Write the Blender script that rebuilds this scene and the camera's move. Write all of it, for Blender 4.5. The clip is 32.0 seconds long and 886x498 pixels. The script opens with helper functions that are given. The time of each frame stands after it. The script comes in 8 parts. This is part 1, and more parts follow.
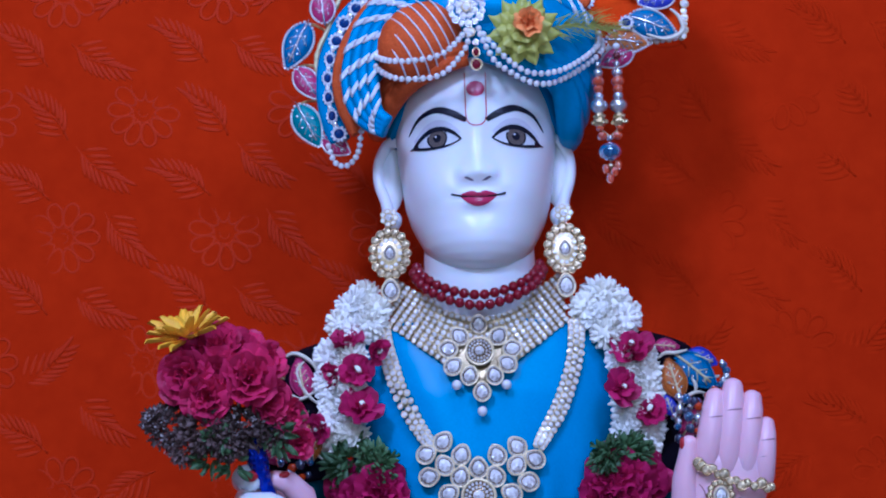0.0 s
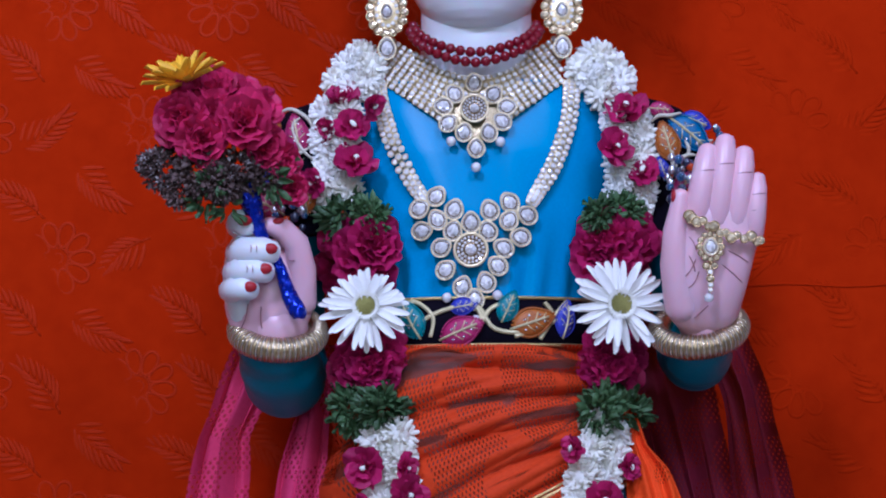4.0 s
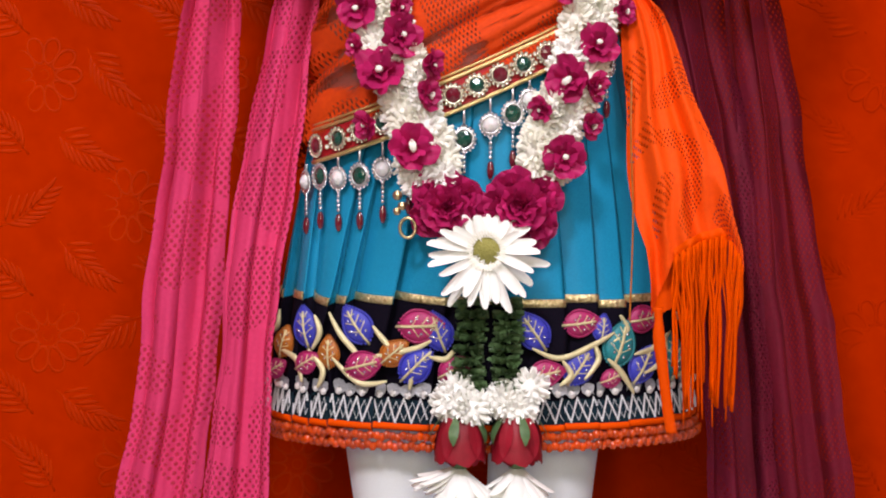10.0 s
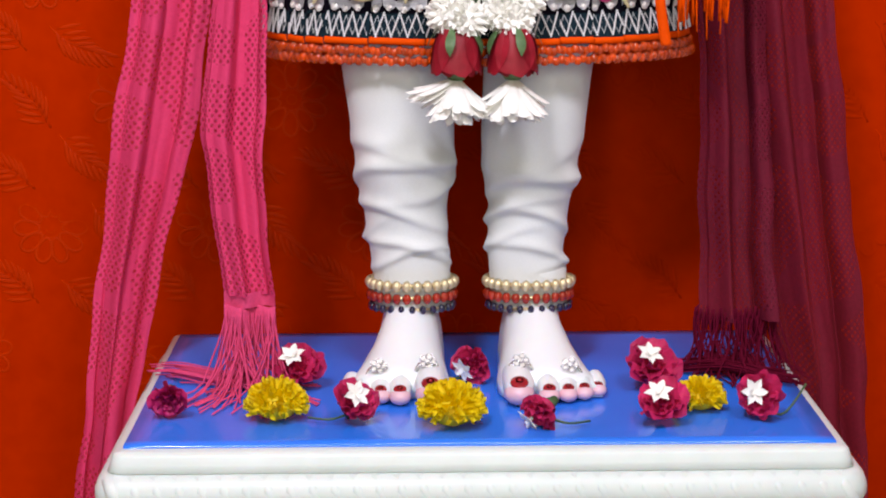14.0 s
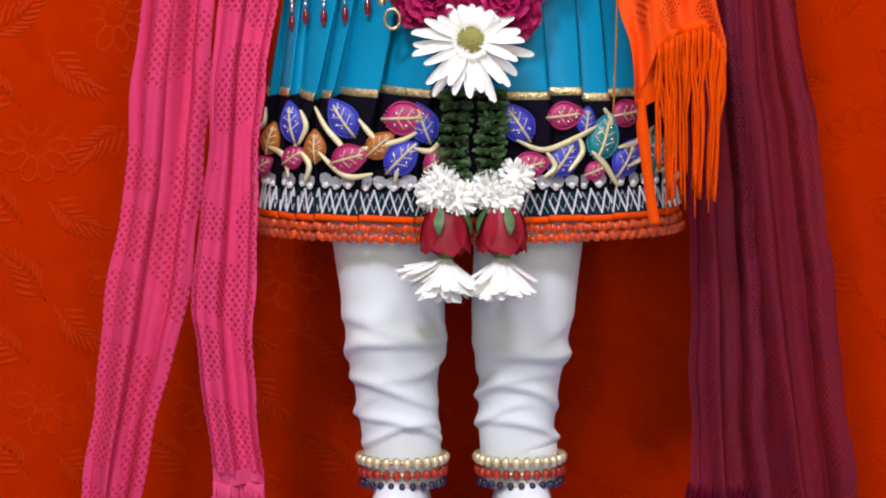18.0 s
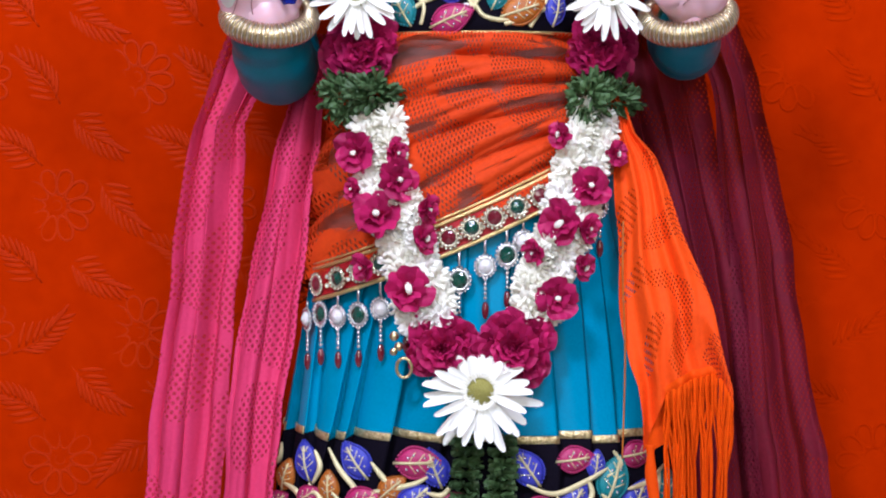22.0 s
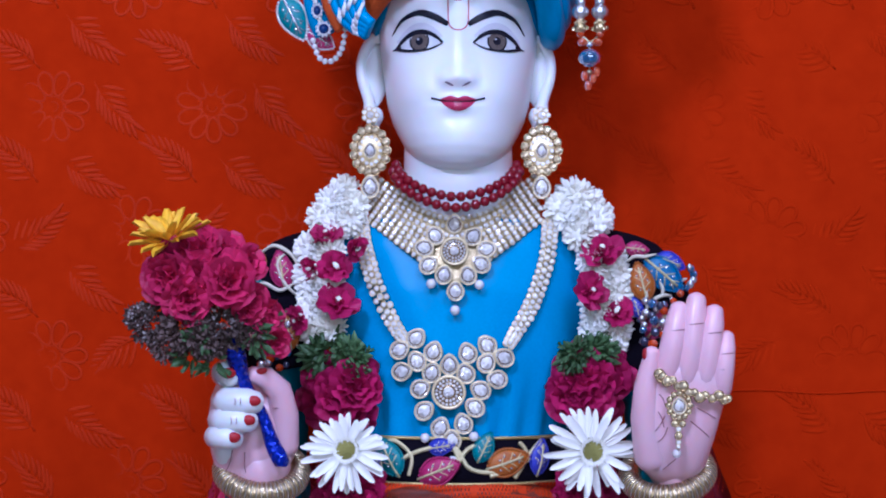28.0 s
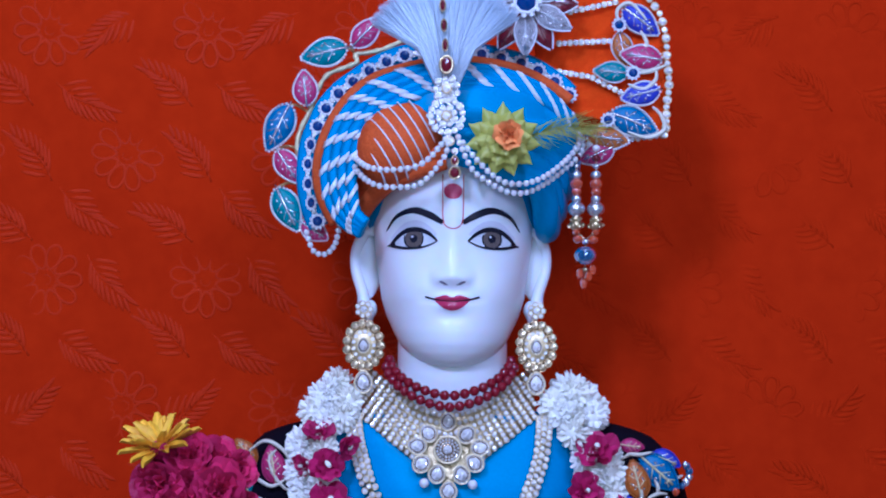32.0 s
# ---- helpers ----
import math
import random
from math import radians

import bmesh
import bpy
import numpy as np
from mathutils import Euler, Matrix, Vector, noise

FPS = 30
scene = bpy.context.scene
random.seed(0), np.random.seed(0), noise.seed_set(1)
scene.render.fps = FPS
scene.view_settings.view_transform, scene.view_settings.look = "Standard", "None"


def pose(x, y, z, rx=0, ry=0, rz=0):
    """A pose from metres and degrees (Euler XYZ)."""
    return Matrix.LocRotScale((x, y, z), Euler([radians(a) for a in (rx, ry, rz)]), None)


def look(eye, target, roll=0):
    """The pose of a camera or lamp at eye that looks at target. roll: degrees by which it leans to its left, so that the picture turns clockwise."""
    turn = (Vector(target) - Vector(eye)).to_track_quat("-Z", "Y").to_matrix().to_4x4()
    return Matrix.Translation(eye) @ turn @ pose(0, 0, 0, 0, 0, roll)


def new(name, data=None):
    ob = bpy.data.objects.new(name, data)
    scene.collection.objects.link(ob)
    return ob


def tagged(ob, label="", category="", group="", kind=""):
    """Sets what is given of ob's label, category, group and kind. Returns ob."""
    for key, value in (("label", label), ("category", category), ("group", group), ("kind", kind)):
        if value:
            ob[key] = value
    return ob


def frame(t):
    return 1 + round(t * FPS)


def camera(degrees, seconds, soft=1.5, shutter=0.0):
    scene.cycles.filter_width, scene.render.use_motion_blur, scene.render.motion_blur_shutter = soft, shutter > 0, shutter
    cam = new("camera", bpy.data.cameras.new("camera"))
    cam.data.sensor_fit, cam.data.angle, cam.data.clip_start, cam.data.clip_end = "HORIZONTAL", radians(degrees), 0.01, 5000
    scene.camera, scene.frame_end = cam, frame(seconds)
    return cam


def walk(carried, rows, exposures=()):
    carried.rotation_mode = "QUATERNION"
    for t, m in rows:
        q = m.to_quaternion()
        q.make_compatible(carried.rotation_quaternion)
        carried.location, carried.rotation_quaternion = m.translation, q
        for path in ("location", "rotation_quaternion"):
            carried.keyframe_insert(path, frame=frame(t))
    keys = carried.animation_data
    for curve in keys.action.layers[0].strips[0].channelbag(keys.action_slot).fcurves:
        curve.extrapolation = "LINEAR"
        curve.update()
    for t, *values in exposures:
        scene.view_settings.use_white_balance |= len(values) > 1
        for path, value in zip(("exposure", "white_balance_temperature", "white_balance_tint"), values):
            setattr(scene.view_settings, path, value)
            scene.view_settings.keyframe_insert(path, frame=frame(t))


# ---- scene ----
cam = camera(26.0, 32.0, soft=2.0)
# seconds, place, yaw, pitch, lean
PATH = [
    (0, -0.0269, -1.5485, 0.7180, 0.35, 9.27, -1.61),
    (0.5, -0.0246, -1.5460, 0.6982, 0.43, 8.89, -1.73),
    (1, -0.0234, -1.5435, 0.6799, 0.59, 8.08, -1.87),
    (1.5, -0.0235, -1.5414, 0.6642, 0.67, 7.59, -1.34),
    (2, -0.0236, -1.5404, 0.6511, 0.55, 7.08, -1.04),
    (2.5, -0.0237, -1.5403, 0.6402, 0.29, 6.87, -0.78),
    (4.5, -0.0253, -1.5426, 0.6034, 0.46, 5.59, -0.45),
    (5, -0.0253, -1.5428, 0.5947, 0.53, 5.22, -0.44),
    (5.5, -0.0256, -1.5422, 0.5860, 0.62, 4.93, -0.41),
    (6, -0.0263, -1.5404, 0.5771, 0.67, 4.51, -0.42),
    (6.5, -0.0270, -1.5377, 0.5683, 0.65, 3.72, -0.45),
    (7, -0.0263, -1.5352, 0.5602, 0.46, 2.86, -0.44),
    (7.5, -0.0251, -1.5329, 0.5525, 0.32, 1.86, -0.41),
    (8, -0.0241, -1.5316, 0.5453, 0.05, 0.83, -0.50),
    (8.5, -0.0244, -1.5303, 0.5384, -0.07, -0.04, -0.38),
    (9, -0.0264, -1.5289, 0.5309, -0.01, -1.15, -0.14),
    (9.5, -0.0292, -1.5273, 0.5221, 0.04, -2.32, -0.09),
    (10, -0.0322, -1.5259, 0.5119, -0.01, -3.75, -0.03),
    (10.5, -0.0351, -1.5259, 0.5000, -0.10, -4.89, -0.02),
    (11, -0.0378, -1.5280, 0.4863, -0.29, -5.91, -0.22),
    (11.5, -0.0409, -1.5324, 0.4727, -0.26, -6.45, 0.05),
    (12, -0.0435, -1.5377, 0.4584, -0.23, -7.01, 0.09),
    (12.5, -0.0452, -1.5430, 0.4438, -0.29, -7.70, -0.04),
    (13, -0.0462, -1.5467, 0.4300, -0.38, -8.62, -0.19),
    (13.5, -0.0469, -1.5479, 0.4180, -0.53, -9.66, -0.24),
    (14, -0.0473, -1.5473, 0.4087, -0.68, -11.17, -0.28),
    (14.5, -0.0472, -1.5466, 0.4040, -0.75, -12.65, -0.24),
    (16.5, -0.0421, -1.5525, 0.4112, -0.78, -10.50, -0.24),
    (17, -0.0395, -1.5510, 0.4141, -0.59, -9.22, -0.29),
    (17.5, -0.0349, -1.5484, 0.4199, -0.40, -8.12, -0.31),
    (18, -0.0282, -1.5455, 0.4296, -0.28, -6.69, -0.25),
    (18.5, -0.0207, -1.5430, 0.4426, -0.14, -5.61, -0.19),
    (19, -0.0136, -1.5413, 0.4582, -0.05, -4.17, -0.21),
    (19.5, -0.0079, -1.5409, 0.4760, 0.12, -3.37, -0.26),
    (20, -0.0040, -1.5423, 0.4955, 0.53, -2.58, -0.29),
    (20.5, -0.0014, -1.5452, 0.5164, 0.86, -2.13, -0.21),
    (21, 0.0003, -1.5492, 0.5381, 1.18, -2.18, -0.19),
    (21.5, 0.0017, -1.5538, 0.5602, 1.16, -2.44, -0.20),
    (22, 0.0026, -1.5585, 0.5822, 1.20, -2.23, -0.22),
    (22.5, 0.0030, -1.5632, 0.6033, 1.20, -1.94, -0.22),
    (23, 0.0028, -1.5669, 0.6225, 1.21, -1.43, -0.16),
    (23.5, 0.0023, -1.5700, 0.6404, 1.14, -1.11, -0.13),
    (24, 0.0018, -1.5732, 0.6582, 1.09, -0.60, -0.25),
    (24.5, 0.0010, -1.5765, 0.6772, 1.07, -0.05, -0.24),
    (25, 0.0001, -1.5804, 0.6983, 1.03, 0.78, -0.10),
    (25.5, -0.0004, -1.5844, 0.7216, 0.99, 1.33, -0.03),
    (27.5, -0.0015, -1.5984, 0.8232, 0.70, 1.36, 0.16),
    (28, -0.0015, -1.6015, 0.8474, 0.63, 1.34, 0.16),
    (28.5, -0.0011, -1.6031, 0.8702, 0.40, 1.45, 0.15),
    (29, -0.0008, -1.6027, 0.8914, 0.15, 1.67, 0.30),
    (29.5, -0.0012, -1.6011, 0.9108, 0.41, 1.71, 0.20),
    (30, -0.0016, -1.5988, 0.9284, 0.69, 1.64, -0.22),
    (30.5, -0.0019, -1.5959, 0.9444, 1.12, 1.54, -0.28),
    (31, -0.0005, -1.5937, 0.9589, 0.88, 1.31, 0.03),
    (31.5, 0.0019, -1.5924, 0.9718, 0.28, 1.64, 0.34),
    (32, 0.0035, -1.5918, 0.9840, 0.67, 2.24, 0.51),
]
EXPOSURES = [(0, -1.08, 4600, 8), (2.5, -1.10, 4800, 8), (5, -0.74, 5450, 4), (6, -0.45, 5750, 2), (9, -0.16, 7900, 3), (11, -0.24, 8300, 1), (12, -0.21, 8500, 0), (14.5, -0.13, 7700, 0),
             (16.5, -0.11, 7500, 0), (20, -0.19, 6950, -3), (23, -0.05, 6250, -1), (25, 0.02, 5450, 0), (27.5, -0.68, 5200, 8), (30, -0.95, 4750, 8), (32, -1.01, 4600, 8)]
walk(cam, [(t, pose(x, y, z, 90 + pitch, 0, yaw) @ pose(0, 0, 0, 0, 0, lean)) for t, x, y, z, yaw, pitch, lean in PATH], EXPOSURES)

# ---- light: two ceiling panels in front of the shrine, two added fills, an unseen room that bounces it ----
world = bpy.data.worlds.new("world")
world.use_nodes = True
world.node_tree.nodes["Background"].inputs[0].default_value = (0.8, 0.85, 1.0, 1)
world.node_tree.nodes["Background"].inputs[1].default_value = 0.05
scene.world = world


def area_lamp(name, eye, target, size_x, size_y, watts, colour):
    data = bpy.data.lights.new(name, "AREA")
    data.shape, data.size, data.size_y, data.energy, data.color = "RECTANGLE", size_x, size_y, watts, colour
    ob = new(name, data)
    ob.matrix_world = look(eye, target)
    return ob


area_lamp("ceiling_light_left", (-0.60, -2.0, 2.10), (0, 0.1, 0.7), 0.32, 0.32, 64, (0.73, 0.725, 1.0))
area_lamp("ceiling_light_right", (0.58, -1.9, 2.10), (0, 0.1, 0.7), 0.45, 0.45, 35, (0.69, 0.685, 1.0))
# unseen overhead fill, added to brighten upward faces such as the blue sheet
area_lamp("added_top_fill", (0.05, -0.75, 2.38), (0.02, -0.1, 0.0), 0.5, 0.4, 9, (0.85, 0.88, 1.0))
# no lamp of the hall: frontal fill added to brighten the lower part
area_lamp("added_front_fill", (0.1, -3.1, 1.15), (0, 0.1, 0.1), 1.7, 1.0, 30, (0.96, 0.96, 0.96))

# ---- materials ----
def material(name, col, col2=None, rough=0.5, metal=0.0, scale=120.0, coarse=9.0, bump=0.15, bump_scale=None, sss=0.0,
             sheen=0.0, coat=0.0, trans=0.0, vary=0.0, spec=0.5, thin=0.0):
    m = bpy.data.materials.new(name)
    m.use_nodes = True
    nt = m.node_tree
    b = nt.nodes["Principled BSDF"]
    add, link = nt.nodes.new, nt.links.new
    col2 = col2 or tuple(c * 0.72 for c in col)
    tc = add("ShaderNodeTexCoord")
    fine, broad = add("ShaderNodeTexNoise"), add("ShaderNodeTexNoise")
    fine.inputs["Scale"].default_value, fine.inputs["Detail"].default_value = scale, 4
    broad.inputs["Scale"].default_value, broad.inputs["Detail"].default_value = coarse, 3
    for n in (fine, broad):
        link(tc.outputs["Object"], n.inputs["Vector"])
    mix = add("ShaderNodeMath")
    mix.operation = "MULTIPLY_ADD"
    link(fine.outputs["Fac"], mix.inputs[0])
    mix.inputs[1].default_value = 0.55
    half = add("ShaderNodeMath")
    half.operation = "MULTIPLY"
    half.inputs[1].default_value = 0.45
    link(broad.outputs["Fac"], half.inputs[0])
    link(half.outputs[0], mix.inputs[2])
    ramp = add("ShaderNodeValToRGB")
    ramp.color_ramp.elements[0].position, ramp.color_ramp.elements[1].position = 0.32, 0.68
    ramp.color_ramp.elements[0].color, ramp.color_ramp.elements[1].color = (*col2, 1), (*col, 1)
    link(mix.outputs[0], ramp.inputs[0])
    out = ramp.outputs[0]
    if vary:
        info, hsv = add("ShaderNodeObjectInfo"), add("ShaderNodeHueSaturation")
        span = add("ShaderNodeMapRange")
        span.inputs["To Min"].default_value, span.inputs["To Max"].default_value = 1 - vary, 1 + vary
        link(info.outputs["Random"], span.inputs["Value"])
        link(span.outputs[0], hsv.inputs["Value"])
        link(out, hsv.inputs["Color"])
        out = hsv.outputs[0]
    link(out, b.inputs["Base Color"])
    b.inputs["Roughness"].default_value, b.inputs["Metallic"].default_value = rough, metal
    b.inputs["Specular IOR Level"].default_value = spec
    b.inputs["Subsurface Weight"].default_value = sss
    b.inputs["Subsurface Scale"].default_value = 0.006
    b.inputs["Sheen Weight"].default_value = sheen
    b.inputs["Coat Weight"].default_value = coat
    b.inputs["Transmission Weight"].default_value = trans
    if thin:   # light passing through a petal
        tr, mx = add("ShaderNodeBsdfTranslucent"), add("ShaderNodeMixShader")
        link(out, tr.inputs["Color"])
        mx.inputs[0].default_value = thin
        link(b.outputs[0], mx.inputs[1])
        link(tr.outputs[0], mx.inputs[2])
        link(mx.outputs[0], nt.nodes["Material Output"].inputs["Surface"])
    if bump:
        bn = add("ShaderNodeBump")
        bn.inputs["Strength"].default_value, bn.inputs["Distance"].default_value = bump, 0.002
        src = fine
        if bump_scale:
            src = add("ShaderNodeTexNoise")
            src.inputs["Scale"].default_value, src.inputs["Detail"].default_value = bump_scale, 3
            link(tc.outputs["Object"], src.inputs["Vector"])
        link(src.outputs["Fac"], bn.inputs["Height"])
        link(bn.outputs[0], b.inputs["Normal"])
    return m


def lace(name, col, col2, pitch=0.0028, hole=0.3, motif=14.0, clear=0.75, sheer=0.0, flower=0.018, veil=1.0):
    """Net cloth with rows of small holes and denser woven flowers."""
    m = material(name, col, col2, rough=0.75, scale=300, coarse=12, bump=0.25, spec=0.2)
    nt = m.node_tree
    b = nt.nodes["Principled BSDF"]
    add, link = nt.nodes.new, nt.links.new
    uv = add("ShaderNodeUVMap")
    mp = add("ShaderNodeMapping")
    mp.inputs["Scale"].default_value = (1 / pitch, 0.62 / pitch, 1)
    link(uv.outputs[0], mp.inputs[0])
    sep = add("ShaderNodeSeparateXYZ")
    link(mp.outputs[0], sep.inputs[0])

    def calc(op, a, c=None):
        n = add("ShaderNodeMath")
        n.operation = op
        for k, v in enumerate((a, c)):
            if v is None:
                continue
            if isinstance(v, (int, float)):
                n.inputs[k].default_value = v
            else:
                link(v, n.inputs[k])
        return n.outputs[0]

    w = calc("MULTIPLY", calc("COSINE", calc("MULTIPLY", sep.outputs[0], math.pi)), calc("COSINE", calc("MULTIPLY", sep.outputs[1], math.pi)))
    w2 = calc("MULTIPLY", calc("SINE", calc("MULTIPLY", sep.outputs[0], math.pi)), calc("SINE", calc("MULTIPLY", sep.outputs[1], math.pi)))
    holes = calc("GREATER_THAN", calc("MAXIMUM", calc("ABSOLUTE", w), calc("ABSOLUTE", w2)), 1 - hole)
    vine = add("ShaderNodeTexNoise")
    vine.inputs["Scale"].default_value, vine.inputs["Detail"].default_value = motif, 1
    link(uv.outputs[0], vine.inputs["Vector"])
    off = calc("ABSOLUTE", calc("SUBTRACT", vine.outputs["Fac"], 0.5))
    open_net = calc("GREATER_THAN", off, flower)
    net = calc("MULTIPLY", holes, open_net)
    solid = calc("SUBTRACT", 1, calc("MULTIPLY", net, clear))
    if veil < 1:
        solid = calc("MULTIPLY", solid, veil)
    if sheer:   # worn-thin, see-through places between the woven flowers
        nz = add("ShaderNodeTexNoise")
        nz.inputs["Scale"].default_value, nz.inputs["Detail"].default_value = 14.0, 4
        nz.inputs["Distortion"].default_value = 0.6
        wide = add("ShaderNodeMapping")
        wide.inputs["Scale"].default_value = (0.8, 5.5, 1.0)
        link(uv.outputs[0], wide.inputs[0])
        link(wide.outputs[0], nz.inputs["Vector"])
        thin = add("ShaderNodeMapRange")
        thin.interpolation_type = "SMOOTHSTEP"
        thin.inputs["From Min"].default_value, thin.inputs["From Max"].default_value = 0.54, 0.63
        thin.inputs["To Min"].default_value, thin.inputs["To Max"].default_value = 1.0, 1.0 - sheer
        link(nz.outputs["Fac"], thin.inputs["Value"])
        solid = calc("MULTIPLY", solid, thin.outputs[0])
    link(solid, b.inputs["Alpha"])
    return m


M_BACK = material("red_backdrop_cloth", (0.47, 0.0235, 0.0007), (0.39, 0.0170, 0.0005), rough=0.6, scale=60, coarse=5, bump=0.06, bump_scale=420, spec=0.0)
# slightly paler than the cloth: the ridges' sheen put into the colour
M_EMBOSS = material("sheen_tinted_emboss", (0.488, 0.0268, 0.0009), (0.405, 0.0190, 0.0006), rough=0.56, scale=60, coarse=5, bump=0.06, bump_scale=420, spec=0.06)
M_ROOM = material("room_paint", (0.34, 0.34, 0.34), (0.30, 0.30, 0.30), rough=0.8, scale=30, coarse=2)
M_FLOOR = material("hall_floor_stone", (0.55, 0.53, 0.5), (0.45, 0.43, 0.4), rough=0.35, scale=20, coarse=2)
M_MARBLE = material("white_marble", (0.70, 0.765, 0.735), (0.62, 0.69, 0.655), rough=0.42, scale=40, coarse=7, bump=0.03, sss=0.1)
M_STATUE = material("polished_statue_marble", (0.80, 0.805, 0.81), (0.77, 0.775, 0.785), rough=0.32, scale=20, coarse=6, bump=0.0, sss=0.15)
M_PINK = material("pink_tinted_marble", (0.80, 0.50, 0.56), (0.76, 0.44, 0.50), rough=0.32, scale=25, coarse=14, bump=0.0, sss=0.15)
M_LINE = material("palm_line_brown", (0.35, 0.12, 0.13), rough=0.5, bump=0)
M_NOSTRIL = material("grey_violet_shade_paint", (0.16, 0.12, 0.17), (0.22, 0.18, 0.24), rough=0.5, bump=0)
M_NAIL = material("red_nail_paint", (0.42, 0.018, 0.026), rough=0.4, bump=0, spec=0.25)
M_LIP = material("lip_paint_crimson", (0.46, 0.035, 0.10), (0.38, 0.022, 0.075), rough=0.22, bump=0)
M_INK = material("black_eye_paint", (0.008, 0.008, 0.02), rough=0.25, bump=0)
M_EYEWHITE = material("eye_white_paint", (0.75, 0.76, 0.8), rough=0.25, bump=0)
M_IRIS = material("grey_brown_iris_paint", (0.15, 0.118, 0.105), (0.085, 0.065, 0.055), rough=0.15, scale=600, bump=0)
M_LID = material("grey_lid_shade_paint", (0.60, 0.58, 0.66), (0.68, 0.67, 0.72), rough=0.35, bump=0)
M_TILAK = material("red_forehead_line_paint", (0.55, 0.05, 0.05), rough=0.4, bump=0)
M_TURQ = material("turquoise_satin", (0.0004, 0.265, 0.45), (0.0003, 0.20, 0.36), rough=0.36, scale=700, coarse=10, bump=0.05, spec=0.12)
M_AZURE = material("azure_satin", (0.0004, 0.285, 0.57), (0.0003, 0.225, 0.47), rough=0.34, scale=700, coarse=10, bump=0.05, spec=0.22)
M_TEAL = material("teal_satin", (0.003, 0.18, 0.26), (0.002, 0.12, 0.18), rough=0.42, scale=700, coarse=14, bump=0.05, spec=0.3)
M_BLACK = material("black_velvet", (0.007, 0.005, 0.011), (0.004, 0.003, 0.007), rough=0.8, scale=500, bump=0.2, spec=0.04)
M_GOLD = material("gold_zari_thread", (0.90, 0.71, 0.33), (0.54, 0.38, 0.13), rough=0.34, metal=0.85, scale=1500, bump=0.4)
M_PALEGOLD = material("pale_gold_metal", (0.76, 0.61, 0.36), (0.50, 0.38, 0.19), rough=0.3, metal=1.0, scale=900, bump=0.2)
M_SILVER = material("silver_beadwork", (0.8, 0.8, 0.82), (0.6, 0.6, 0.62), rough=0.25, metal=0.9, scale=900, bump=0.2)
M_STONE = material("clear_crystal_stone", (0.98, 0.96, 0.94), (0.80, 0.75, 0.70), rough=0.08, metal=0.2, scale=620, bump=0.0, vary=0.15)


def cut_facets(m, scale, strength):
    """Tilts the surface cell by cell, as the small facets of a cut stone do."""
    nt = m.node_tree
    add, link = nt.nodes.new, nt.links.new
    tc, cell, sub, mul, geo, vadd, nrm = (add("ShaderNode" + k) for k in ("TexCoord", "TexVoronoi", "VectorMath", "VectorMath", "NewGeometry", "VectorMath", "VectorMath"))
    cell.inputs["Scale"].default_value = scale
    sub.operation, mul.operation, vadd.operation, nrm.operation = "SUBTRACT", "SCALE", "ADD", "NORMALIZE"
    sub.inputs[1].default_value = (0.5, 0.5, 0.5)
    mul.inputs["Scale"].default_value = strength
    link(tc.outputs["Object"], cell.inputs["Vector"])
    link(cell.outputs["Color"], sub.inputs[0])
    link(sub.outputs[0], mul.inputs[0])
    link(geo.outputs["Normal"], vadd.inputs[0])
    link(mul.outputs[0], vadd.inputs[1])
    link(vadd.outputs[0], nrm.inputs[0])
    link(nrm.outputs[0], nt.nodes["Principled BSDF"].inputs["Normal"])


cut_facets(M_STONE, 480, 1.1)
M_SETTING = material("pale_stone_setting", (0.66, 0.50, 0.28), (0.30, 0.20, 0.09), rough=0.25, metal=0.9, scale=700, bump=0.3)
M_RIM = material("pale_gold_rim", (0.93, 0.80, 0.52), (0.74, 0.60, 0.34), rough=0.34, metal=0.5, scale=900, bump=0.2)
M_FANSILK = material("bright_orange_fan_silk", (0.95, 0.11, 0.003), (0.85, 0.085, 0.002), rough=0.7, scale=500, bump=0.1, spec=0.03)
M_PEARL = material("white_pearl", (0.80, 0.77, 0.76), rough=0.2, scale=100, bump=0, coat=0.6, sss=0.1)
M_RUBY = material("dark_ruby_glass", (0.16, 0.008, 0.02), (0.08, 0.004, 0.01), rough=0.1, coat=1.0, bump=0.1)
M_EMERALD = material("emerald_glass", (0.003, 0.065, 0.04), (0.002, 0.028, 0.02), rough=0.1, coat=1.0, bump=0.1)
M_REDBEAD = material("red_coral_bead", (0.20, 0.004, 0.014), rough=0.16, coat=0.1, bump=0, spec=0.35)
M_ORANGEBEAD = material("orange_glass_bead", (0.66, 0.070, 0.004), (0.40, 0.032, 0.003), rough=0.16, bump=0, vary=0.35, trans=0.15, spec=0.3)
M_BLUEBEAD = material("blue_glass_bead", (0.05, 0.22, 0.45), (0.015, 0.09, 0.25), rough=0.06, coat=1.0, bump=0, trans=0.55)
M_OCHRE = material("quilted_orange_brocade", (0.66, 0.115, 0.022), (0.46, 0.07, 0.014), rough=0.62, scale=420, coarse=60, bump=0.5, spec=0.12)
M_AMBERGLASS = material("amber_glass_bead", (0.70, 0.10, 0.02), (0.5, 0.06, 0.012), rough=0.1, coat=0.6, bump=0, trans=0.4)
M_REDBAND = material("red_silk_ribbon", (0.72, 0.018, 0.035), (0.6, 0.014, 0.028), rough=0.5, scale=700, bump=0.1)
M_ORANGE = material("orange_silk", (0.82, 0.078, 0.004), (0.7, 0.06, 0.003), rough=0.7, scale=800, coarse=20, bump=0.2, spec=0.08)
M_COTTON = material("white_cotton", (0.76, 0.785, 0.765), (0.70, 0.725, 0.705), rough=0.85, scale=900, coarse=16, bump=0.12, sheen=0.2)
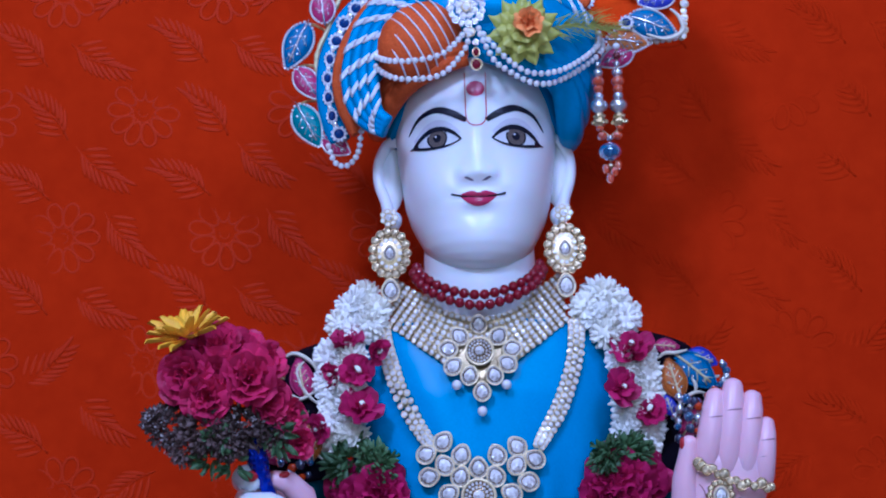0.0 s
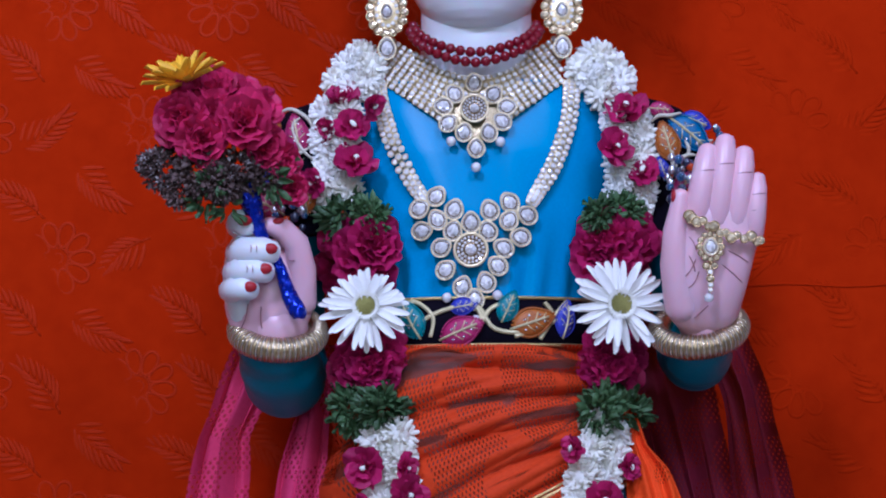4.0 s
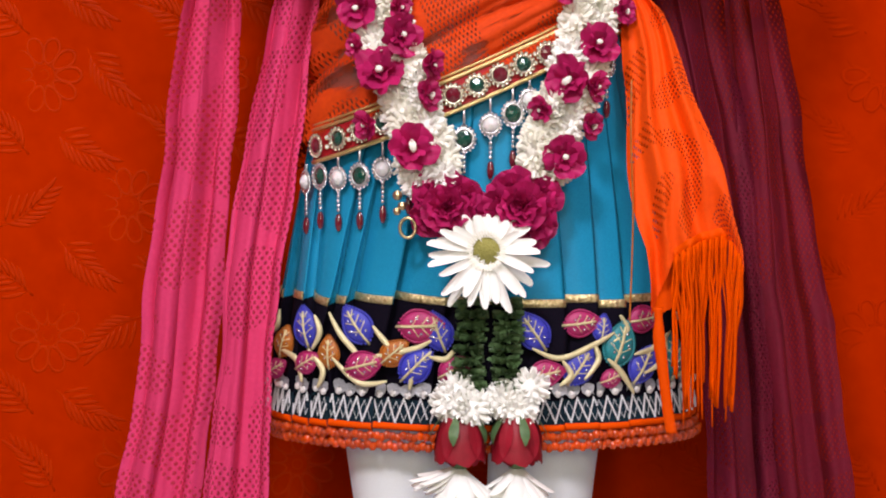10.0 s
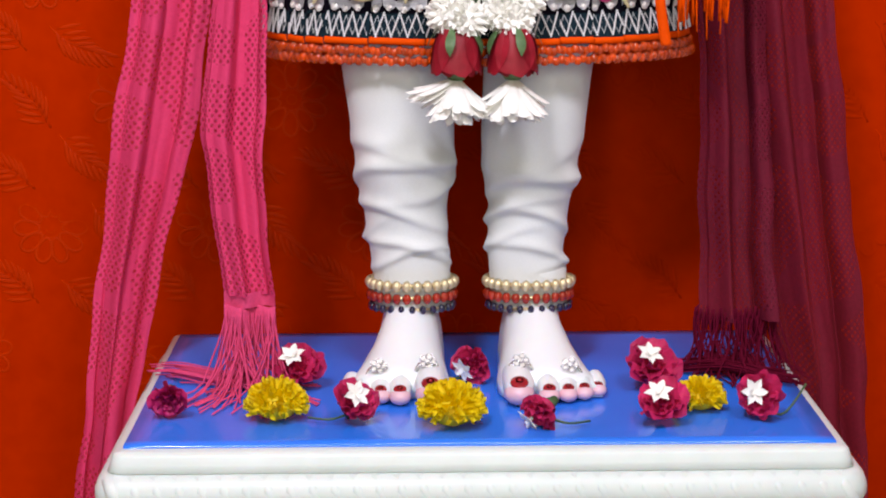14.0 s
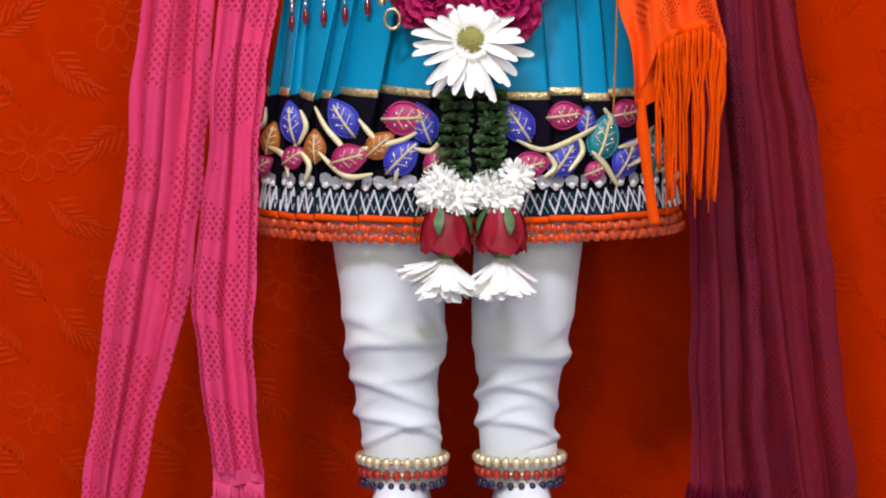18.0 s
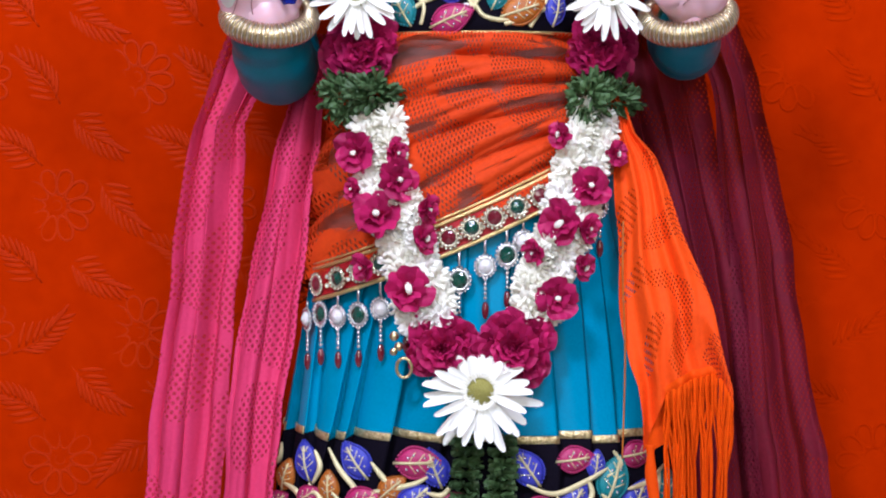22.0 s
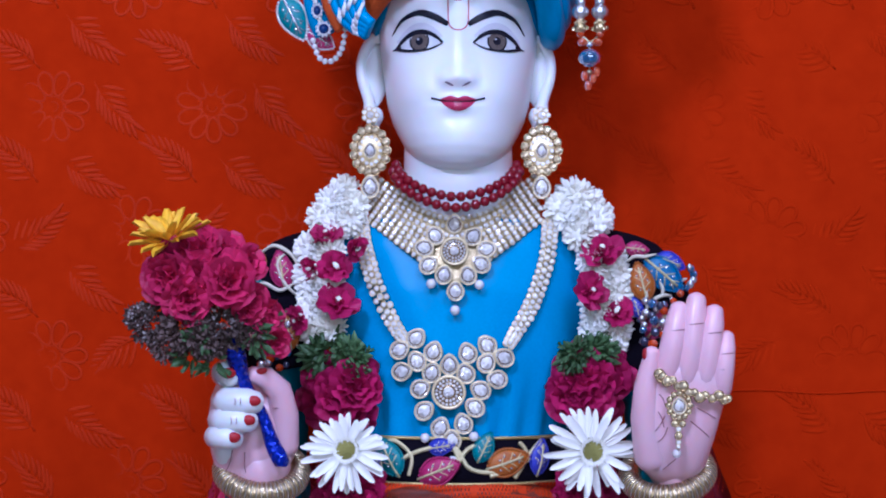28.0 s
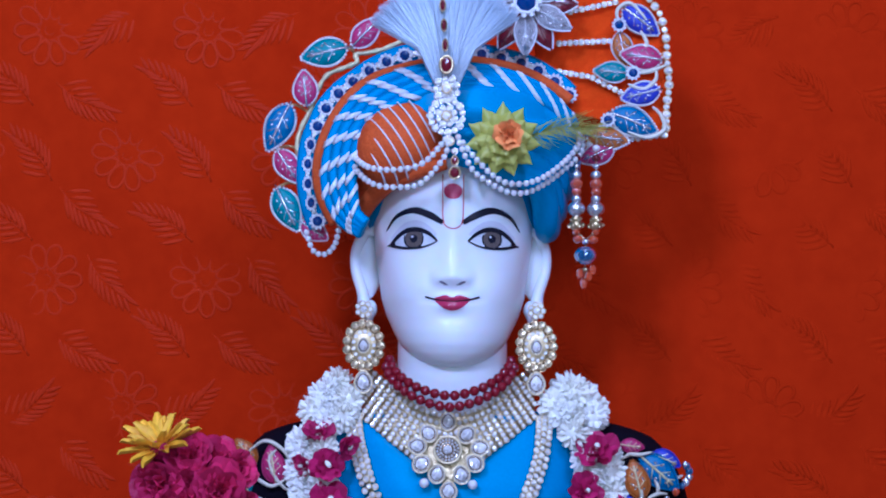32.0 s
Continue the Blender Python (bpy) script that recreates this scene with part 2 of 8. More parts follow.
M_PINKLACE = lace("pink_lace_net", (0.68, 0.045, 0.150), (0.58, 0.033, 0.118), 0.0048, 0.21, 9, 0.55, flower=0.03, veil=0.93)
M_WINELACE = lace("wine_lace_net", (0.155, 0.0055, 0.024), (0.10, 0.0035, 0.015), 0.0042, 0.17, 9, 0.5, flower=0.03, veil=0.88)
M_ORANGELACE = lace("orange_lace_net", (0.88, 0.080, 0.005), (0.76, 0.060, 0.004), 0.0037, 0.17, 13, 0.85, flower=0.07)
M_ORANGEWRAP = lace("orange_lace_wrap", (0.66, 0.054, 0.005), (0.52, 0.036, 0.004), 0.0034, 0.20, 14, 0.75, 0.74, flower=0.03)
M_WRAPLINING = material("grey_brown_underskirt", (0.150, 0.088, 0.076), (0.11, 0.064, 0.056), rough=0.8, scale=500, bump=0.1)
M_BLUESHEET = material("blue_glossy_sheet", (0.016, 0.20, 0.88), (0.013, 0.17, 0.80), rough=0.16, scale=14, coarse=4, bump=0.03, spec=0.6)
M_WHITEPETAL = material("white_flower_petal", (0.97, 0.96, 0.91), (0.95, 0.94, 0.87), rough=0.6, scale=90, coarse=30, bump=0.1, thin=0.14, vary=0.03)
M_CREAMPETAL = material("cream_flower_petal", (0.95, 0.93, 0.83), (0.92, 0.90, 0.76), rough=0.6, scale=90, coarse=30, bump=0.1, thin=0.14, vary=0.04)
M_ROSE = material("magenta_rose_petal", (0.57, 0.020, 0.150), (0.39, 0.009, 0.086), thin=0.25, rough=0.5, scale=110, coarse=45, bump=0.25, spec=0.3, vary=0.22)
M_ROSERED = material("dark_red_rose_petal", (0.34, 0.008, 0.024), (0.20, 0.004, 0.012), rough=0.5, scale=110, coarse=45, bump=0.25, spec=0.3, vary=0.12)
M_PINKROSE = material("deep_pink_rose_petal", (0.74, 0.036, 0.165), (0.48, 0.015, 0.085), thin=0.25, rough=0.5, scale=110, coarse=45, bump=0.2, spec=0.3, vary=0.2)
M_LEAF = material("green_leaf", (0.115, 0.205, 0.080), (0.052, 0.110, 0.040), thin=0.2, rough=0.5, scale=160, coarse=40, bump=0.3, vary=0.25)
M_PURPLELEAF = material("purple_brown_foliage", (0.150, 0.088, 0.076), (0.070, 0.044, 0.036), rough=0.6, scale=200, coarse=40, bump=0.3, vary=0.3)
M_YELLOW = material("yellow_petal", (0.86, 0.54, 0.018), (0.74, 0.36, 0.01), rough=0.6, scale=150, coarse=40, bump=0.2, vary=0.1)
M_MARIGOLD = material("marigold_petal", (0.97, 0.80, 0.030), (0.94, 0.70, 0.018), rough=0.6, scale=150, coarse=40, bump=0.2, thin=0.35)
M_VINE = material("cream_gold_cord", (0.82, 0.73, 0.44), (0.62, 0.53, 0.27), rough=0.4, metal=0.35, scale=1200, bump=0.4)
M_PALEVINE = material("ivory_cord", (0.78, 0.74, 0.62), (0.58, 0.52, 0.38), rough=0.45, metal=0.1, scale=1200, bump=0.4)
M_ZIG = material("white_silver_thread", (0.90, 0.90, 0.92), (0.66, 0.66, 0.70), rough=0.35, metal=0.2, scale=1400, bump=0.5)
M_DISC = material("green_yellow_flower_disc", (0.42, 0.38, 0.10), (0.26, 0.24, 0.06), rough=0.8, scale=900, bump=0.8)
M_BLUEFOIL = material("blue_glitter_foil", (0.012, 0.035, 0.55), (0.006, 0.015, 0.26), rough=0.2, metal=0.6, scale=900, bump=0.9, bump_scale=700)
cut_facets(M_BLUEFOIL, 420, 0.9)
M_PAVELACE = material("clear_frilled_sequin", (0.80, 0.80, 0.82), (0.42, 0.42, 0.46), rough=0.2, metal=0.2, scale=700, bump=0.5, thin=0.3)
M_LPURPLE = material("indigo_satin_leaf", (0.045, 0.055, 0.52), (0.020, 0.022, 0.28), rough=0.4, scale=260, bump=0.2)
M_LMAGENTA = material("magenta_satin_leaf", (0.52, 0.02, 0.15), (0.28, 0.009, 0.075), rough=0.4, scale=260, bump=0.2)
M_LORANGE = material("amber_satin_leaf", (0.55, 0.16, 0.015), (0.26, 0.065, 0.007), rough=0.4, scale=260, bump=0.2)
M_LTEAL = material("sea_green_satin_leaf", (0.008, 0.27, 0.30), (0.004, 0.12, 0.14), rough=0.4, scale=260, bump=0.2)
M_LBLUE = material("peacock_satin_leaf", (0.008, 0.18, 0.40), (0.004, 0.08, 0.20), rough=0.4, scale=260, bump=0.2)
M_LIME = material("lime_green_ribbon", (0.68, 0.64, 0.14), (0.50, 0.52, 0.09), rough=0.4, scale=200, coarse=40, bump=0.1, spec=0.5, thin=0.35)
M_PEACH = material("peach_ribbon_rose", (0.92, 0.38, 0.12), (0.82, 0.28, 0.07), rough=0.4, scale=200, bump=0.1)
M_PLUME = material("white_plume_fibre", (0.84, 0.90, 0.97), (0.66, 0.78, 0.92), rough=0.5, scale=400, bump=0.1, thin=0.3)
M_PINKTHREAD = material("pink_thread", (0.78, 0.075, 0.20), rough=0.8, scale=400, bump=0.1, spec=0.05)
M_WINETHREAD = material("wine_thread", (0.12, 0.004, 0.020), rough=0.8, scale=400, bump=0.1, spec=0.03)
M_ORANGETHREAD = material("orange_thread", (0.84, 0.080, 0.004), rough=0.8, scale=400, bump=0.1, vary=0.12, spec=0.04)
M_DARKBEAD = material("dark_steel_bead", (0.05, 0.06, 0.1), (0.02, 0.02, 0.05), rough=0.12, coat=1.0, bump=0)


# ---- mesh helpers ----
def mesh_of(bm, mats, name="mesh", smooth=True):
    me = bpy.data.meshes.new(name)
    bm.to_mesh(me)
    bm.free()
    for m in mats if isinstance(mats, (list, tuple)) else [mats]:
        me.materials.append(m)
    if smooth:
        me.polygons.foreach_set("use_smooth", [True] * len(me.polygons))
    return me


def thing(name, label, category, at=(0, 0, 0), group="", kind=""):
    ob = new(name)
    ob.location = at
    ob.empty_display_size = 0.01
    return tagged(ob, label, category, group, kind)


def child(ob, parent, label=""):
    ob.parent = parent
    base = parent.matrix_basis if not parent.parent else parent.parent.matrix_basis @ parent.matrix_parent_inverse @ parent.matrix_basis
    ob.matrix_parent_inverse = base.inverted()
    return tagged(ob, label)


def part(name, bm, mats, parent=None, label="", smooth=True):
    ob = new(name, mesh_of(bm, mats, name, smooth))
    return child(ob, parent, label) if parent else ob


def put(name, me, m, parent, label=""):
    """A part that shares a mesh, at the pose m in the world."""
    ob = new(name, me)
    ob.matrix_basis = m
    return child(ob, parent, label)


def loft(bm, rings, closed=True, cap0=False, cap1=False, mat=0, uv=None):
    layer = bm.loops.layers.uv.verify() if uv else None
    vs = [[bm.verts.new(p) for p in r] for r in rings]
    n = len(rings[0])
    for i in range(len(vs) - 1):
        for j in range(n if closed else n - 1):
            k = (j + 1) % n
            f = bm.faces.new((vs[i][j], vs[i][k], vs[i + 1][k], vs[i + 1][j]))
            f.material_index = mat
            if uv:
                for lp, (a, b) in zip(f.loops, ((i, j), (i, j + 1), (i + 1, j + 1), (i + 1, j))):
                    lp[layer].uv = uv(a, b)
    for flag, ring, flip in ((cap0, vs[0], True), (cap1, vs[-1], False)):
        if flag:
            f = bm.faces.new(ring[::-1] if flip else ring)
            f.material_index = mat
    return vs


def tube(bm, pts, r, seg=8, mat=0, closed=False, flat=1.0):
    pts = [Vector(p) for p in pts]
    n = len(pts)
    rings, side = [], None
    for i, p in enumerate(pts):
        t = (pts[(i + 1) % n] - pts[i - 1]) if closed else (pts[min(i + 1, n - 1)] - pts[max(i - 1, 0)])
        t = t.normalized() if t.length > 1e-9 else Vector((0, 0, 1))
        if side is None:
            side = t.cross(Vector((0, 1, 0)))
            if side.length < 1e-3:
                side = t.cross(Vector((1, 0, 0)))
        side = (side - t * side.dot(t)).normalized()
        up = t.cross(side)
        rr = r[i] if isinstance(r, (list, tuple)) else r
        rings.append([p + side * (rr * math.cos(a)) + up * (rr * flat * math.sin(a)) for a in (2 * math.pi * k / seg for k in range(seg))])
    if closed:
        rings.append(rings[0])
        vs = loft(bm, rings[:-1], mat=mat)
        for j in range(seg):
            k = (j + 1) % seg
            f = bm.faces.new((vs[-1][j], vs[-1][k], vs[0][k], vs[0][j]))
            f.material_index = mat
    else:
        loft(bm, rings, cap0=True, cap1=True, mat=mat)


def ball(bm, c, r, seg=10, rows=7, mat=0, turn=None):
    r = (r, r, r) if isinstance(r, (int, float)) else r
    c = Vector(c)
    ring = []
    for i in range(1, rows):
        a = math.pi * i / rows
        ring.append([(math.sin(a) * math.cos(2 * math.pi * k / seg) * r[0], math.sin(a) * math.sin(2 * math.pi * k / seg) * r[1], math.cos(a) * r[2]) for k in range(seg)])
    fix = (lambda p: c + turn @ Vector(p)) if turn else (lambda p: c + Vector(p))
    vs = loft(bm, [[fix(p) for p in q] for q in ring], mat=mat)
    for top, row, flip in (((0, 0, r[2]), vs[0], False), ((0, 0, -r[2]), vs[-1], True)):
        v = bm.verts.new(fix(top))
        for j in range(seg):
            k = (j + 1) % seg
            f = bm.faces.new((v, row[k], row[j]) if flip else (v, row[j], row[k]))
            f.material_index = mat


def capsule(bm, pts, radii, seg=14, mat=0, flat=1.0):
    """A rounded tapered limb through the points."""
    pts = [Vector(p) for p in pts]
    a, b = (pts[0] - pts[1]).normalized(), (pts[-1] - pts[-2]).normalized()
    line, rad = [], []
    for k in (0.05, 0.35, 0.7):
        line.append(pts[0] + a * radii[0] * (1 - k) ** 0.8)
        rad.append(radii[0] * math.sqrt(1 - (1 - k) ** 2))
    line += pts
    rad += list(radii)
    for k in (0.7, 0.35, 0.05):
        line.append(pts[-1] + b * radii[-1] * (1 - k) ** 0.8)
        rad.append(radii[-1] * math.sqrt(1 - (1 - k) ** 2))
    tube(bm, line, rad, seg, mat, flat=flat)


def curve(pts, n):
    """A smooth line through a few points."""
    pts = [Vector(p) for p in pts]
    out = []
    for i in range(n):
        s = i * (len(pts) - 1) / (n - 1)
        k = min(int(s), len(pts) - 2)
        u = s - k
        p0, p1, p2, p3 = pts[max(k - 1, 0)], pts[k], pts[k + 1], pts[min(k + 2, len(pts) - 1)]
        out.append(0.5 * ((2 * p1) + (p2 - p0) * u + (2 * p0 - 5 * p1 + 4 * p2 - p3) * u * u + (3 * p1 - p0 - 3 * p2 + p3) * u ** 3))
    return out


def blend(table, z, k):
    return float(np.interp(z, [r[0] for r in table], [r[k] for r in table]))

# ---- the hall and the backdrop ----
def slab(name, lo, hi, mat, label):
    bm = bmesh.new()
    bmesh.ops.create_cube(bm, size=1)
    for v in bm.verts:
        v.co = [lo[k] + (v.co[k] + 0.5) * (hi[k] - lo[k]) for k in range(3)]
    ob = part(name, bm, mat, smooth=False)
    return tagged(ob, label, name.split("_")[0], kind="structure")


slab("floor", (-2, -3.6, -0.82), (2, 0.32, -0.72), M_FLOOR, "pale polished stone floor of the shrine hall")
slab("ceiling", (-2, -3.6, 2.45), (2, 0.32, 2.55), M_ROOM, "plain white painted ceiling over the shrine")
slab("wall_north", (-2, 0.22, -0.72), (2, 0.32, 2.45), M_ROOM, "white wall behind the red cloth backdrop")
slab("wall_south", (-2, -3.6, -0.72), (2, -3.5, 2.45), M_ROOM, "plain white wall of the hall")
slab("wall_west", (-2, -3.5, -0.72), (-1.9, 0.22, 2.45), M_ROOM, "plain white side wall of the hall")
slab("wall_east", (1.9, -3.5, -0.72), (2, 0.22, 2.45), M_ROOM, "plain white side wall of the hall")

WALL_Y = 0.19


def wall_sag(x, z):
    """Faint slack of the hung cloth."""
    return 0.0025 * math.sin(5 * x + 2.1 * z) * math.sin(3.1 * z + 1.3 * x) + 0.0016 * math.sin(13 * z + 4 * x) * math.exp(-((x - 0.45) / 0.25) ** 2)


bm = bmesh.new()
rows = []
for i in range(91):
    z = -0.7 + 3.1 * i / 90
    rows.append([(-1.4 + 2.8 * j / 80, WALL_Y + wall_sag(-1.4 + 2.8 * j / 80, z), z) for j in range(81)])
loft(bm, rows, closed=False)
backdrop = tagged(part("backdrop", bm, M_BACK), "red-orange satin backdrop cloth with embossed flowers", "backdrop", kind="structure")
bm = bmesh.new()
tube(bm, [(x, WALL_Y + wall_sag(x, 0.757) - 0.0004, 0.7575 + 0.0015 * math.sin(52 * x)) for x in np.linspace(0.10, 0.62, 31)], 0.0012, 6, flat=0.6)
part("crease", bm, M_BACK, backdrop)

# embossed flower and fern spray, pressed into the cloth
bm = bmesh.new()
for r in (0.0045, 0.0095):
    tube(bm, [(r * math.cos(a), 0, r * math.sin(a)) for a in np.linspace(0, 2 * math.pi, 20, endpoint=False)], 0.0008, 6, closed=True)
for k in range(10):
    a = 2 * math.pi * k / 10
    out, side = Vector((math.cos(a), 0, math.sin(a))), Vector((-math.sin(a), 0, math.cos(a)))
    loop = []
    for t in np.linspace(0, 2 * math.pi, 16, endpoint=False):
        rad = 0.0220 - 0.0115 * math.cos(t)
        loop.append(out * rad + side * (0.0080 * math.sin(t) * (0.65 + 0.35 * (rad - 0.0105) / 0.023)))
    tube(bm, loop, 0.0015, 8, closed=True)
for v in bm.verts:
    v.co.y *= 0.16
FLOWER_MESH = mesh_of(bm, M_EMBOSS, "embossed_flower")
bm = bmesh.new()
for k in range(8):
    for s in (-1, 1):
        at = Vector((0.004 * math.sin(0.5 * k), 0, -0.024 + 0.0062 * k))
        a = s * math.radians(48 - 3.5 * k)
        L = 0.022 - 0.0013 * k
        tube(bm, [at + Vector((math.sin(a) * L * u, 0, math.cos(a) * L * u + 0.004 * u * u)) for u in (0.05, 0.3, 0.6, 0.85, 1)], [0.0005, 0.0017, 0.0020, 0.0013, 0.0002], 8)
tube(bm, [(0.004 * math.sin(0.5 * k), 0, -0.030 + 0.0062 * k) for k in range(10)], 0.0008, 6)
for v in bm.verts:
    v.co.y *= 0.16
SPRAY_MESH = mesh_of(bm, M_EMBOSS, "embossed_spray")
FLAT_FLOWER, FLAT_SPRAY = FLOWER_MESH.copy(), SPRAY_MESH.copy()   # flatter and without the sheen tint, in the cloth's own colour
for me in (FLAT_FLOWER, FLAT_SPRAY):
    me.materials[0] = M_BACK
    for v in me.vertices:
        v.co.y *= 0.6
for col in range(-10, 13):
    x = -0.387 + 0.0745 * col
    for row in range(-4, 5):
        z = 1.022 + 0.2335 * row - (0.1165 if col % 2 else 0)
        if not (-0.55 < x < 0.55 and -0.2 < z < 1.5):
            continue
        put("embossed_flower", FLOWER_MESH if x < 0.05 else FLAT_FLOWER, Matrix.Translation((x, WALL_Y + wall_sag(x, z) + 0.0001, z)) @ pose(0, 0, 0, 0, 7 * col, 0), backdrop)
        for xs, zs, turn in ((x - 0.016, z + 0.1165, (55 if row % 2 else -40)), (x + 0.036, z + 0.066, 130), (x - 0.040, z + 0.052, -60)):
            put("embossed_spray", SPRAY_MESH if x < 0.05 else FLAT_SPRAY, Matrix.Translation((xs, WALL_Y + wall_sag(xs, zs), zs)) @ pose(0, 0, 0, 0, turn + (180 if col % 2 else 0), 0) @ Matrix.Scale(1.05, 4), backdrop)

# ---- pedestal ----
pedestal = thing("pedestal", "carved white marble pedestal under the standing statue", "pedestal", (0, -0.03, -0.72))
PX0, PX1, PY0, PY1 = -0.268, 0.259, -0.224, 0.136


def course(bm, profile, mat=0):
    """A band run round the pedestal: rows of (outset, z)."""
    rings = []
    for d, z in profile:
        ring = []
        for cx, cy, a0 in ((PX0, PY0, 180), (PX1, PY0, 270), (PX1, PY1, 0), (PX0, PY1, 90)):
            for k in range(5):
                a = math.radians(a0 + 22.5 * k)
                ring.append((cx + (d + 0.006) * math.cos(a) - 0.006 * (1 if math.cos(math.radians(a0 + 45)) > 0 else -1),
                             cy + (d + 0.006) * math.sin(a) - 0.006 * (1 if math.sin(math.radians(a0 + 45)) > 0 else -1), z))
        rings.append(ring)
    loft(bm, rings, cap0=True, cap1=True, mat=mat)


bm = bmesh.new()
course(bm, [(0.004, -0.0152), (0.0062, -0.0140), (0.0040, -0.0085), (0.0026, -0.0035), (0.0008, -0.0008), (-0.006, 0.0)])
part("top_slab", bm, M_MARBLE, pedestal)
bm = bmesh.new()
course(bm, [(-0.01, -0.046), (0.006, -0.0455), (0.0125, -0.041), (0.016, -0.033), (0.016, -0.027), (0.0130, -0.0195), (0.0085, -0.0155), (0.004, -0.0147)])
part("roll_moulding", bm, M_MARBLE, pedestal)
# slanting carved ribs on the roll
bm = bmesh.new()
for k in range(34):
    x = PX0 - 0.006 + (PX1 - PX0 + 0.012) * (k + 0.5) / 34
    tube(bm, [(x - 0.006, PY0 - 0.0045, -0.0175), (x - 0.002, PY0 - 0.0103, -0.026), (x + 0.003, PY0 - 0.0105, -0.034), (x + 0.007, PY0 - 0.0045, -0.043)],
         [0.0050, 0.0062, 0.0062, 0.0050], 14)
RIBS = part("ribbed_frieze", bm, M_MARBLE, pedestal)
RIBS["kind"] = "stuff"
bm = bmesh.new()
ball(bm, (0, 0, 0), (0.0345, 0.0130, 0.0118), 18, 10)
bead = mesh_of(bm, M_MARBLE, "oval_bead")
for k in range(8):
    x = PX0 + 0.0225 + (PX1 - PX0 - 0.045) * k / 7
    if abs(x + 0.005) > 0.02:
        put("oval_bead", bead, Matrix.Translation((x, PY0 - 0.006, -0.0585)), pedestal)
for s, x in ((1, PX0 - 0.004), (-1, PX1 + 0.004)):
    for k in range(5):
        put("oval_bead", bead, Matrix.Translation((x, PY0 + 0.03 + 0.072 * k, -0.0585)) @ pose(0, 0, 0, 0, 0, 90), pedestal)
bm = bmesh.new()
course(bm, [(-0.01, -0.07), (-0.004, -0.066), (-0.004, -0.052), (-0.008, -0.046)])
part("bead_ledge", bm, M_MARBLE, pedestal)
bm = bmesh.new()
course(bm, [(-0.01, -0.72), (-0.01, -0.66), (-0.05, -0.62), (-0.075, -0.5), (-0.09, -0.35), (-0.08, -0.2), (-0.055, -0.12), (-0.03, -0.085), (-0.014, -0.07)])
part("body", bm, M_MARBLE, pedestal)
bm = bmesh.new()
for s in (-1, 1):
    pts = []
    for k in range(26):
        a = math.radians(20 * k)
        r = 0.0145 - 0.00045 * k
        pts.append((-0.005 + s * (0.0165 - r * math.cos(a) * 0.9), PY0 - 0.015, -0.0595 + r * math.sin(a)))
    tube(bm, [(-0.005 + s * 0.006, PY0 - 0.008, -0.105), (-0.005 + s * 0.004, PY0 - 0.013, -0.08)] + pts, 0.0040, 8)
part("volute", bm, M_MARBLE, pedestal)
for k in range(15):
    bm = bmesh.new()
    x = PX0 + 0.04 + (PX1 - PX0 - 0.08) * k / 14
    tube(bm, [(x, PY0 + 0.012, -0.075), (x * 0.97, PY0 + 0.028, -0.095), (x * 0.92, PY0 + 0.052, -0.13)], [0.012, 0.013, 0.01], 8, flat=0.4)
    part("flute", bm, M_MARBLE, pedestal)

bm = bmesh.new()
rings = []
for i in range(27):
    y = -0.214 + 0.341 * min(max(i - 1, 0), 24) / 24
    row = []
    for j in range(33):
        edge = i in (0, 26) or j in (0, 32)
        x = -0.263 + 0.516 * min(max(j - 1, 0), 30) / 30
        row.append((x, y, 0.0002 if edge else 0.0020 + 0.00012 * math.sin(i * 0.9 + j * 0.5)))
    rings.append(row)
loft(bm, rings, closed=False)
tagged(part("blue_sheet", bm, M_BLUESHEET), "glossy bright blue sheet laid on the marble pedestal", "sheet")

# ---- the statue: one mesh ----
CX = -0.0067
HEAD = [  # z, half width, front y, back y
    (0.9480, 0.010, -0.022, 0.000), (0.9502, 0.0190, -0.0360, 0.008), (0.9540, 0.0282, -0.0430, 0.015), (0.9600, 0.0366, -0.0482, 0.022), (0.968, 0.0438, -0.0520, 0.03), (0.978, 0.0493, -0.0545, 0.04), (0.990, 0.0550, -0.0556, 0.052),
    (1.005, 0.0595, -0.0560, 0.06), (1.023, 0.0620, -0.0555, 0.07), (1.045, 0.0650, -0.0545, 0.075), (1.065, 0.0664, -0.0545, 0.078), (1.085, 0.0668, -0.0555, 0.078),
    (1.10, 0.0665, -0.056, 0.078), (1.12, 0.064, -0.053, 0.076), (1.15, 0.055, -0.043, 0.066), (1.18, 0.03, -0.02, 0.045), (1.19, 0.006, 0.005, 0.02)]


def bump2(x, z, x0, z0, sx, sz):
    return math.exp(-((x - x0) / sx) ** 2 - ((z - z0) / sz) ** 2)


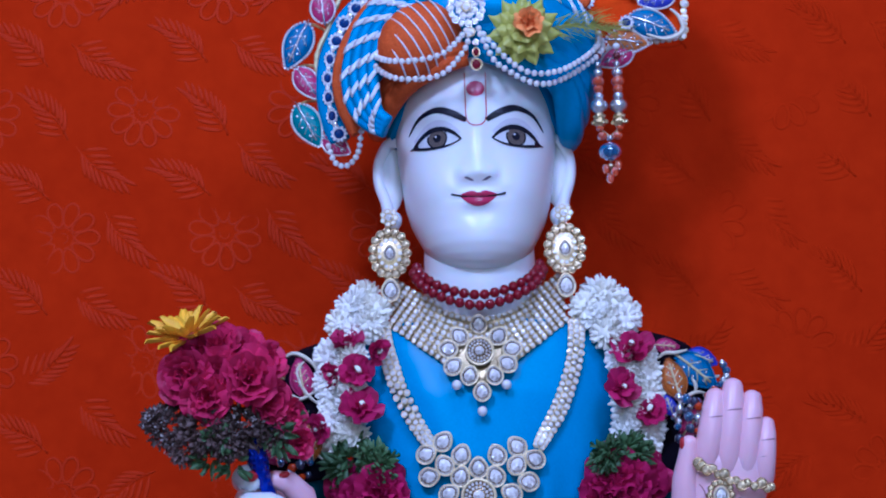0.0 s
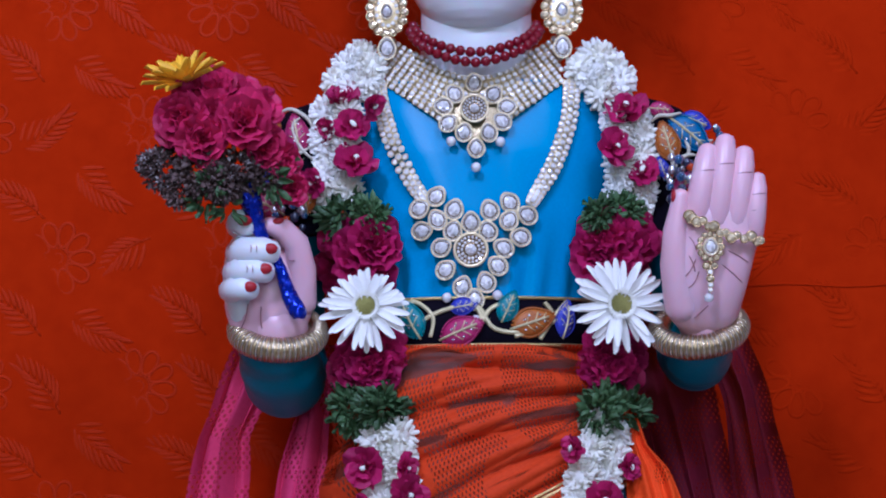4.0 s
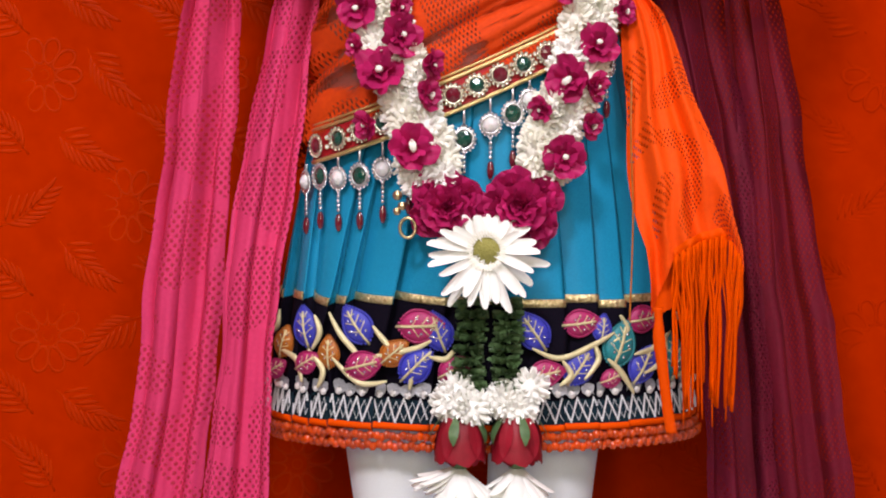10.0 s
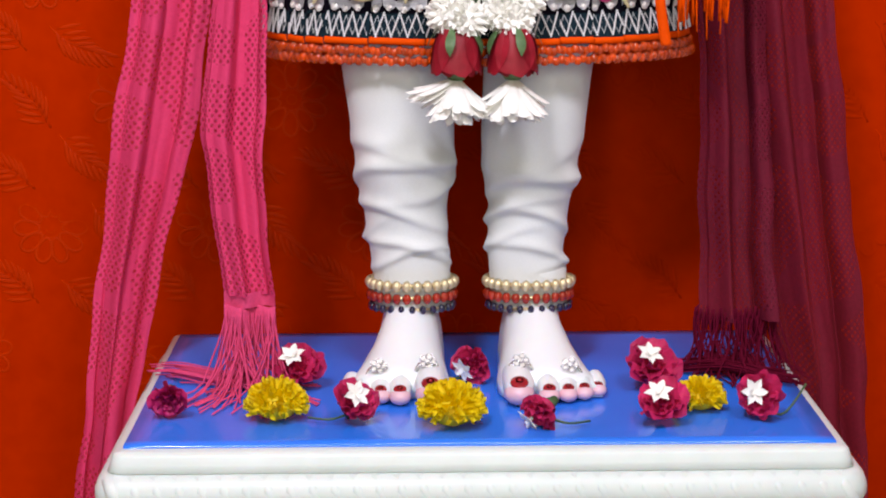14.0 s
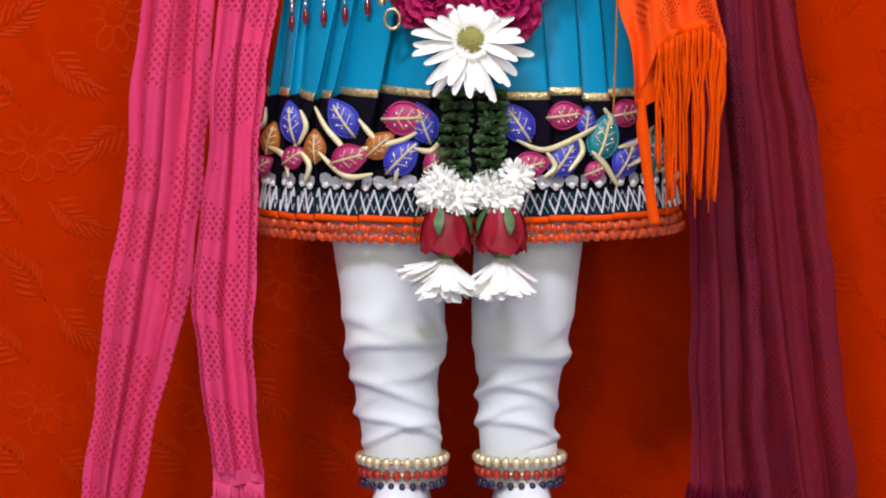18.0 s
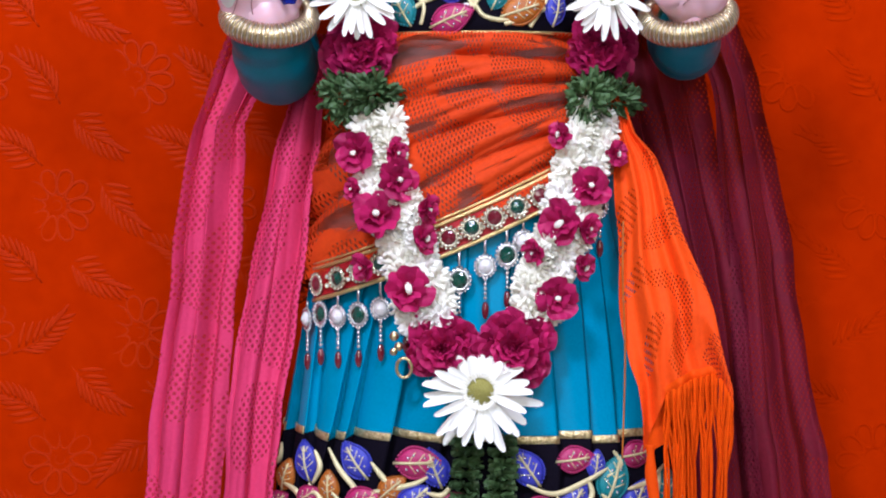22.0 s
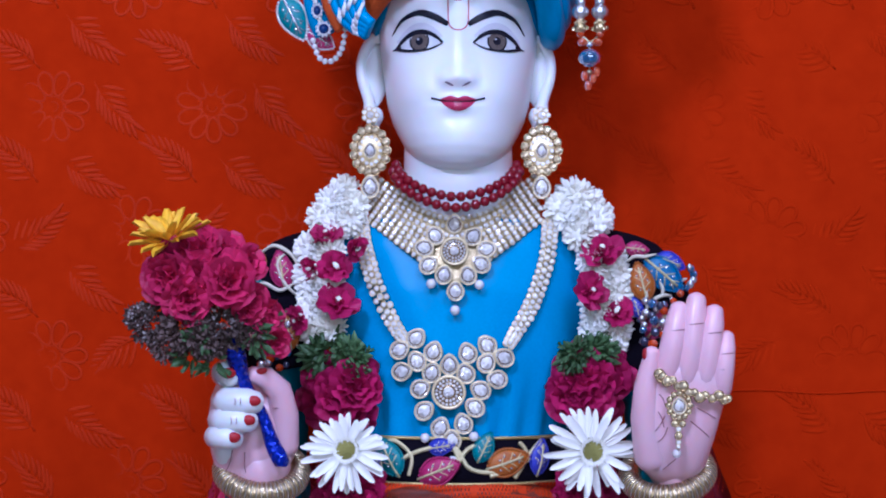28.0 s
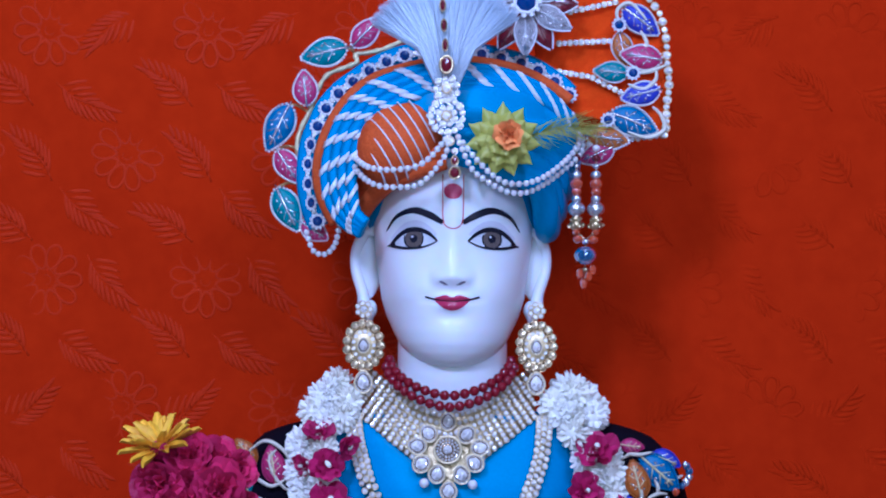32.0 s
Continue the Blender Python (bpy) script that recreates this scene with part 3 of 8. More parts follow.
def face_y(x, z, raised=True):
    """The front of the head at a place across and up."""
    a, f, b = blend(HEAD, z, 1), blend(HEAD, z, 2), blend(HEAD, z, 3)
    mid = min(0.01, (f + b) / 2 + 0.012)
    u = min(abs(x - CX) / a, 1.0)
    y = mid - (mid - f) * (1 - u ** 2.1) ** (1 / 2.1)
    if raised:
        q = x - CX
        t = min(max((1.072 - z) / 0.052, 0), 1)
        ridge = (0.0016 + 0.0046 * t ** 1.2) * math.exp(-(q / (0.0074 + 0.0032 * t)) ** 2) * (1 if z > 1.0235 else math.exp(-((1.0235 - z) / 0.0085) ** 2))
        y -= ridge * (1 if z < 1.085 else math.exp(-((z - 1.085) / 0.01) ** 2))
        for s in (-1, 1):
            y -= 0.0030 * bump2(q, z, s * 0.0108, 1.0208, 0.0056, 0.0058)
            y += 0.0012 * bump2(q, z, s * 0.0178, 1.0190, 0.0034, 0.0075)
            y += 0.0032 * bump2(q, z, s * 0.0315, 1.050, 0.019, 0.011)
            y -= 0.0026 * bump2(q, z, s * 0.0315, 1.0490, 0.015, 0.0075)
            y -= 0.0015 * bump2(q, z, s * 0.032, 1.069, 0.022, 0.006)
            y -= 0.0034 * bump2(q, z, s * 0.035, 1.013, 0.018, 0.016)
            y += 0.0012 * bump2(q, z, s * 0.0225, 1.0055, 0.0045, 0.0045)
        y -= 0.0040 * bump2(q, z, 0, 1.0050, 0.0115, 0.0034) + 0.0046 * bump2(q, z, 0, 0.9985, 0.0098, 0.0038)
        y += 0.0018 * bump2(q, z, 0, 1.0022, 0.016, 0.0014) + 0.0014 * bump2(q, z, 0, 0.9895, 0.013, 0.0042)
        y -= 0.0030 * bump2(q, z, 0, 1.0225, 0.0078, 0.0078)
        y += 0.0010 * bump2(q, z, 0, 1.0110, 0.0032, 0.0035)
        y -= 0.0030 * bump2(q, z, 0, 0.970, 0.018, 0.013)
    return y


bm = bmesh.new()
STATUE_MATS = [M_STATUE, M_PINK, M_NAIL, M_LIP, M_INK, M_EYEWHITE, M_IRIS, M_LID, M_TILAK, M_LINE, M_NOSTRIL]
rings = []
for i in range(150):
    z = 0.9440 + (1.19 - 0.9440) * i / 149
    a, f, b = (blend(HEAD, z, k) for k in (1, 2, 3))
    mid = min(0.01, (f + b) / 2 + 0.012)
    ring = []
    for j in range(96):
        if j <= 64:   # the face, spread evenly across
            u = math.sin(math.pi * (j / 64 - 0.5))
            ring.append((CX + a * u * 0.9999, face_y(CX + a * u * 0.9999, z), z))
        else:
            t = math.pi * (j - 64) / 32
            ring.append((CX + a * math.cos(t), mid + (b - mid) * math.sin(t), z))
    rings.append(ring)
loft(bm, rings, cap0=True, cap1=True)


def decal(lines, mat, lift):
    """A painted patch: rows of (x, z) laid just above the face."""
    vs = [[bm.verts.new((CX + x, face_y(CX + x, z) - lift, z)) for x, z in row] for row in lines]
    for r0, r1 in zip(vs, vs[1:]):
        for k in range(len(r0) - 1):
            bm.faces.new((r0[k], r0[k + 1], r1[k + 1], r1[k])).material_index = mat


def stroke(pts, widths, mat, lift, n=28):
    line = curve([(x, 0, z) for x, z in pts], n)
    w = np.interp(np.linspace(0, 1, n), np.linspace(0, 1, len(widths)), widths)
    rows_ = []
    for k, p in enumerate(line):
        t = (line[min(k + 1, n - 1)] - line[max(k - 1, 0)]).normalized()
        nrm = Vector((-t.z, 0, t.x)) * w[k] / 2
        rows_.append([(p.x + nrm.x * s, p.z + nrm.z * s) for s in (-1, -0.33, 0.33, 1)])
    decal(rows_, mat, lift)


def disc(x0, z0, rx, rz, mat, lift, top=9.0, bottom=-9.0):
    decal([[(x0 + rx * r * math.cos(a), min(top, max(bottom, z0 + rz * r * math.sin(a)))) for a in np.linspace(0, 2 * math.pi, 29)] for r in (0.02, 0.4, 0.75, 1.0)], mat, lift)


for s in (-1, 1):
    e = 0.0316 * s
    # eye opening, between the upper and lower lid lines
    up = lambda u: 1.0506 + 0.0096 * (1 - abs(u) ** 2.2) - (0.0030 * (u * s) ** 1.5 if u * s > 0 else 0)
    lo = lambda u: 1.0506 - 0.0056 * (1 - abs(u) ** 2.0) - (0.0030 * (u * s) ** 1.5 if u * s > 0 else 0)
    us = np.linspace(-1, 1, 25)
    # shade of the lid crease, drawn as a grey stroke
    stroke([(e + 0.0192 * u, up(u) + 0.0048 - 0.001 * abs(u)) for u in np.linspace(-0.95, 0.95, 9)], [0.002, 0.0045, 0.0048, 0.002], 7, 0.0002)
    decal([[(e + 0.0185 * u, lo(u) + (up(u) - lo(u)) * k) for u in us] for k in (0, 0.33, 0.66, 1)], 5, 0.0004)
    disc(e, 1.0527, 0.0082, 0.0086, 4, 0.0005, 1.0600, 1.0455)
    disc(e, 1.0527, 0.0070, 0.0074, 6, 0.0006, 1.0600, 1.0455)
    disc(e, 1.0527, 0.0031, 0.0033, 4, 0.0008)
    # glint on the pupil, painted as a dot of eye white
    disc(e - 0.0012, 1.0542, 0.0008, 0.0008, 5, 0.0010)
    stroke([(e + 0.0192 * u, up(u)) for u in np.linspace(-1, 1, 9)], [0.0014, 0.0030, 0.0036, 0.0038, 0.0038, 0.0034, 0.0020][::s], 4, 0.0009)
    stroke([(e + 0.0192 * u, lo(u)) for u in np.linspace(-1, 1, 9)], [0.0009, 0.0014, 0.0018, 0.0023, 0.0026][::s], 4, 0.0009)
    stroke([(e + s * 0.0155, 1.0496), (e + s * 0.0192, 1.0476), (e + s * 0.0225, 1.0470)], [0.0030, 0.0022, 0.0004], 4, 0.0010, 10)
    # brow
    stroke([(s * 0.0082, 1.0652), (s * 0.0195, 1.0718), (s * 0.0325, 1.0754), (s * 0.0460, 1.0704), (s * 0.0545, 1.0590)],
           [0.0036, 0.0056, 0.0058, 0.0044, 0.0026, 0.0006], 4, 0.0004)
    # nostrils: the dark of their recesses drawn on as strokes
    stroke([(s * 0.0035, 1.0150), (s * 0.0062, 1.0162), (s * 0.0090, 1.0176), (s * 0.0108, 1.0178)], [0.0003, 0.0018, 0.0016, 0.0003], 10, 0.0004, 12)
# lips
ls = np.linspace(-1, 1, 25)
line_z = lambda x: 1.0022 + 7.5 * x * x
decal([[(0.0158 * u, line_z(0.0158 * u) + (0.0060 * (1 - abs(u) ** 1.7) - 0.0028 * math.exp(-(u / 0.22) ** 2)) * k) for u in ls] for k in (0, 0.35, 0.7, 1)], 3, 0.0004)
decal([[(0.0150 * u, line_z(0.0150 * u) - 0.0074 * (1 - abs(u) ** 2.0) * k) for u in ls] for k in (0, 0.35, 0.7, 1)], 3, 0.0004)
stroke([(0.0218 * u, line_z(0.0218 * u)) for u in np.linspace(-1, 1, 9)], [0.0016, 0.0010, 0.0008, 0.0010, 0.0016], 4, 0.0007)
# forehead mark: a red outline in U form, the dot in it
stroke([(-0.0084, 1.104), (-0.0083, 1.082), (-0.0078, 1.067), (-0.0048, 1.0620), (0.0, 1.0606), (0.0048, 1.0620), (0.0078, 1.067), (0.0083, 1.082), (0.0084, 1.104)], [0.0009] * 3, 8, 0.0004, 50)
disc(0, 1.0905, 0.0075, 0.0063, 3, 0.0006)

# ears
for s in (-1, 1):
    e = CX + (-0.0652 if s < 0 else 0.0612)
    line = curve([(e, 0.004, 1.062), (e + s * 0.008, 0.006, 1.060), (e + s * 0.0155, 0.010, 1.045), (e + s * 0.0155, 0.010, 1.028), (e + s * 0.010, 0.004, 1.010),
                  (e + s * 0.0065, 0.0, 0.993), (e + s * 0.001, -0.002, 0.990)], 30)
    tube(bm, line, [0.004] + [0.0048] * 20 + [0.0055] * 8 + [0.004], 10)
    ball(bm, (e + s * 0.006, 0.012, 1.032), (0.0115, 0.006, 0.028), 14, 10)
    ball(bm, (e + s * 0.004, 0.003, 0.996), (0.0065, 0.006, 0.008), 12, 8)
# neck and hidden trunk
rings = []
for z, r, cy in ((0.85, 0.05, 0.035), (0.905, 0.0480, 0.026), (0.925, 0.0468, 0.015), (0.940, 0.0460, 0.012), (0.952, 0.0455, 0.012), (0.965, 0.0455, 0.014), (0.980, 0.0450, 0.018), (1.0, 0.042, 0.02)):
    rings.append([(CX + r * math.cos(2 * math.pi * k / 40), cy + r * 0.88 * math.sin(2 * math.pi * k / 40), z) for k in range(40)])
loft(bm, rings, cap0=True, cap1=True)

# raised open hand
rings = []
for z, x0, x1, y, d in ((0.694, 0.152, 0.182, -0.058, 0.015), (0.702, 0.147, 0.184, -0.066, 0.018), (0.712, 0.137, 0.190, -0.076, 0.019), (0.735, 0.132, 0.196, -0.086, 0.018),
                        (0.752, 0.134, 0.200, -0.091, 0.017), (0.770, 0.141, 0.204, -0.095, 0.015), (0.785, 0.147, 0.207, -0.098, 0.0125), (0.795, 0.151, 0.206, -0.100, 0.010)):
    ring = []
    for k in range(36):
        a = 2 * math.pi * k / 36
        cup = 0.004 * (1 - abs(math.cos(a))) if math.sin(a) < 0 else 0
        ring.append(((x0 + x1) / 2 + (x1 - x0) / 2 * math.copysign(abs(math.cos(a)) ** 0.8, math.cos(a)), y + d * math.sin(a) + cup, z))
    rings.append(ring)
loft(bm, rings, cap0=True, cap1=True, mat=1)
for (x0, z0), (x1, z1), r in (((0.1565, 0.785), (0.1665, 0.8345), 0.0099), ((0.1725, 0.785), (0.1800, 0.8415), 0.0100), ((0.1870, 0.783), (0.1940, 0.8325), 0.0095), ((0.1995, 0.775), (0.2035, 0.8130), 0.0083)):
    line = [(x0 + (x1 - x0) * u, -0.098 - 0.004 * math.sin(math.pi * u) - 0.002 * u, z0 + (z1 - z0) * u) for u in (0, 0.3, 0.36, 0.42, 0.66, 0.72, 0.85, 1)]
    capsule(bm, line, [r * 1.04, r * 1.03, r * 0.99, r, r * 0.96, r * 0.92, r * 0.93, r * 0.78], 16, 1)
    for u in (0.38, 0.70):
        p = (x0 + (x1 - x0) * u, z0 + (z1 - z0) * u)
        tube(bm, [(p[0] + r * 0.7 * k, -0.1035 - r * 0.9 * math.sqrt(1 - 0.6 * k * k) + 0.0005, p[1] + 0.0006 * k) for k in (-1, -0.5, 0, 0.5, 1)], 0.0004, 5, 9)
capsule(bm, [(0.147, -0.082, 0.722), (0.1412, -0.093, 0.752), (0.1408, -0.099, 0.776), (0.1450, -0.102, 0.801)], [0.0145, 0.0120, 0.0094, 0.0062], 18, 1)
ball(bm, (0.1398, -0.1035, 0.8005), (0.0024, 0.0034, 0.0056), 10, 7, 2)


def palm_y(x, z):
    """The front of the open palm."""
    rows_ = ((0.702, 0.147, 0.184, -0.066, 0.018), (0.712, 0.137, 0.190, -0.076, 0.019), (0.735, 0.132, 0.196, -0.086, 0.018), (0.752, 0.134, 0.200, -0.091, 0.017), (0.770, 0.141, 0.204, -0.095, 0.015), (0.785, 0.147, 0.207, -0.098, 0.0125))
    x0, x1, y, d = (blend(rows_, z, k) for k in (1, 2, 3, 4))
    c = min(1.0, abs((2 * x - x0 - x1) / (x1 - x0))) ** 1.25
    return y - d * math.sqrt(1 - c * c) + 0.004 * (1 - c)


for pts in (((0.1505, 0.7700), (0.1535, 0.7660), (0.1555, 0.7600)), ((0.1475, 0.7407), (0.1515, 0.7455), (0.1552, 0.7533)), ((0.1500, 0.7321), (0.1545, 0.7365), (0.1575, 0.7440)), ((0.1550, 0.7100), (0.1600, 0.7145), (0.1649, 0.7189)),
            ((0.1794, 0.7595), (0.187, 0.7555), (0.1949, 0.7509)), ((0.175, 0.7489), (0.183, 0.7425), (0.1904, 0.736)), ((0.1500, 0.7560), (0.1530, 0.7500), (0.1545, 0.7440))):
    tube(bm, [(p.x, palm_y(p.x, p.z) - 0.0001, p.z) for p in curve([(x, 0, z) for x, z in pts], 12)], 0.00042, 5, 9)

# closed hand round the stem
ball(bm, (-0.1695, -0.062, 0.7330), (0.0352, 0.022, 0.0440), 30, 20, 1, Matrix.Rotation(radians(8), 3, "Y"))
ball(bm, (-0.190, -0.060, 0.744), (0.016, 0.028, 0.040), 20, 14, 0)
capsule(bm, [(-0.1455, -0.066, 0.728), (-0.1440, -0.073, 0.752), (-0.1480, -0.080, 0.771), (-0.1580, -0.087, 0.7810), (-0.1665, -0.091, 0.7830)], [0.0125, 0.0112, 0.0102, 0.0088, 0.0070], 18, 1)
ball(bm, (-0.1605, -0.0955, 0.7862), (0.0050, 0.0022, 0.0026), 10, 7, 2, Matrix.Rotation(radians(-14), 3, "Y"))
for z, x0, x1, r, nail in ((0.7845, -0.1890, -0.1850, 0.0108, -0.1842), (0.7630, -0.1895, -0.1668, 0.0108, -0.1648), (0.7480, -0.1925, -0.1705, 0.0100, -0.1690), (0.7345, -0.1960, -0.1815, 0.0092, -0.1805)):
    capsule(bm, [(x0 + 0.002, -0.068, z - 0.002), (x0 - 0.001, -0.088, z), (x0 + 0.004, -0.099, z + 0.0005), (x1 - 0.003, -0.103, z), (x1, -0.101, z - 0.0005)], [r, r, r, r * 0.96, r * 0.86], 18, 0)
    ball(bm, (nail, -0.1010 - r * 0.76, z + 0.0008), (0.0058, 0.0030, 0.0042), 14, 9, 2)
    for k in (0, 1):
        if x1 - x0 > 0.018:
            x = x0 + 0.0105 + 0.0042 * k
            tube(bm, [(x, -0.1030 - r * 0.93, z - 0.0022), (x + 0.0004, -0.1032 - r * 0.97, z + 0.0004), (x, -0.1030 - r * 0.90, z + 0.0030)], 0.00030, 5, 9)
for pts in (((-0.184, -0.0865, 0.724), (-0.186, -0.0840, 0.714), (-0.190, -0.0780, 0.706)), ((-0.174, -0.0860, 0.722), (-0.1745, -0.0830, 0.710), (-0.173, -0.0775, 0.702)), ((-0.1525, -0.0865, 0.757), (-0.1460, -0.0850, 0.7565), (-0.1405, -0.0815, 0.754)), ((-0.1545, -0.0885, 0.769), (-0.1490, -0.0885, 0.7665), (-0.1430, -0.0850, 0.7640))):
    tube(bm, curve(pts, 8), 0.00042, 5, 9)
for x in (-0.163, 0.166):   # wrists
    capsule(bm, [(x, -0.02, 0.692), (x, -0.04, 0.697), (x, -0.060, 0.708)], [0.012, 0.016, 0.020] if x > 0 else [0.018, 0.021, 0.023], 20, 1)

# feet
for s, x0 in ((-1, -0.0555), (1, 0.0430)):
    rings = []
    for y, dx, w, h in ((0.045, 0, 0.012, 0.022), (0.038, 0, 0.020, 0.034), (0.02, 0, 0.025, 0.075), (-0.005, 0.0, 0.0275, 0.085), (-0.025, 0.001, 0.0275, 0.072), (-0.045, 0.004, 0.0330, 0.049),
                        (-0.065, 0.007, 0.0380, 0.034), (-0.085, 0.011, 0.0405, 0.025), (-0.098, 0.013, 0.0385, 0.018)):
        ring = []
        for k in range(28):
            a = 2 * math.pi * k / 28
            top = math.sin(a) > 0
            ring.append((x0 + s * dx + w * math.copysign(abs(math.cos(a)) ** (1.0 if top else 0.5), math.cos(a)), y, 0.0035 + (h * math.sin(a) if top else 0.0)))
        rings.append(ring)
    loft(bm, rings, cap0=True, cap1=True)
    for k, (dx, y, r, L) in enumerate(((-0.015, -0.112, 0.0125, 0.024), (0.0085, -0.110, 0.0090, 0.02), (0.0235, -0.105, 0.0083, 0.018), (0.0365, -0.099, 0.0078, 0.016), (0.0480, -0.090, 0.0072, 0.014))):
        x = x0 + s * dx
        capsule(bm, [(x - s * 0.001, y + L, r + 0.006), (x, y + L * 0.4, r + 0.0035), (x, y, r * 0.9 + 0.003)], [r * 0.9, r, r * 0.9], 14, 0)
        ball(bm, (x, y - 0.0035, r * 0.72 + 0.003), (r * 0.96, r * 0.98, r * 0.72), 14, 9, 1)
        ball(bm, (x, y - r * 0.50, r * 1.60 + 0.001), (r * 0.58, r * 0.50, r * 0.30), 12, 7, 2, Matrix.Rotation(radians(36), 3, "X"))
statue = part("statue", bm, STATUE_MATS)
tagged(statue, "white marble standing statue with painted eyes and raised palm", "statue")

# ---- clothes ----
BODY = [  # z, half width, half depth, middle x, middle y
    (0.24, 0.176, 0.104, -0.001, 0.034), (0.28, 0.172, 0.103, -0.001, 0.034), (0.38, 0.152, 0.099, -0.004, 0.034), (0.45, 0.140, 0.095, -0.006, 0.034), (0.52, 0.128, 0.091, -0.008, 0.033),
    (0.60, 0.114, 0.083, -0.008, 0.032), (0.66, 0.100, 0.074, -0.008, 0.030), (0.70, 0.092, 0.069, -0.008, 0.029), (0.735, 0.093, 0.067, -0.008, 0.029), (0.80, 0.108, 0.067, -0.008, 0.031),
    (0.85, 0.122, 0.064, -0.008, 0.034), (0.885, 0.128, 0.056, -0.008, 0.033), (0.91, 0.110, 0.048, -0.008, 0.030), (0.93, 0.072, 0.043, -0.008, 0.024), (0.945, 0.055, 0.044, -0.008, 0.018)]


def body_at(z, a, out=0.0):
    w, d, mx, my = (blend(BODY, z, k) for k in (1, 2, 3, 4))
    return Vector((mx + (w + out) * math.cos(a), my + (d + out) * math.sin(a), z))


def front(x, z, out=0.0):
    """The point on the front of the clothed body."""
    w, d, mx, my = (blend(BODY, z, k) for k in (1, 2, 3, 4))
    u = min(abs(x - mx) / (w + out), 0.995)
    return Vector((x, my - (d + out) * math.sqrt(1 - u * u), z))


def turn_at(x, z):
    """Pose whose -Y faces out of the body's front at a place."""
    p, q = front(x, z), front(x + 0.003, z)
    return math.degrees(math.atan2(q.y - p.y, q.x - p.x))


# tunic
tunic = thing("tunic", "turquoise satin tunic with black embroidered shoulders on the statue", "tunic", (0, 0.03, 0.70))
bm = bmesh.new()
rings = []
for i in range(60):
    z = 0.705 + 0.205 * i / 59
    ring = []
    for j in range(120):
        a = 2 * math.pi * j / 120
        fold = 0.0026 * math.exp(-((z - 0.71) / 0.055) ** 2) * math.sin(23 * a + 0.9 * math.sin(5 * a)) + 0.0014 * math.sin(9 * a + 30 * z) * math.sin(16 * z + 3 * a)
        pull = 0.0022 * math.sin(70 * (z + 0.10 * math.cos(a)) + 2 * math.sin(3 * a)) * math.exp(-((z - 0.77) / 0.05) ** 2) * abs(math.cos(a)) ** 2
        fold += pull
        ring.append(body_at(z, a, fold))
    rings.append(ring)
loft(bm, rings)
part("bodice", bm, M_AZURE, tunic)
for s, name in ((-1, "sleeve"), (1, "sleeve")):
    sx, ex = (-0.150, -0.166) if s < 0 else (0.146, 0.164)
    bm = bmesh.new()
    line = curve([(sx * 0.97, 0.030, 0.855), (sx * 1.0, 0.032, 0.83), (sx * 1.05, 0.034, 0.79), (ex, 0.036, 0.72), (ex + 0.002, 0.026, 0.676 + (0.012 if s > 0 else 0)), (ex + 0.002, -0.012, 0.674 + (0.012 if s > 0 else 0)), (ex, -0.038, 0.690), (ex, -0.056, 0.7045)], 46)
    rad = np.interp(np.linspace(0, 1, 46), [0, 0.15, 0.35, 0.55, 0.75, 0.9, 1], [0.016, 0.028, 0.034, 0.037, 0.036, 0.034, 0.028])
    slim = 0.88 if s < 0 else 0.74
    tube(bm, line, [float(r * slim * (1 + 0.03 * math.sin(k * 1.1))) for k, r in enumerate(rad)], 28)
    sl = part(name, bm, M_TEAL, tunic)
    bm = bmesh.new()
    line = curve([(sx * 0.72, 0.030, 0.884), (sx * 0.99, 0.028, 0.855), (sx * 1.08, 0.032, 0.815), (sx * 1.06, 0.034, 0.785)], 24)
    tube(bm, line, [float(np.interp(k, [0, 6, 23], [0.022, 0.037, 0.040])) for k in range(24)], 26)
    part("embroidered_cap", bm, M_BLACK, sl)

# pleated skirt
skirt = thing("skirt", "pleated turquoise satin skirt with black embroidered border and orange bead hem", "skirt", (0, 0.03, 0.25))


# x of the pleats' free edges at two heights, and how far each pleat's border hangs down at its two sides
PLEAT_LOW = (-0.1425, -0.1217, -0.1068, -0.0738, -0.0339, 0.0080, 0.0540, 0.0806, 0.1030, 0.1294)
PLEAT_HIGH = (-0.1345, -0.1035, -0.0885, -0.0570, -0.0210, 0.0160, 0.0500, 0.0780, 0.0985, 0.1190)
PLEAT_DROP = ((0.002, -0.0035), (-0.001, -0.001), (0.002, 0.0), (0.004, 0.0), (0.0, 0.001), (-0.002, -0.002), (0.001, 0.001), (-0.004, -0.004), (-0.001, -0.001))
BACK_PLEATS = 14


def pleat_edges(z):
    """Angles of the pleats' edges round the body, from the first one in front."""
    front_edges = []
    for lo, hi in zip(PLEAT_LOW, PLEAT_HIGH):
        turn = []
        for x, zz in ((lo, 0.385), (hi, 0.47)):
            turn.append(2 * math.pi - math.acos((x - blend(BODY, zz, 3)) / (blend(BODY, zz, 1) + 0.006)))
        front_edges.append(turn[0] + (turn[1] - turn[0]) * max(-0.6, min(1.6, (z - 0.385) / 0.085)))
    gap = front_edges[0] + 2 * math.pi - front_edges[-1]
    return front_edges + [front_edges[-1] + gap * (k + 1) / BACK_PLEATS for k in range(BACK_PLEATS)]


def pleat_depth(z):
    return 0.0165 * min(1, max(0.1, (0.56 - z) / 0.20)) * min(1, 0.15 + 0.85 * max(0, z - 0.285) / 0.055)


def pleat_rise(u):
    """Each pleat rises to its free edge, which laps over the next one."""
    return u ** 0.75 - 0.5 + 0.06 * math.sin(math.pi * u)


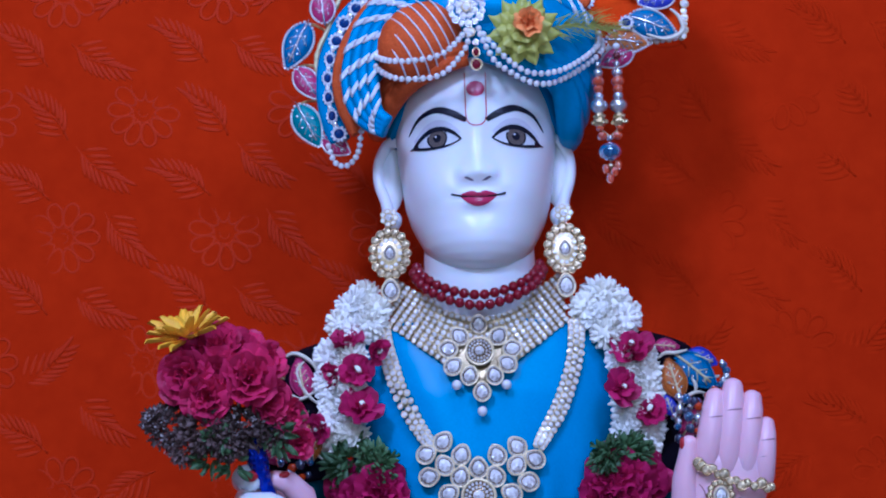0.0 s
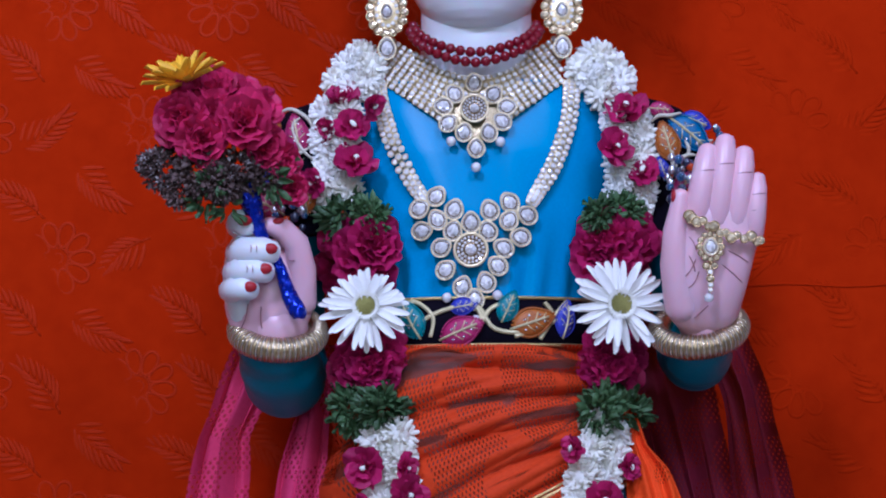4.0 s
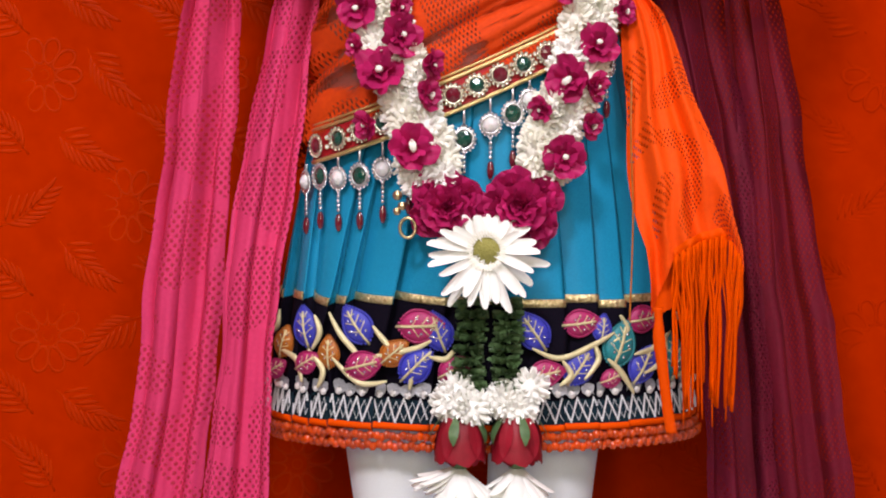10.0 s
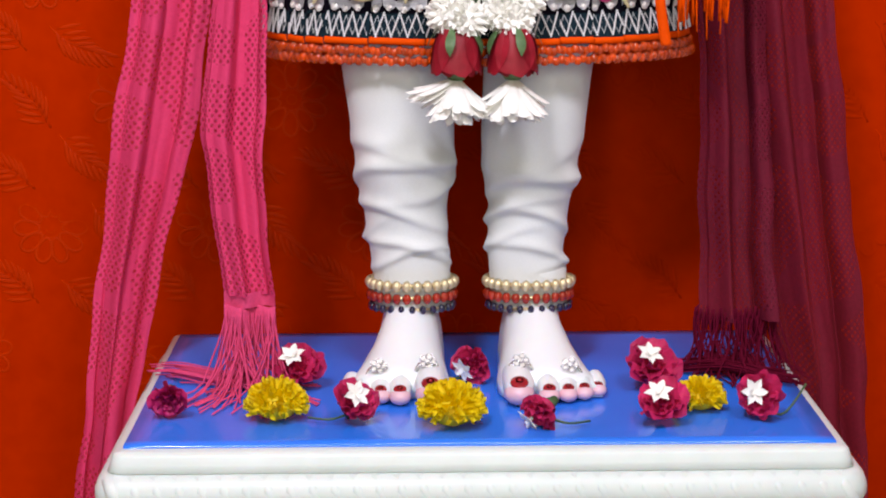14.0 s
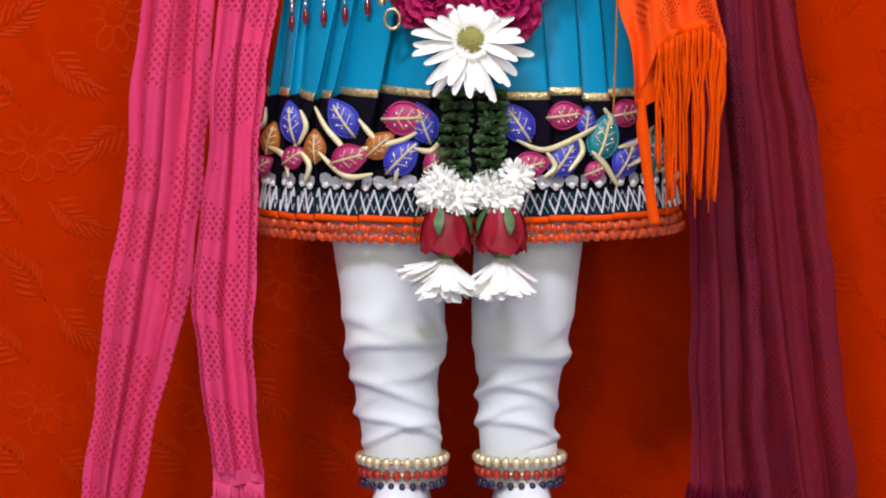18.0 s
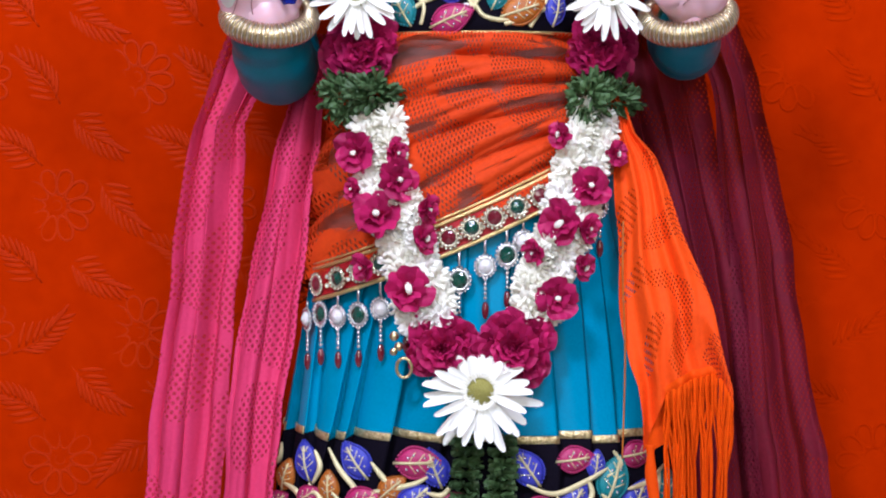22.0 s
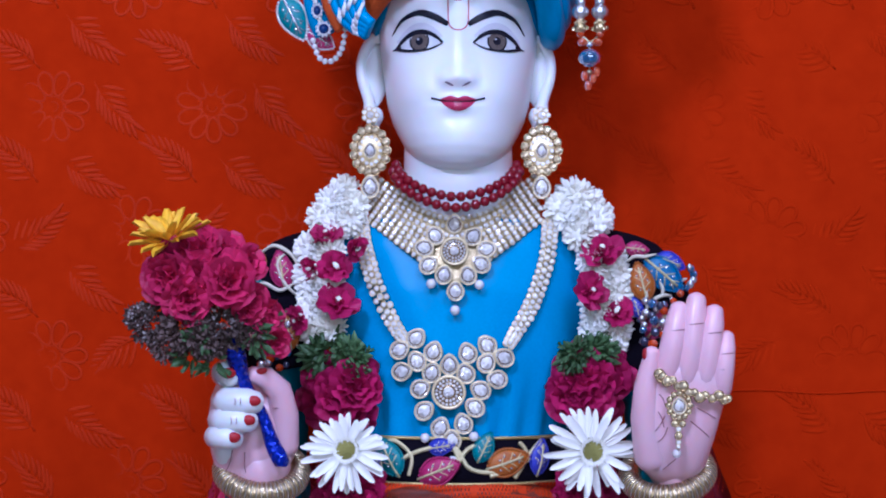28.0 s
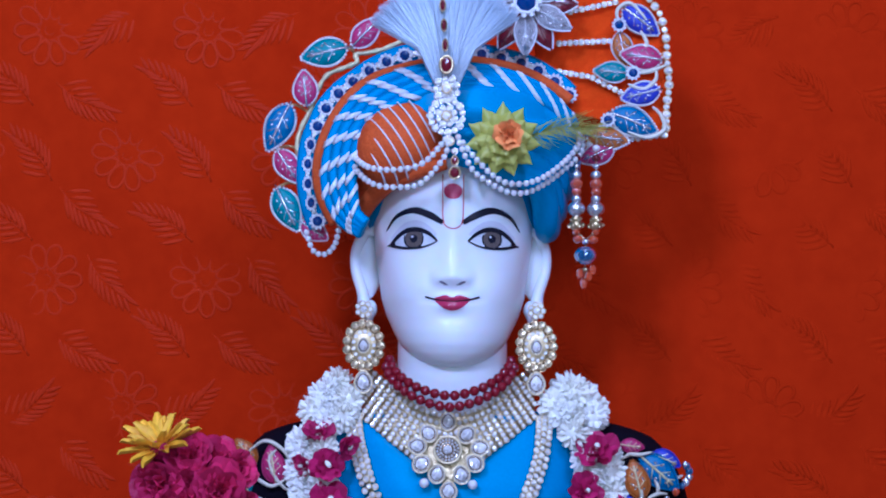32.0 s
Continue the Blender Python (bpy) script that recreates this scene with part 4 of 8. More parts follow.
def pleat(a, z):
    edges = pleat_edges(z)
    while a < edges[0]:
        a += 2 * math.pi
    k = max(0, min(len(edges) - 2, int(np.searchsorted(edges, a)) - 1))
    return pleat_rise(max(0.0, min(1.0, (a - edges[k]) / (edges[k + 1] - edges[k])))) * pleat_depth(z)


def skirt_ring(z, out=0.0):
    ring = []
    edges = pleat_edges(z)
    fade = min(1, max(0, (0.43 - z) / 0.05)) * min(1, max(0.2, (z - 0.28) / 0.08))
    for k in range(len(edges) - 1):
        drop = PLEAT_DROP[k] if k < len(PLEAT_DROP) else (0.001 * (k % 3), -0.001 * (k % 2))
        for u in (0, 0.06, 0.14, 0.25, 0.38, 0.52, 0.66, 0.80, 0.90, 0.96, 1.0):
            a = edges[k] + (edges[k + 1] - edges[k]) * u
            lap = 0.045 * min(1, (edges[k + 1] - edges[k]) / 0.2) * u ** 6 * min(1, 0.1 + 0.9 * max(0, z - 0.29) / 0.06)
            p = body_at(z, a + lap, pleat_rise(u) * pleat_depth(z) + out)
            ring.append(p + Vector((0, 0, fade * (drop[0] + (drop[1] - drop[0]) * u))))
        a = edges[k + 1] + lap * 0.65   # the turned-under edge
        ring.append(body_at(z, a, (pleat_rise(1.0) - 0.12) * pleat_depth(z) + out) + Vector((0, 0, fade * drop[1])))
    return ring


bm = bmesh.new()
loft(bm, [skirt_ring(z) for z in np.linspace(0.374, 0.60, 22)])
part("satin_panel", bm, M_TURQ, skirt)
bm = bmesh.new()
loft(bm, [skirt_ring(z, 0.0004) for z in np.linspace(0.297, 0.378, 10)])
border = part("black_border", bm, M_BLACK, skirt)
bm = bmesh.new()
loft(bm, [skirt_ring(z, o) for z, o in ((0.3733, 0.0006), (0.3738, 0.0014), (0.3790, 0.0016), (0.3796, 0.0006))])
part("gold_band", bm, material("crinkled_zari_ribbon", (0.96, 0.82, 0.46), (0.36, 0.25, 0.08), rough=0.3, metal=0.75, scale=430, coarse=160, bump=0.8), skirt)
bm = bmesh.new()
loft(bm, [skirt_ring(z, o) for z, o in ((0.2755, 0.0), (0.2785, 0.0012), (0.2975, 0.0008), (0.302, 0.0))])
part("hem_band", bm, material("dark_teal_hem_cloth", (0.012, 0.035, 0.05), (0.008, 0.012, 0.02), rough=0.8, scale=400, bump=0.4, spec=0.04), skirt)
bm = bmesh.new()
loft(bm, [skirt_ring(z, o) for z, o in ((0.2758, 0.0), (0.2768, 0.0028), (0.2808, 0.0028), (0.2818, 0.0))])
part("orange_piping", bm, M_ORANGE, skirt)


def wrap_low(x):
    """Lower edge of the slanting wrap."""
    return 0.5075 + (x + 0.088) * 0.40 + 0.5 * (x + 0.04) ** 2


# orange lace wrap over a brown lining
wrap = thing("waist_wrap", "orange lace cloth wrapped round the hips over a brown lining", "cloth", (0, 0.03, 0.5))
for name, out, mat in (("lining", 0.002, M_WRAPLINING), ("lace", 0.0092, M_ORANGEWRAP)):
    bm = bmesh.new()
    rings = []
    N = 240
    drape = {}
    for i in range(110):
        ring = []
        for j in range(N):
            a = 2 * math.pi * j / N
            x = body_at(0.55, a).x
            zl = wrap_low(x) if math.sin(a) < 0 else wrap_low(x) - 0.02
            u = i / 109
            z = 0.694 - (0.694 - zl) * u
            fold = 0.0
            sweep = math.atan2(0.665 - z, 0.20 - x) + 0.10 * math.sin(9 * x + 0.6)
            if name == "lace" and math.sin(a) < 0:
                fold = 0.0130 * (abs(math.sin(sweep * 21 + 1.2 * math.sin(10 * x + 14 * z))) ** 0.55 - 0.60)
                fold += 0.0042 * (abs(math.sin(sweep * 47 + 1.6 * math.sin(17 * x - 9 * z))) ** 0.7 - 0.55) * (0.5 + 0.5 * math.sin(23 * x + 31 * z + 1))
                fold *= 1 - 0.5 * u ** 3
            ring.append(body_at(z, a, out + fold))
            drape[i, j] = (math.hypot(0.665 - z, 0.20 - x), sweep * 0.16)
        rings.append(ring)
    loft(bm, rings, uv=lambda i, j: tuple(drape[i, j % N]))
    part(name, bm, mat, wrap)

# jewelled waist band with sash line
WX = np.linspace(-0.134, 0.124, 60)


def on_band(x, off):
    return front(x, wrap_low(x) + off, 0.0105)


belt = thing("jewelled_belt", "red ribbon belt with gold edges, gem rosettes and hanging drops", "belt", tuple(on_band(0, 0)))
bm = bmesh.new()
loft(bm, [[on_band(x, o) for x in WX] for o in (-0.0105, 0.0105)], closed=False)
bmesh.ops.solidify(bm, geom=bm.faces[:], thickness=-0.002)
part("ribbon", bm, M_REDBAND, belt, smooth=False)
for o in (-0.0125, 0.0125, 0.0165):
    bm = bmesh.new()
    tube(bm, [on_band(x, o) + Vector((0, -0.0005, 0)) for x in WX], 0.0018 if abs(o) < 0.015 else 0.001, 8)
    part("gold_edge", bm, M_GOLD, belt)

# cloth waistband above the wrap
sash = thing("waistband", "black embroidered waistband with padded leaves and gold vines", "belt", (0, 0.03, 0.70))
bm = bmesh.new()
loft(bm, [[body_at(z, 2 * math.pi * k / 120, o) for k in range(120)] for z, o in ((0.692, 0.004), (0.6935, 0.0075), (0.73, 0.0075), (0.7315, 0.003))])
part("band", bm, M_BLACK, sash)
for z in (0.6935, 0.7305):
    bm = bmesh.new()
    tube(bm, [body_at(z, 2 * math.pi * k / 120, 0.0078) for k in range(120)], 0.0014, 8, closed=True)
    part("gold_edge", bm, M_GOLD, sash)

# white gathered trousers
CREASES = {-1: ((0.166, 0.014, 3.6, 0.0050, 0.009), (0.152, 0.012, 5.2, 0.0040, 0.008), (0.136, -0.010, 4.4, 0.0042, 0.007), (0.121, 0.013, 3.4, 0.0040, 0.007), (0.106, -0.011, 4.9, 0.0040, 0.006), (0.097, 0.009, 3.9, 0.0032, 0.005), (0.180, -0.012, 5.6, 0.0030, 0.010), (0.200, 0.010, 4.3, 0.0016, 0.012)),
           1: ((0.163, -0.010, 5.6, 0.0050, 0.009), (0.156, 0.012, 3.8, 0.0046, 0.008), (0.140, 0.012, 4.2, 0.0030, 0.007), (0.126, -0.011, 5.8, 0.0046, 0.007), (0.112, 0.010, 3.6, 0.0042, 0.006), (0.104, -0.010, 5.0, 0.0036, 0.006), (0.093, 0.008, 5.9, 0.0030, 0.005), (0.180, 0.012, 5.0, 0.0020, 0.010))}
for s, rows_ in ((-1, ((0.30, -0.066, 0.048), (0.256, -0.0646, 0.0453), (0.196, -0.0613, 0.0410), (0.168, -0.0610, 0.0392), (0.14, -0.0592, 0.0340), (0.10, -0.0560, 0.0318), (0.083, -0.0545, 0.0315), (0.055, -0.0545, 0.031))),
                 (1, ((0.30, 0.054, 0.049), (0.256, 0.0490, 0.0440), (0.196, 0.0430, 0.0415), (0.168, 0.0410, 0.0375), (0.14, 0.0420, 0.0328), (0.10, 0.0390, 0.0305), (0.083, 0.0405, 0.0312), (0.055, 0.0420, 0.031)))):
    bm = bmesh.new()
    rings = []
    rows_ = sorted(rows_)
    for i in range(110):
        z = 0.055 + 0.235 * i / 109
        cx, r = blend(rows_, z, 1), blend(rows_, z, 2)
        ring = []
        for j in range(72):
            a = 2 * math.pi * j / 72
            fold = 0.0
            for z0, tilt, turn, amp, wide in CREASES[s]:
                d = z - z0 - tilt * math.sin(a - turn) - 0.004 * math.sin(2 * a + 40 * z0)
                reach = 0.45 + 0.55 * math.cos(a - turn - 1.2 * math.sin(90 * z0))
                sharp = d / (wide if d > 0 else wide * 0.45)
                fold += amp * max(0.0, reach) * math.exp(-sharp * sharp)
            fold += 0.0010 * math.sin(3 * a + 40 * z) * math.exp(-((z - 0.17) / 0.08) ** 2)
            ring.append((cx + (r + fold) * math.cos(a), 0.0 + (r * 0.96 + fold) * math.sin(a), z))
        rings.append(ring)
    loft(bm, rings)
    leg = thing("trouser_leg", "white cotton gathered trouser leg, wrinkled above the ankle", "trousers", (rows_[0][1], 0, 0.055), group="trouser legs")
    part("leg_cloth", bm, M_COTTON, leg)
    bm = bmesh.new()
    loft(bm, [[(rows_[0][1] + (0.031 + o) * math.cos(2 * math.pi * j / 48), (0.0298 + o) * math.sin(2 * math.pi * j / 48), z) for j in range(48)] for z, o in ((0.0545, -0.0024), (0.0555, -0.0014), (0.0880, -0.0004), (0.0895, -0.0016))])
    part("ankle_cuff", bm, M_COTTON, leg)


# hanging scarves
def sheet(lines, cols, depth, waves, mat, name, parent, n=70, thick=0.0012, phase=0.0, uvk=1.0, label=""):
    """A hanging cloth between a left and a right line of (z, x0, x1, y), with folds running down it."""
    bm = bmesh.new()
    zs = np.linspace(lines[0][0], lines[-1][0], n)
    tab = sorted(lines)
    rings = []
    for i, z in enumerate(zs):
        x0, x1, y = (blend(tab, z, k) for k in (1, 2, 3))
        ring = []
        for j in range(cols):
            u = j / (cols - 1)
            fold = depth * math.sin(2 * math.pi * waves * u + phase + 1.2 * math.sin(6 * z)) + 0.35 * depth * math.sin(2 * math.pi * waves * 2.3 * u + 2 + 5 * z)
            fold -= 0.30 * depth * abs(math.sin(math.pi * waves * 3.7 * u + 3 * z + phase + 0.8 * math.sin(11 * z))) ** 0.6
            slack = (0.0012 * math.sin(37 * z + 5 * phase) + 0.0008 * math.sin(83 * z + 2)) * (2 * u - 1)
            ring.append((x0 + (x1 - x0) * u + slack + 0.25 * depth * math.sin(4 * math.pi * waves * u + phase), y + fold, z))
        rings.append(ring)
    width = 1.5 * abs(lines[-1][2] - lines[-1][1])
    L = abs(lines[0][0] - lines[-1][0])
    loft(bm, rings, closed=False, uv=lambda i, j: (width * j / (cols - 1) * uvk, L * i / (n - 1) * uvk))
    return part(name, bm, mat, parent, label)


def fringe(points, mat, parent, length, spread, seed, droop=0.3, r=0.00055, floor=0.004, fwd=-0.02):
    rnd = random.Random(seed)
    for p in points:
        bm = bmesh.new()
        p = Vector(p)
        L = length * rnd.uniform(0.85, 1.1)
        dx, dy = rnd.uniform(-spread, spread), rnd.uniform(-spread, spread) + fwd
        line = []
        for k in range(9):
            u = k / 8
            q = p + Vector((dx * u * u + 0.003 * math.sin(7 * u + p.x * 300) * u, dy * u * u, -L * u))
            if q.z < floor:
                q = Vector((q.x + dx * (floor - q.z) * 6, q.y + (dy * 2 - 0.01) * (floor - q.z) * 8, floor + 0.0008 * rnd.random()))
            line.append(q)
        tube(bm, line, r, 5)
        part("fringe_thread", bm, mat, parent)


pink = thing("pink_scarf", "pink lace net scarf hanging from the forearm, fringed ends", "scarf", (-0.24, 0.02, 0.0))
sheet([(0.735, -0.200, -0.150, 0.075), (0.702, -0.2106, -0.168, 0.068), (0.6564, -0.2269, -0.182, 0.055), (0.6244, -0.2385, -0.197, 0.045), (0.5648, -0.248, -0.1990, 0.035), (0.5098, -0.2552, -0.2005, 0.03), (0.397, -0.2717, -0.2110, 0.025),
       (0.297, -0.2825, -0.2175, 0.02), (0.195, -0.3000, -0.2340, 0.012), (0.076, -0.316, -0.2660, 0.008), (-0.02, -0.3280, -0.286, 0.005), (-0.12, -0.3414, -0.300, 0.005), (-0.20, -0.348, -0.306, 0.005)], 70, 0.0085, 1.6, M_PINKLACE, "outer_fall", pink, 110)
fall = sheet([(0.70, -0.150, -0.118, 0.060), (0.6717, -0.1545, -0.124, 0.045), (0.6089, -0.1671, -0.132, 0.02), (0.564, -0.1763, -0.138, 0.01), (0.501, -0.1915, -0.1414, 0.0), (0.398, -0.2045, -0.159, -0.02), (0.3095, -0.2110, -0.1649, -0.03),
              (0.201, -0.2230, -0.1700, -0.04), (0.122, -0.2130, -0.1675, -0.048), (0.078, -0.2040, -0.1640, -0.055)], 60, 0.0070, 1.4, M_PINKLACE, "inner_fall", pink, 100, phase=1.0)
bm = bmesh.new()
loft(bm, [[(-0.2045 + 0.041 * j / 20, -0.055 + 0.0055 * math.sin(2 * math.pi * 1.3 * j / 20 + 1.4), z) for j in range(21)] for z in (0.068, 0.080)], closed=False)
part("hem_strip", bm, M_PINKTHREAD, fall)
fringe([(-0.2040 + 0.040 * (k % 44) / 43, -0.055 + 0.0055 * math.sin(2 * math.pi * 1.3 * (k % 44) / 33 + 1.4) - 0.0012 * (k // 44), 0.069) for k in range(104)], M_PINKTHREAD, fall, 0.088, 0.042, 4, r=0.0007)
lie = random.Random(21)
for k in range(26):
    bm = bmesh.new()
    y0, z0 = lie.uniform(-0.016, 0.020), lie.uniform(0.0035, 0.008)
    tube(bm, curve([(-0.268 + lie.uniform(-0.006, 0.02), -0.012 + y0, z0), (-0.242, -0.030 + y0, z0 + 0.004), (-0.212, -0.046 + y0, z0 + 0.002), (-0.172 + lie.uniform(-0.02, 0.006), -0.055 + y0, z0 - 0.0005)], 14), 0.0006, 5)
    part("fringe_thread", bm, M_PINKTHREAD, fall)

wine = thing("wine_scarf", "dark wine-red lace scarf hanging from the forearm to the pedestal", "scarf", (0.26, 0.03, 0.0))
sheet([(0.735, 0.165, 0.205, 0.075), (0.694, 0.182, 0.219, 0.068), (0.657, 0.192, 0.233, 0.06), (0.517, 0.207, 0.257, 0.05), (0.378, 0.212, 0.276, 0.042), (0.349, 0.214, 0.286, 0.04), (0.161, 0.232, 0.307, 0.03),
       (0.05, 0.245, 0.320, 0.022), (-0.014, 0.258, 0.326, 0.018), (-0.20, 0.262, 0.335, 0.015)], 60, 0.010, 1.7, M_WINELACE, "outer_fall", wine, 100)
fall = sheet([(0.735, 0.105, 0.160, 0.072), (0.67, 0.115, 0.185, 0.07), (0.611, 0.130, 0.195, 0.06), (0.517, 0.150, 0.212, 0.05), (0.425, 0.172, 0.222, 0.04), (0.30, 0.180, 0.232, 0.03), (0.209, 0.182, 0.238, 0.015),
              (0.10, 0.182, 0.238, -0.002), (0.045, 0.180, 0.245, -0.012)], 50, 0.009, 1.6, M_WINELACE, "inner_fall", wine, 90, phase=0.5)
fringe([(0.178 + 0.068 * (k % 36) / 35, -0.010 + 0.007 * math.sin(2 * math.pi * 1.3 * (k % 36) / 35 + 0.8) - 0.004 * (k // 36), 0.046 + 0.012 * ((k * 7) % 5) / 5) for k in range(108)], M_WINETHREAD, fall, 0.060, 0.030, 5, r=0.0007)
for k in range(70):
    bm = bmesh.new()
    y0, z0 = lie.uniform(-0.016, 0.014), lie.uniform(0.0035, 0.011)
    tube(bm, curve([(0.170 + lie.uniform(-0.008, 0.02), -0.014 + y0, z0), (0.198, -0.028 + y0, z0 + 0.005), (0.226, -0.044 + y0, z0 + 0.002), (0.254 + lie.uniform(-0.03, 0.004), -0.054 + y0, z0 - 0.0005)], 14), 0.0005, 5)
    part("fringe_thread", bm, M_WINETHREAD, fall)

tail = thing("orange_scarf_end", "orange lace scarf end with long fringe hanging at the hip", "scarf", (0.15, -0.03, 0.27))
TAIL_EDGE = [(0.36, 0.1288, 0.1925), (0.3891, 0.1265, 0.1944), (0.4164, 0.1215, 0.1955), (0.4320, 0.1165, 0.1921), (0.449, 0.1137, 0.1880), (0.475, 0.1110, 0.1812), (0.501, 0.1093, 0.1722), (0.5534, 0.1075, 0.1551), (0.597, 0.1085, 0.1377), (0.614, 0.1100, 0.1240), (0.640, 0.1030, 0.1180), (0.665, 0.0940, 0.1100)]


def tail_hem(u):
    """Height of the scarf end's slanting lower edge."""
    return float(np.interp(u, (0, 0.06, 0.31, 0.42, 0.60, 0.84, 0.91, 1), (0.364, 0.372, 0.409, 0.416, 0.421, 0.4255, 0.419, 0.398)))


def on_tail(u, v):
    z = 0.665 + (tail_hem(u) - 0.665) * v
    x0, x1 = blend(TAIL_EDGE, z, 1), blend(TAIL_EDGE, z, 2)
    fold = (0.006 * math.sin(2 * math.pi * 1.7 * u + 1.4 * math.sin(3 * v)) + 0.003 * math.sin(2 * math.pi * 4.1 * u + 5 * v)) * min(1, 0.3 + v)
    return Vector((x0 + (x1 - x0) * u + 0.0015 * math.sin(17 * v + 3 * u), -0.012 - 0.055 * min(1, v * 1.25) + fold, z))


bm = bmesh.new()
loft(bm, [[on_tail(j / 47, i / 79) for j in range(48)] for i in range(80)], closed=False, uv=lambda i, j: (0.105 * j / 47 * (0.3 + 0.7 * i / 79), 0.27 * i / 79))
part("lace_panel", bm, M_ORANGELACE, tail)
def below_tail(u, drop, lift):
    p = on_tail(u, 1.0)
    return Vector((p.x, p.y - lift, p.z - drop))


bm = bmesh.new()
loft(bm, [[below_tail(0.30 + 0.56 * j / 30, d, o) for j in range(31)] for d, o in ((-0.0075, 0.0006), (-0.0070, 0.0018), (0.0, 0.0020), (0.0006, 0.0008))], closed=False)
part("hem_strip", bm, M_ORANGE, tail)
bm = bmesh.new()
loft(bm, [[(0.1300 + 0.018 * u, -0.0590 + 0.004 * math.sin(3 * u), z + 0.010 * u * (z < 0.37)) for u in (0, 0.25, 0.5, 0.75, 1)] for z in (0.362, 0.376, 0.392, 0.412)], closed=False)
part("turned_fold", bm, M_ORANGE, tail)
rnd = random.Random(61)
for k in range(60):
    u = 0.31 + 0.68 * ((k * 0.618) % 1.0)
    top = below_tail(u, -0.001, -0.0016 + 0.0011 * (k % 5))
    lone = k % 15 == 7
    end = (0.286 if lone else 0.300) + rnd.uniform(-0.010, 0.016) + (0.014 if u < 0.4 else 0.0)
    bunch = 0.1520 + 0.0125 * round((top.x - 0.1520) / 0.0125) + rnd.uniform(-0.003, 0.003)
    sway, turn = rnd.uniform(0.0008, 0.0024), rnd.uniform(0, 6.3)
    bm = bmesh.new()
    line = []
    for i in range(15):
        v = i / 14
        x = top.x + (bunch - top.x) * 0.55 * v ** 1.4 - 0.004 * v * (top.x - 0.165) / 0.03 + sway * min(1, 3 * v) * math.sin(turn + 5.5 * v + 2 * math.sin(3 * v))
        line.append((x, top.y + 0.002 * math.sin(turn + 4 * v) * v - 0.001, top.z + (end - top.z) * v))
    tube(bm, line, 0.00062 if lone else rnd.uniform(0.0008, 0.00125), 6)
    part("fringe_thread", bm, M_ORANGETHREAD, tail)
bm = bmesh.new()
strip = curve([(0.1315, 0.0044, 0.372), (0.1320, 0.0029, 0.3645), (0.1324, 0.0046, 0.3493), (0.1348, 0.0043, 0.330), (0.1373, 0.0039, 0.309), (0.1400, 0.0041, 0.290), (0.1425, 0.0042, 0.2756)], 26)
loft(bm, [[(x - w, -0.0735, z), (x, -0.0752 - 0.0008 * math.sin(60 * z), z - 0.0004), (x + w, -0.0742, z), (x + w, -0.0730, z), (x, -0.0738 - 0.0008 * math.sin(60 * z), z), (x - w, -0.0724, z)] for x, w, z in strip][::-1], cap0=True, cap1=True)
part("ribbon_strip", bm, M_ORANGE, tail)


def flat_faces(me, index):
    for p in me.polygons:
        if p.material_index == index:
            p.use_smooth = False
    return me


def gem_mesh(name, r, stone, rim, beads=0, long=1.0, depth=0.55):
    """A faceted stone in a metal setting; faces -Y, its length along Z."""
    bm = bmesh.new()
    n = 8
    rings = []
    for k, (rr, y) in enumerate(((0.74, 0.0), (0.70, -0.35 * depth), (0.48, -0.56 * depth), (0.06, -0.80 * depth))):
        rings.append([(r * rr * math.cos(2 * math.pi * (j + 0.5 * (k % 2)) / n), r * y, r * rr * long * math.sin(2 * math.pi * (j + 0.5 * (k % 2)) / n)) for j in range(n)])
    loft(bm, rings, cap1=True, cap0=True)
    m = 22
    tube(bm, [(r * 0.82 * math.cos(2 * math.pi * j / m), -0.1 * r * depth, r * 0.82 * long * math.sin(2 * math.pi * j / m)) for j in range(m)], r * 0.16, 6, 1, closed=True)
    back = [(r * 0.86 * math.cos(2 * math.pi * j / 16), 0.12 * r, r * 0.86 * long * math.sin(2 * math.pi * j / 16)) for j in range(16)]
    loft(bm, [[(x, y + 0.0, z) for x, y, z in back], [(x, -0.08 * r, z) for x, y, z in back]], cap0=True, cap1=True, mat=1)
    for j in range(beads):
        a = 2 * math.pi * j / beads
        ball(bm, (r * 1.02 * math.cos(a), -0.1 * r, r * 1.02 * long * math.sin(a)), r * min(0.22, 3.1 / beads), 6, 4, 1)
    return flat_faces(mesh_of(bm, [stone, rim], name), 0)


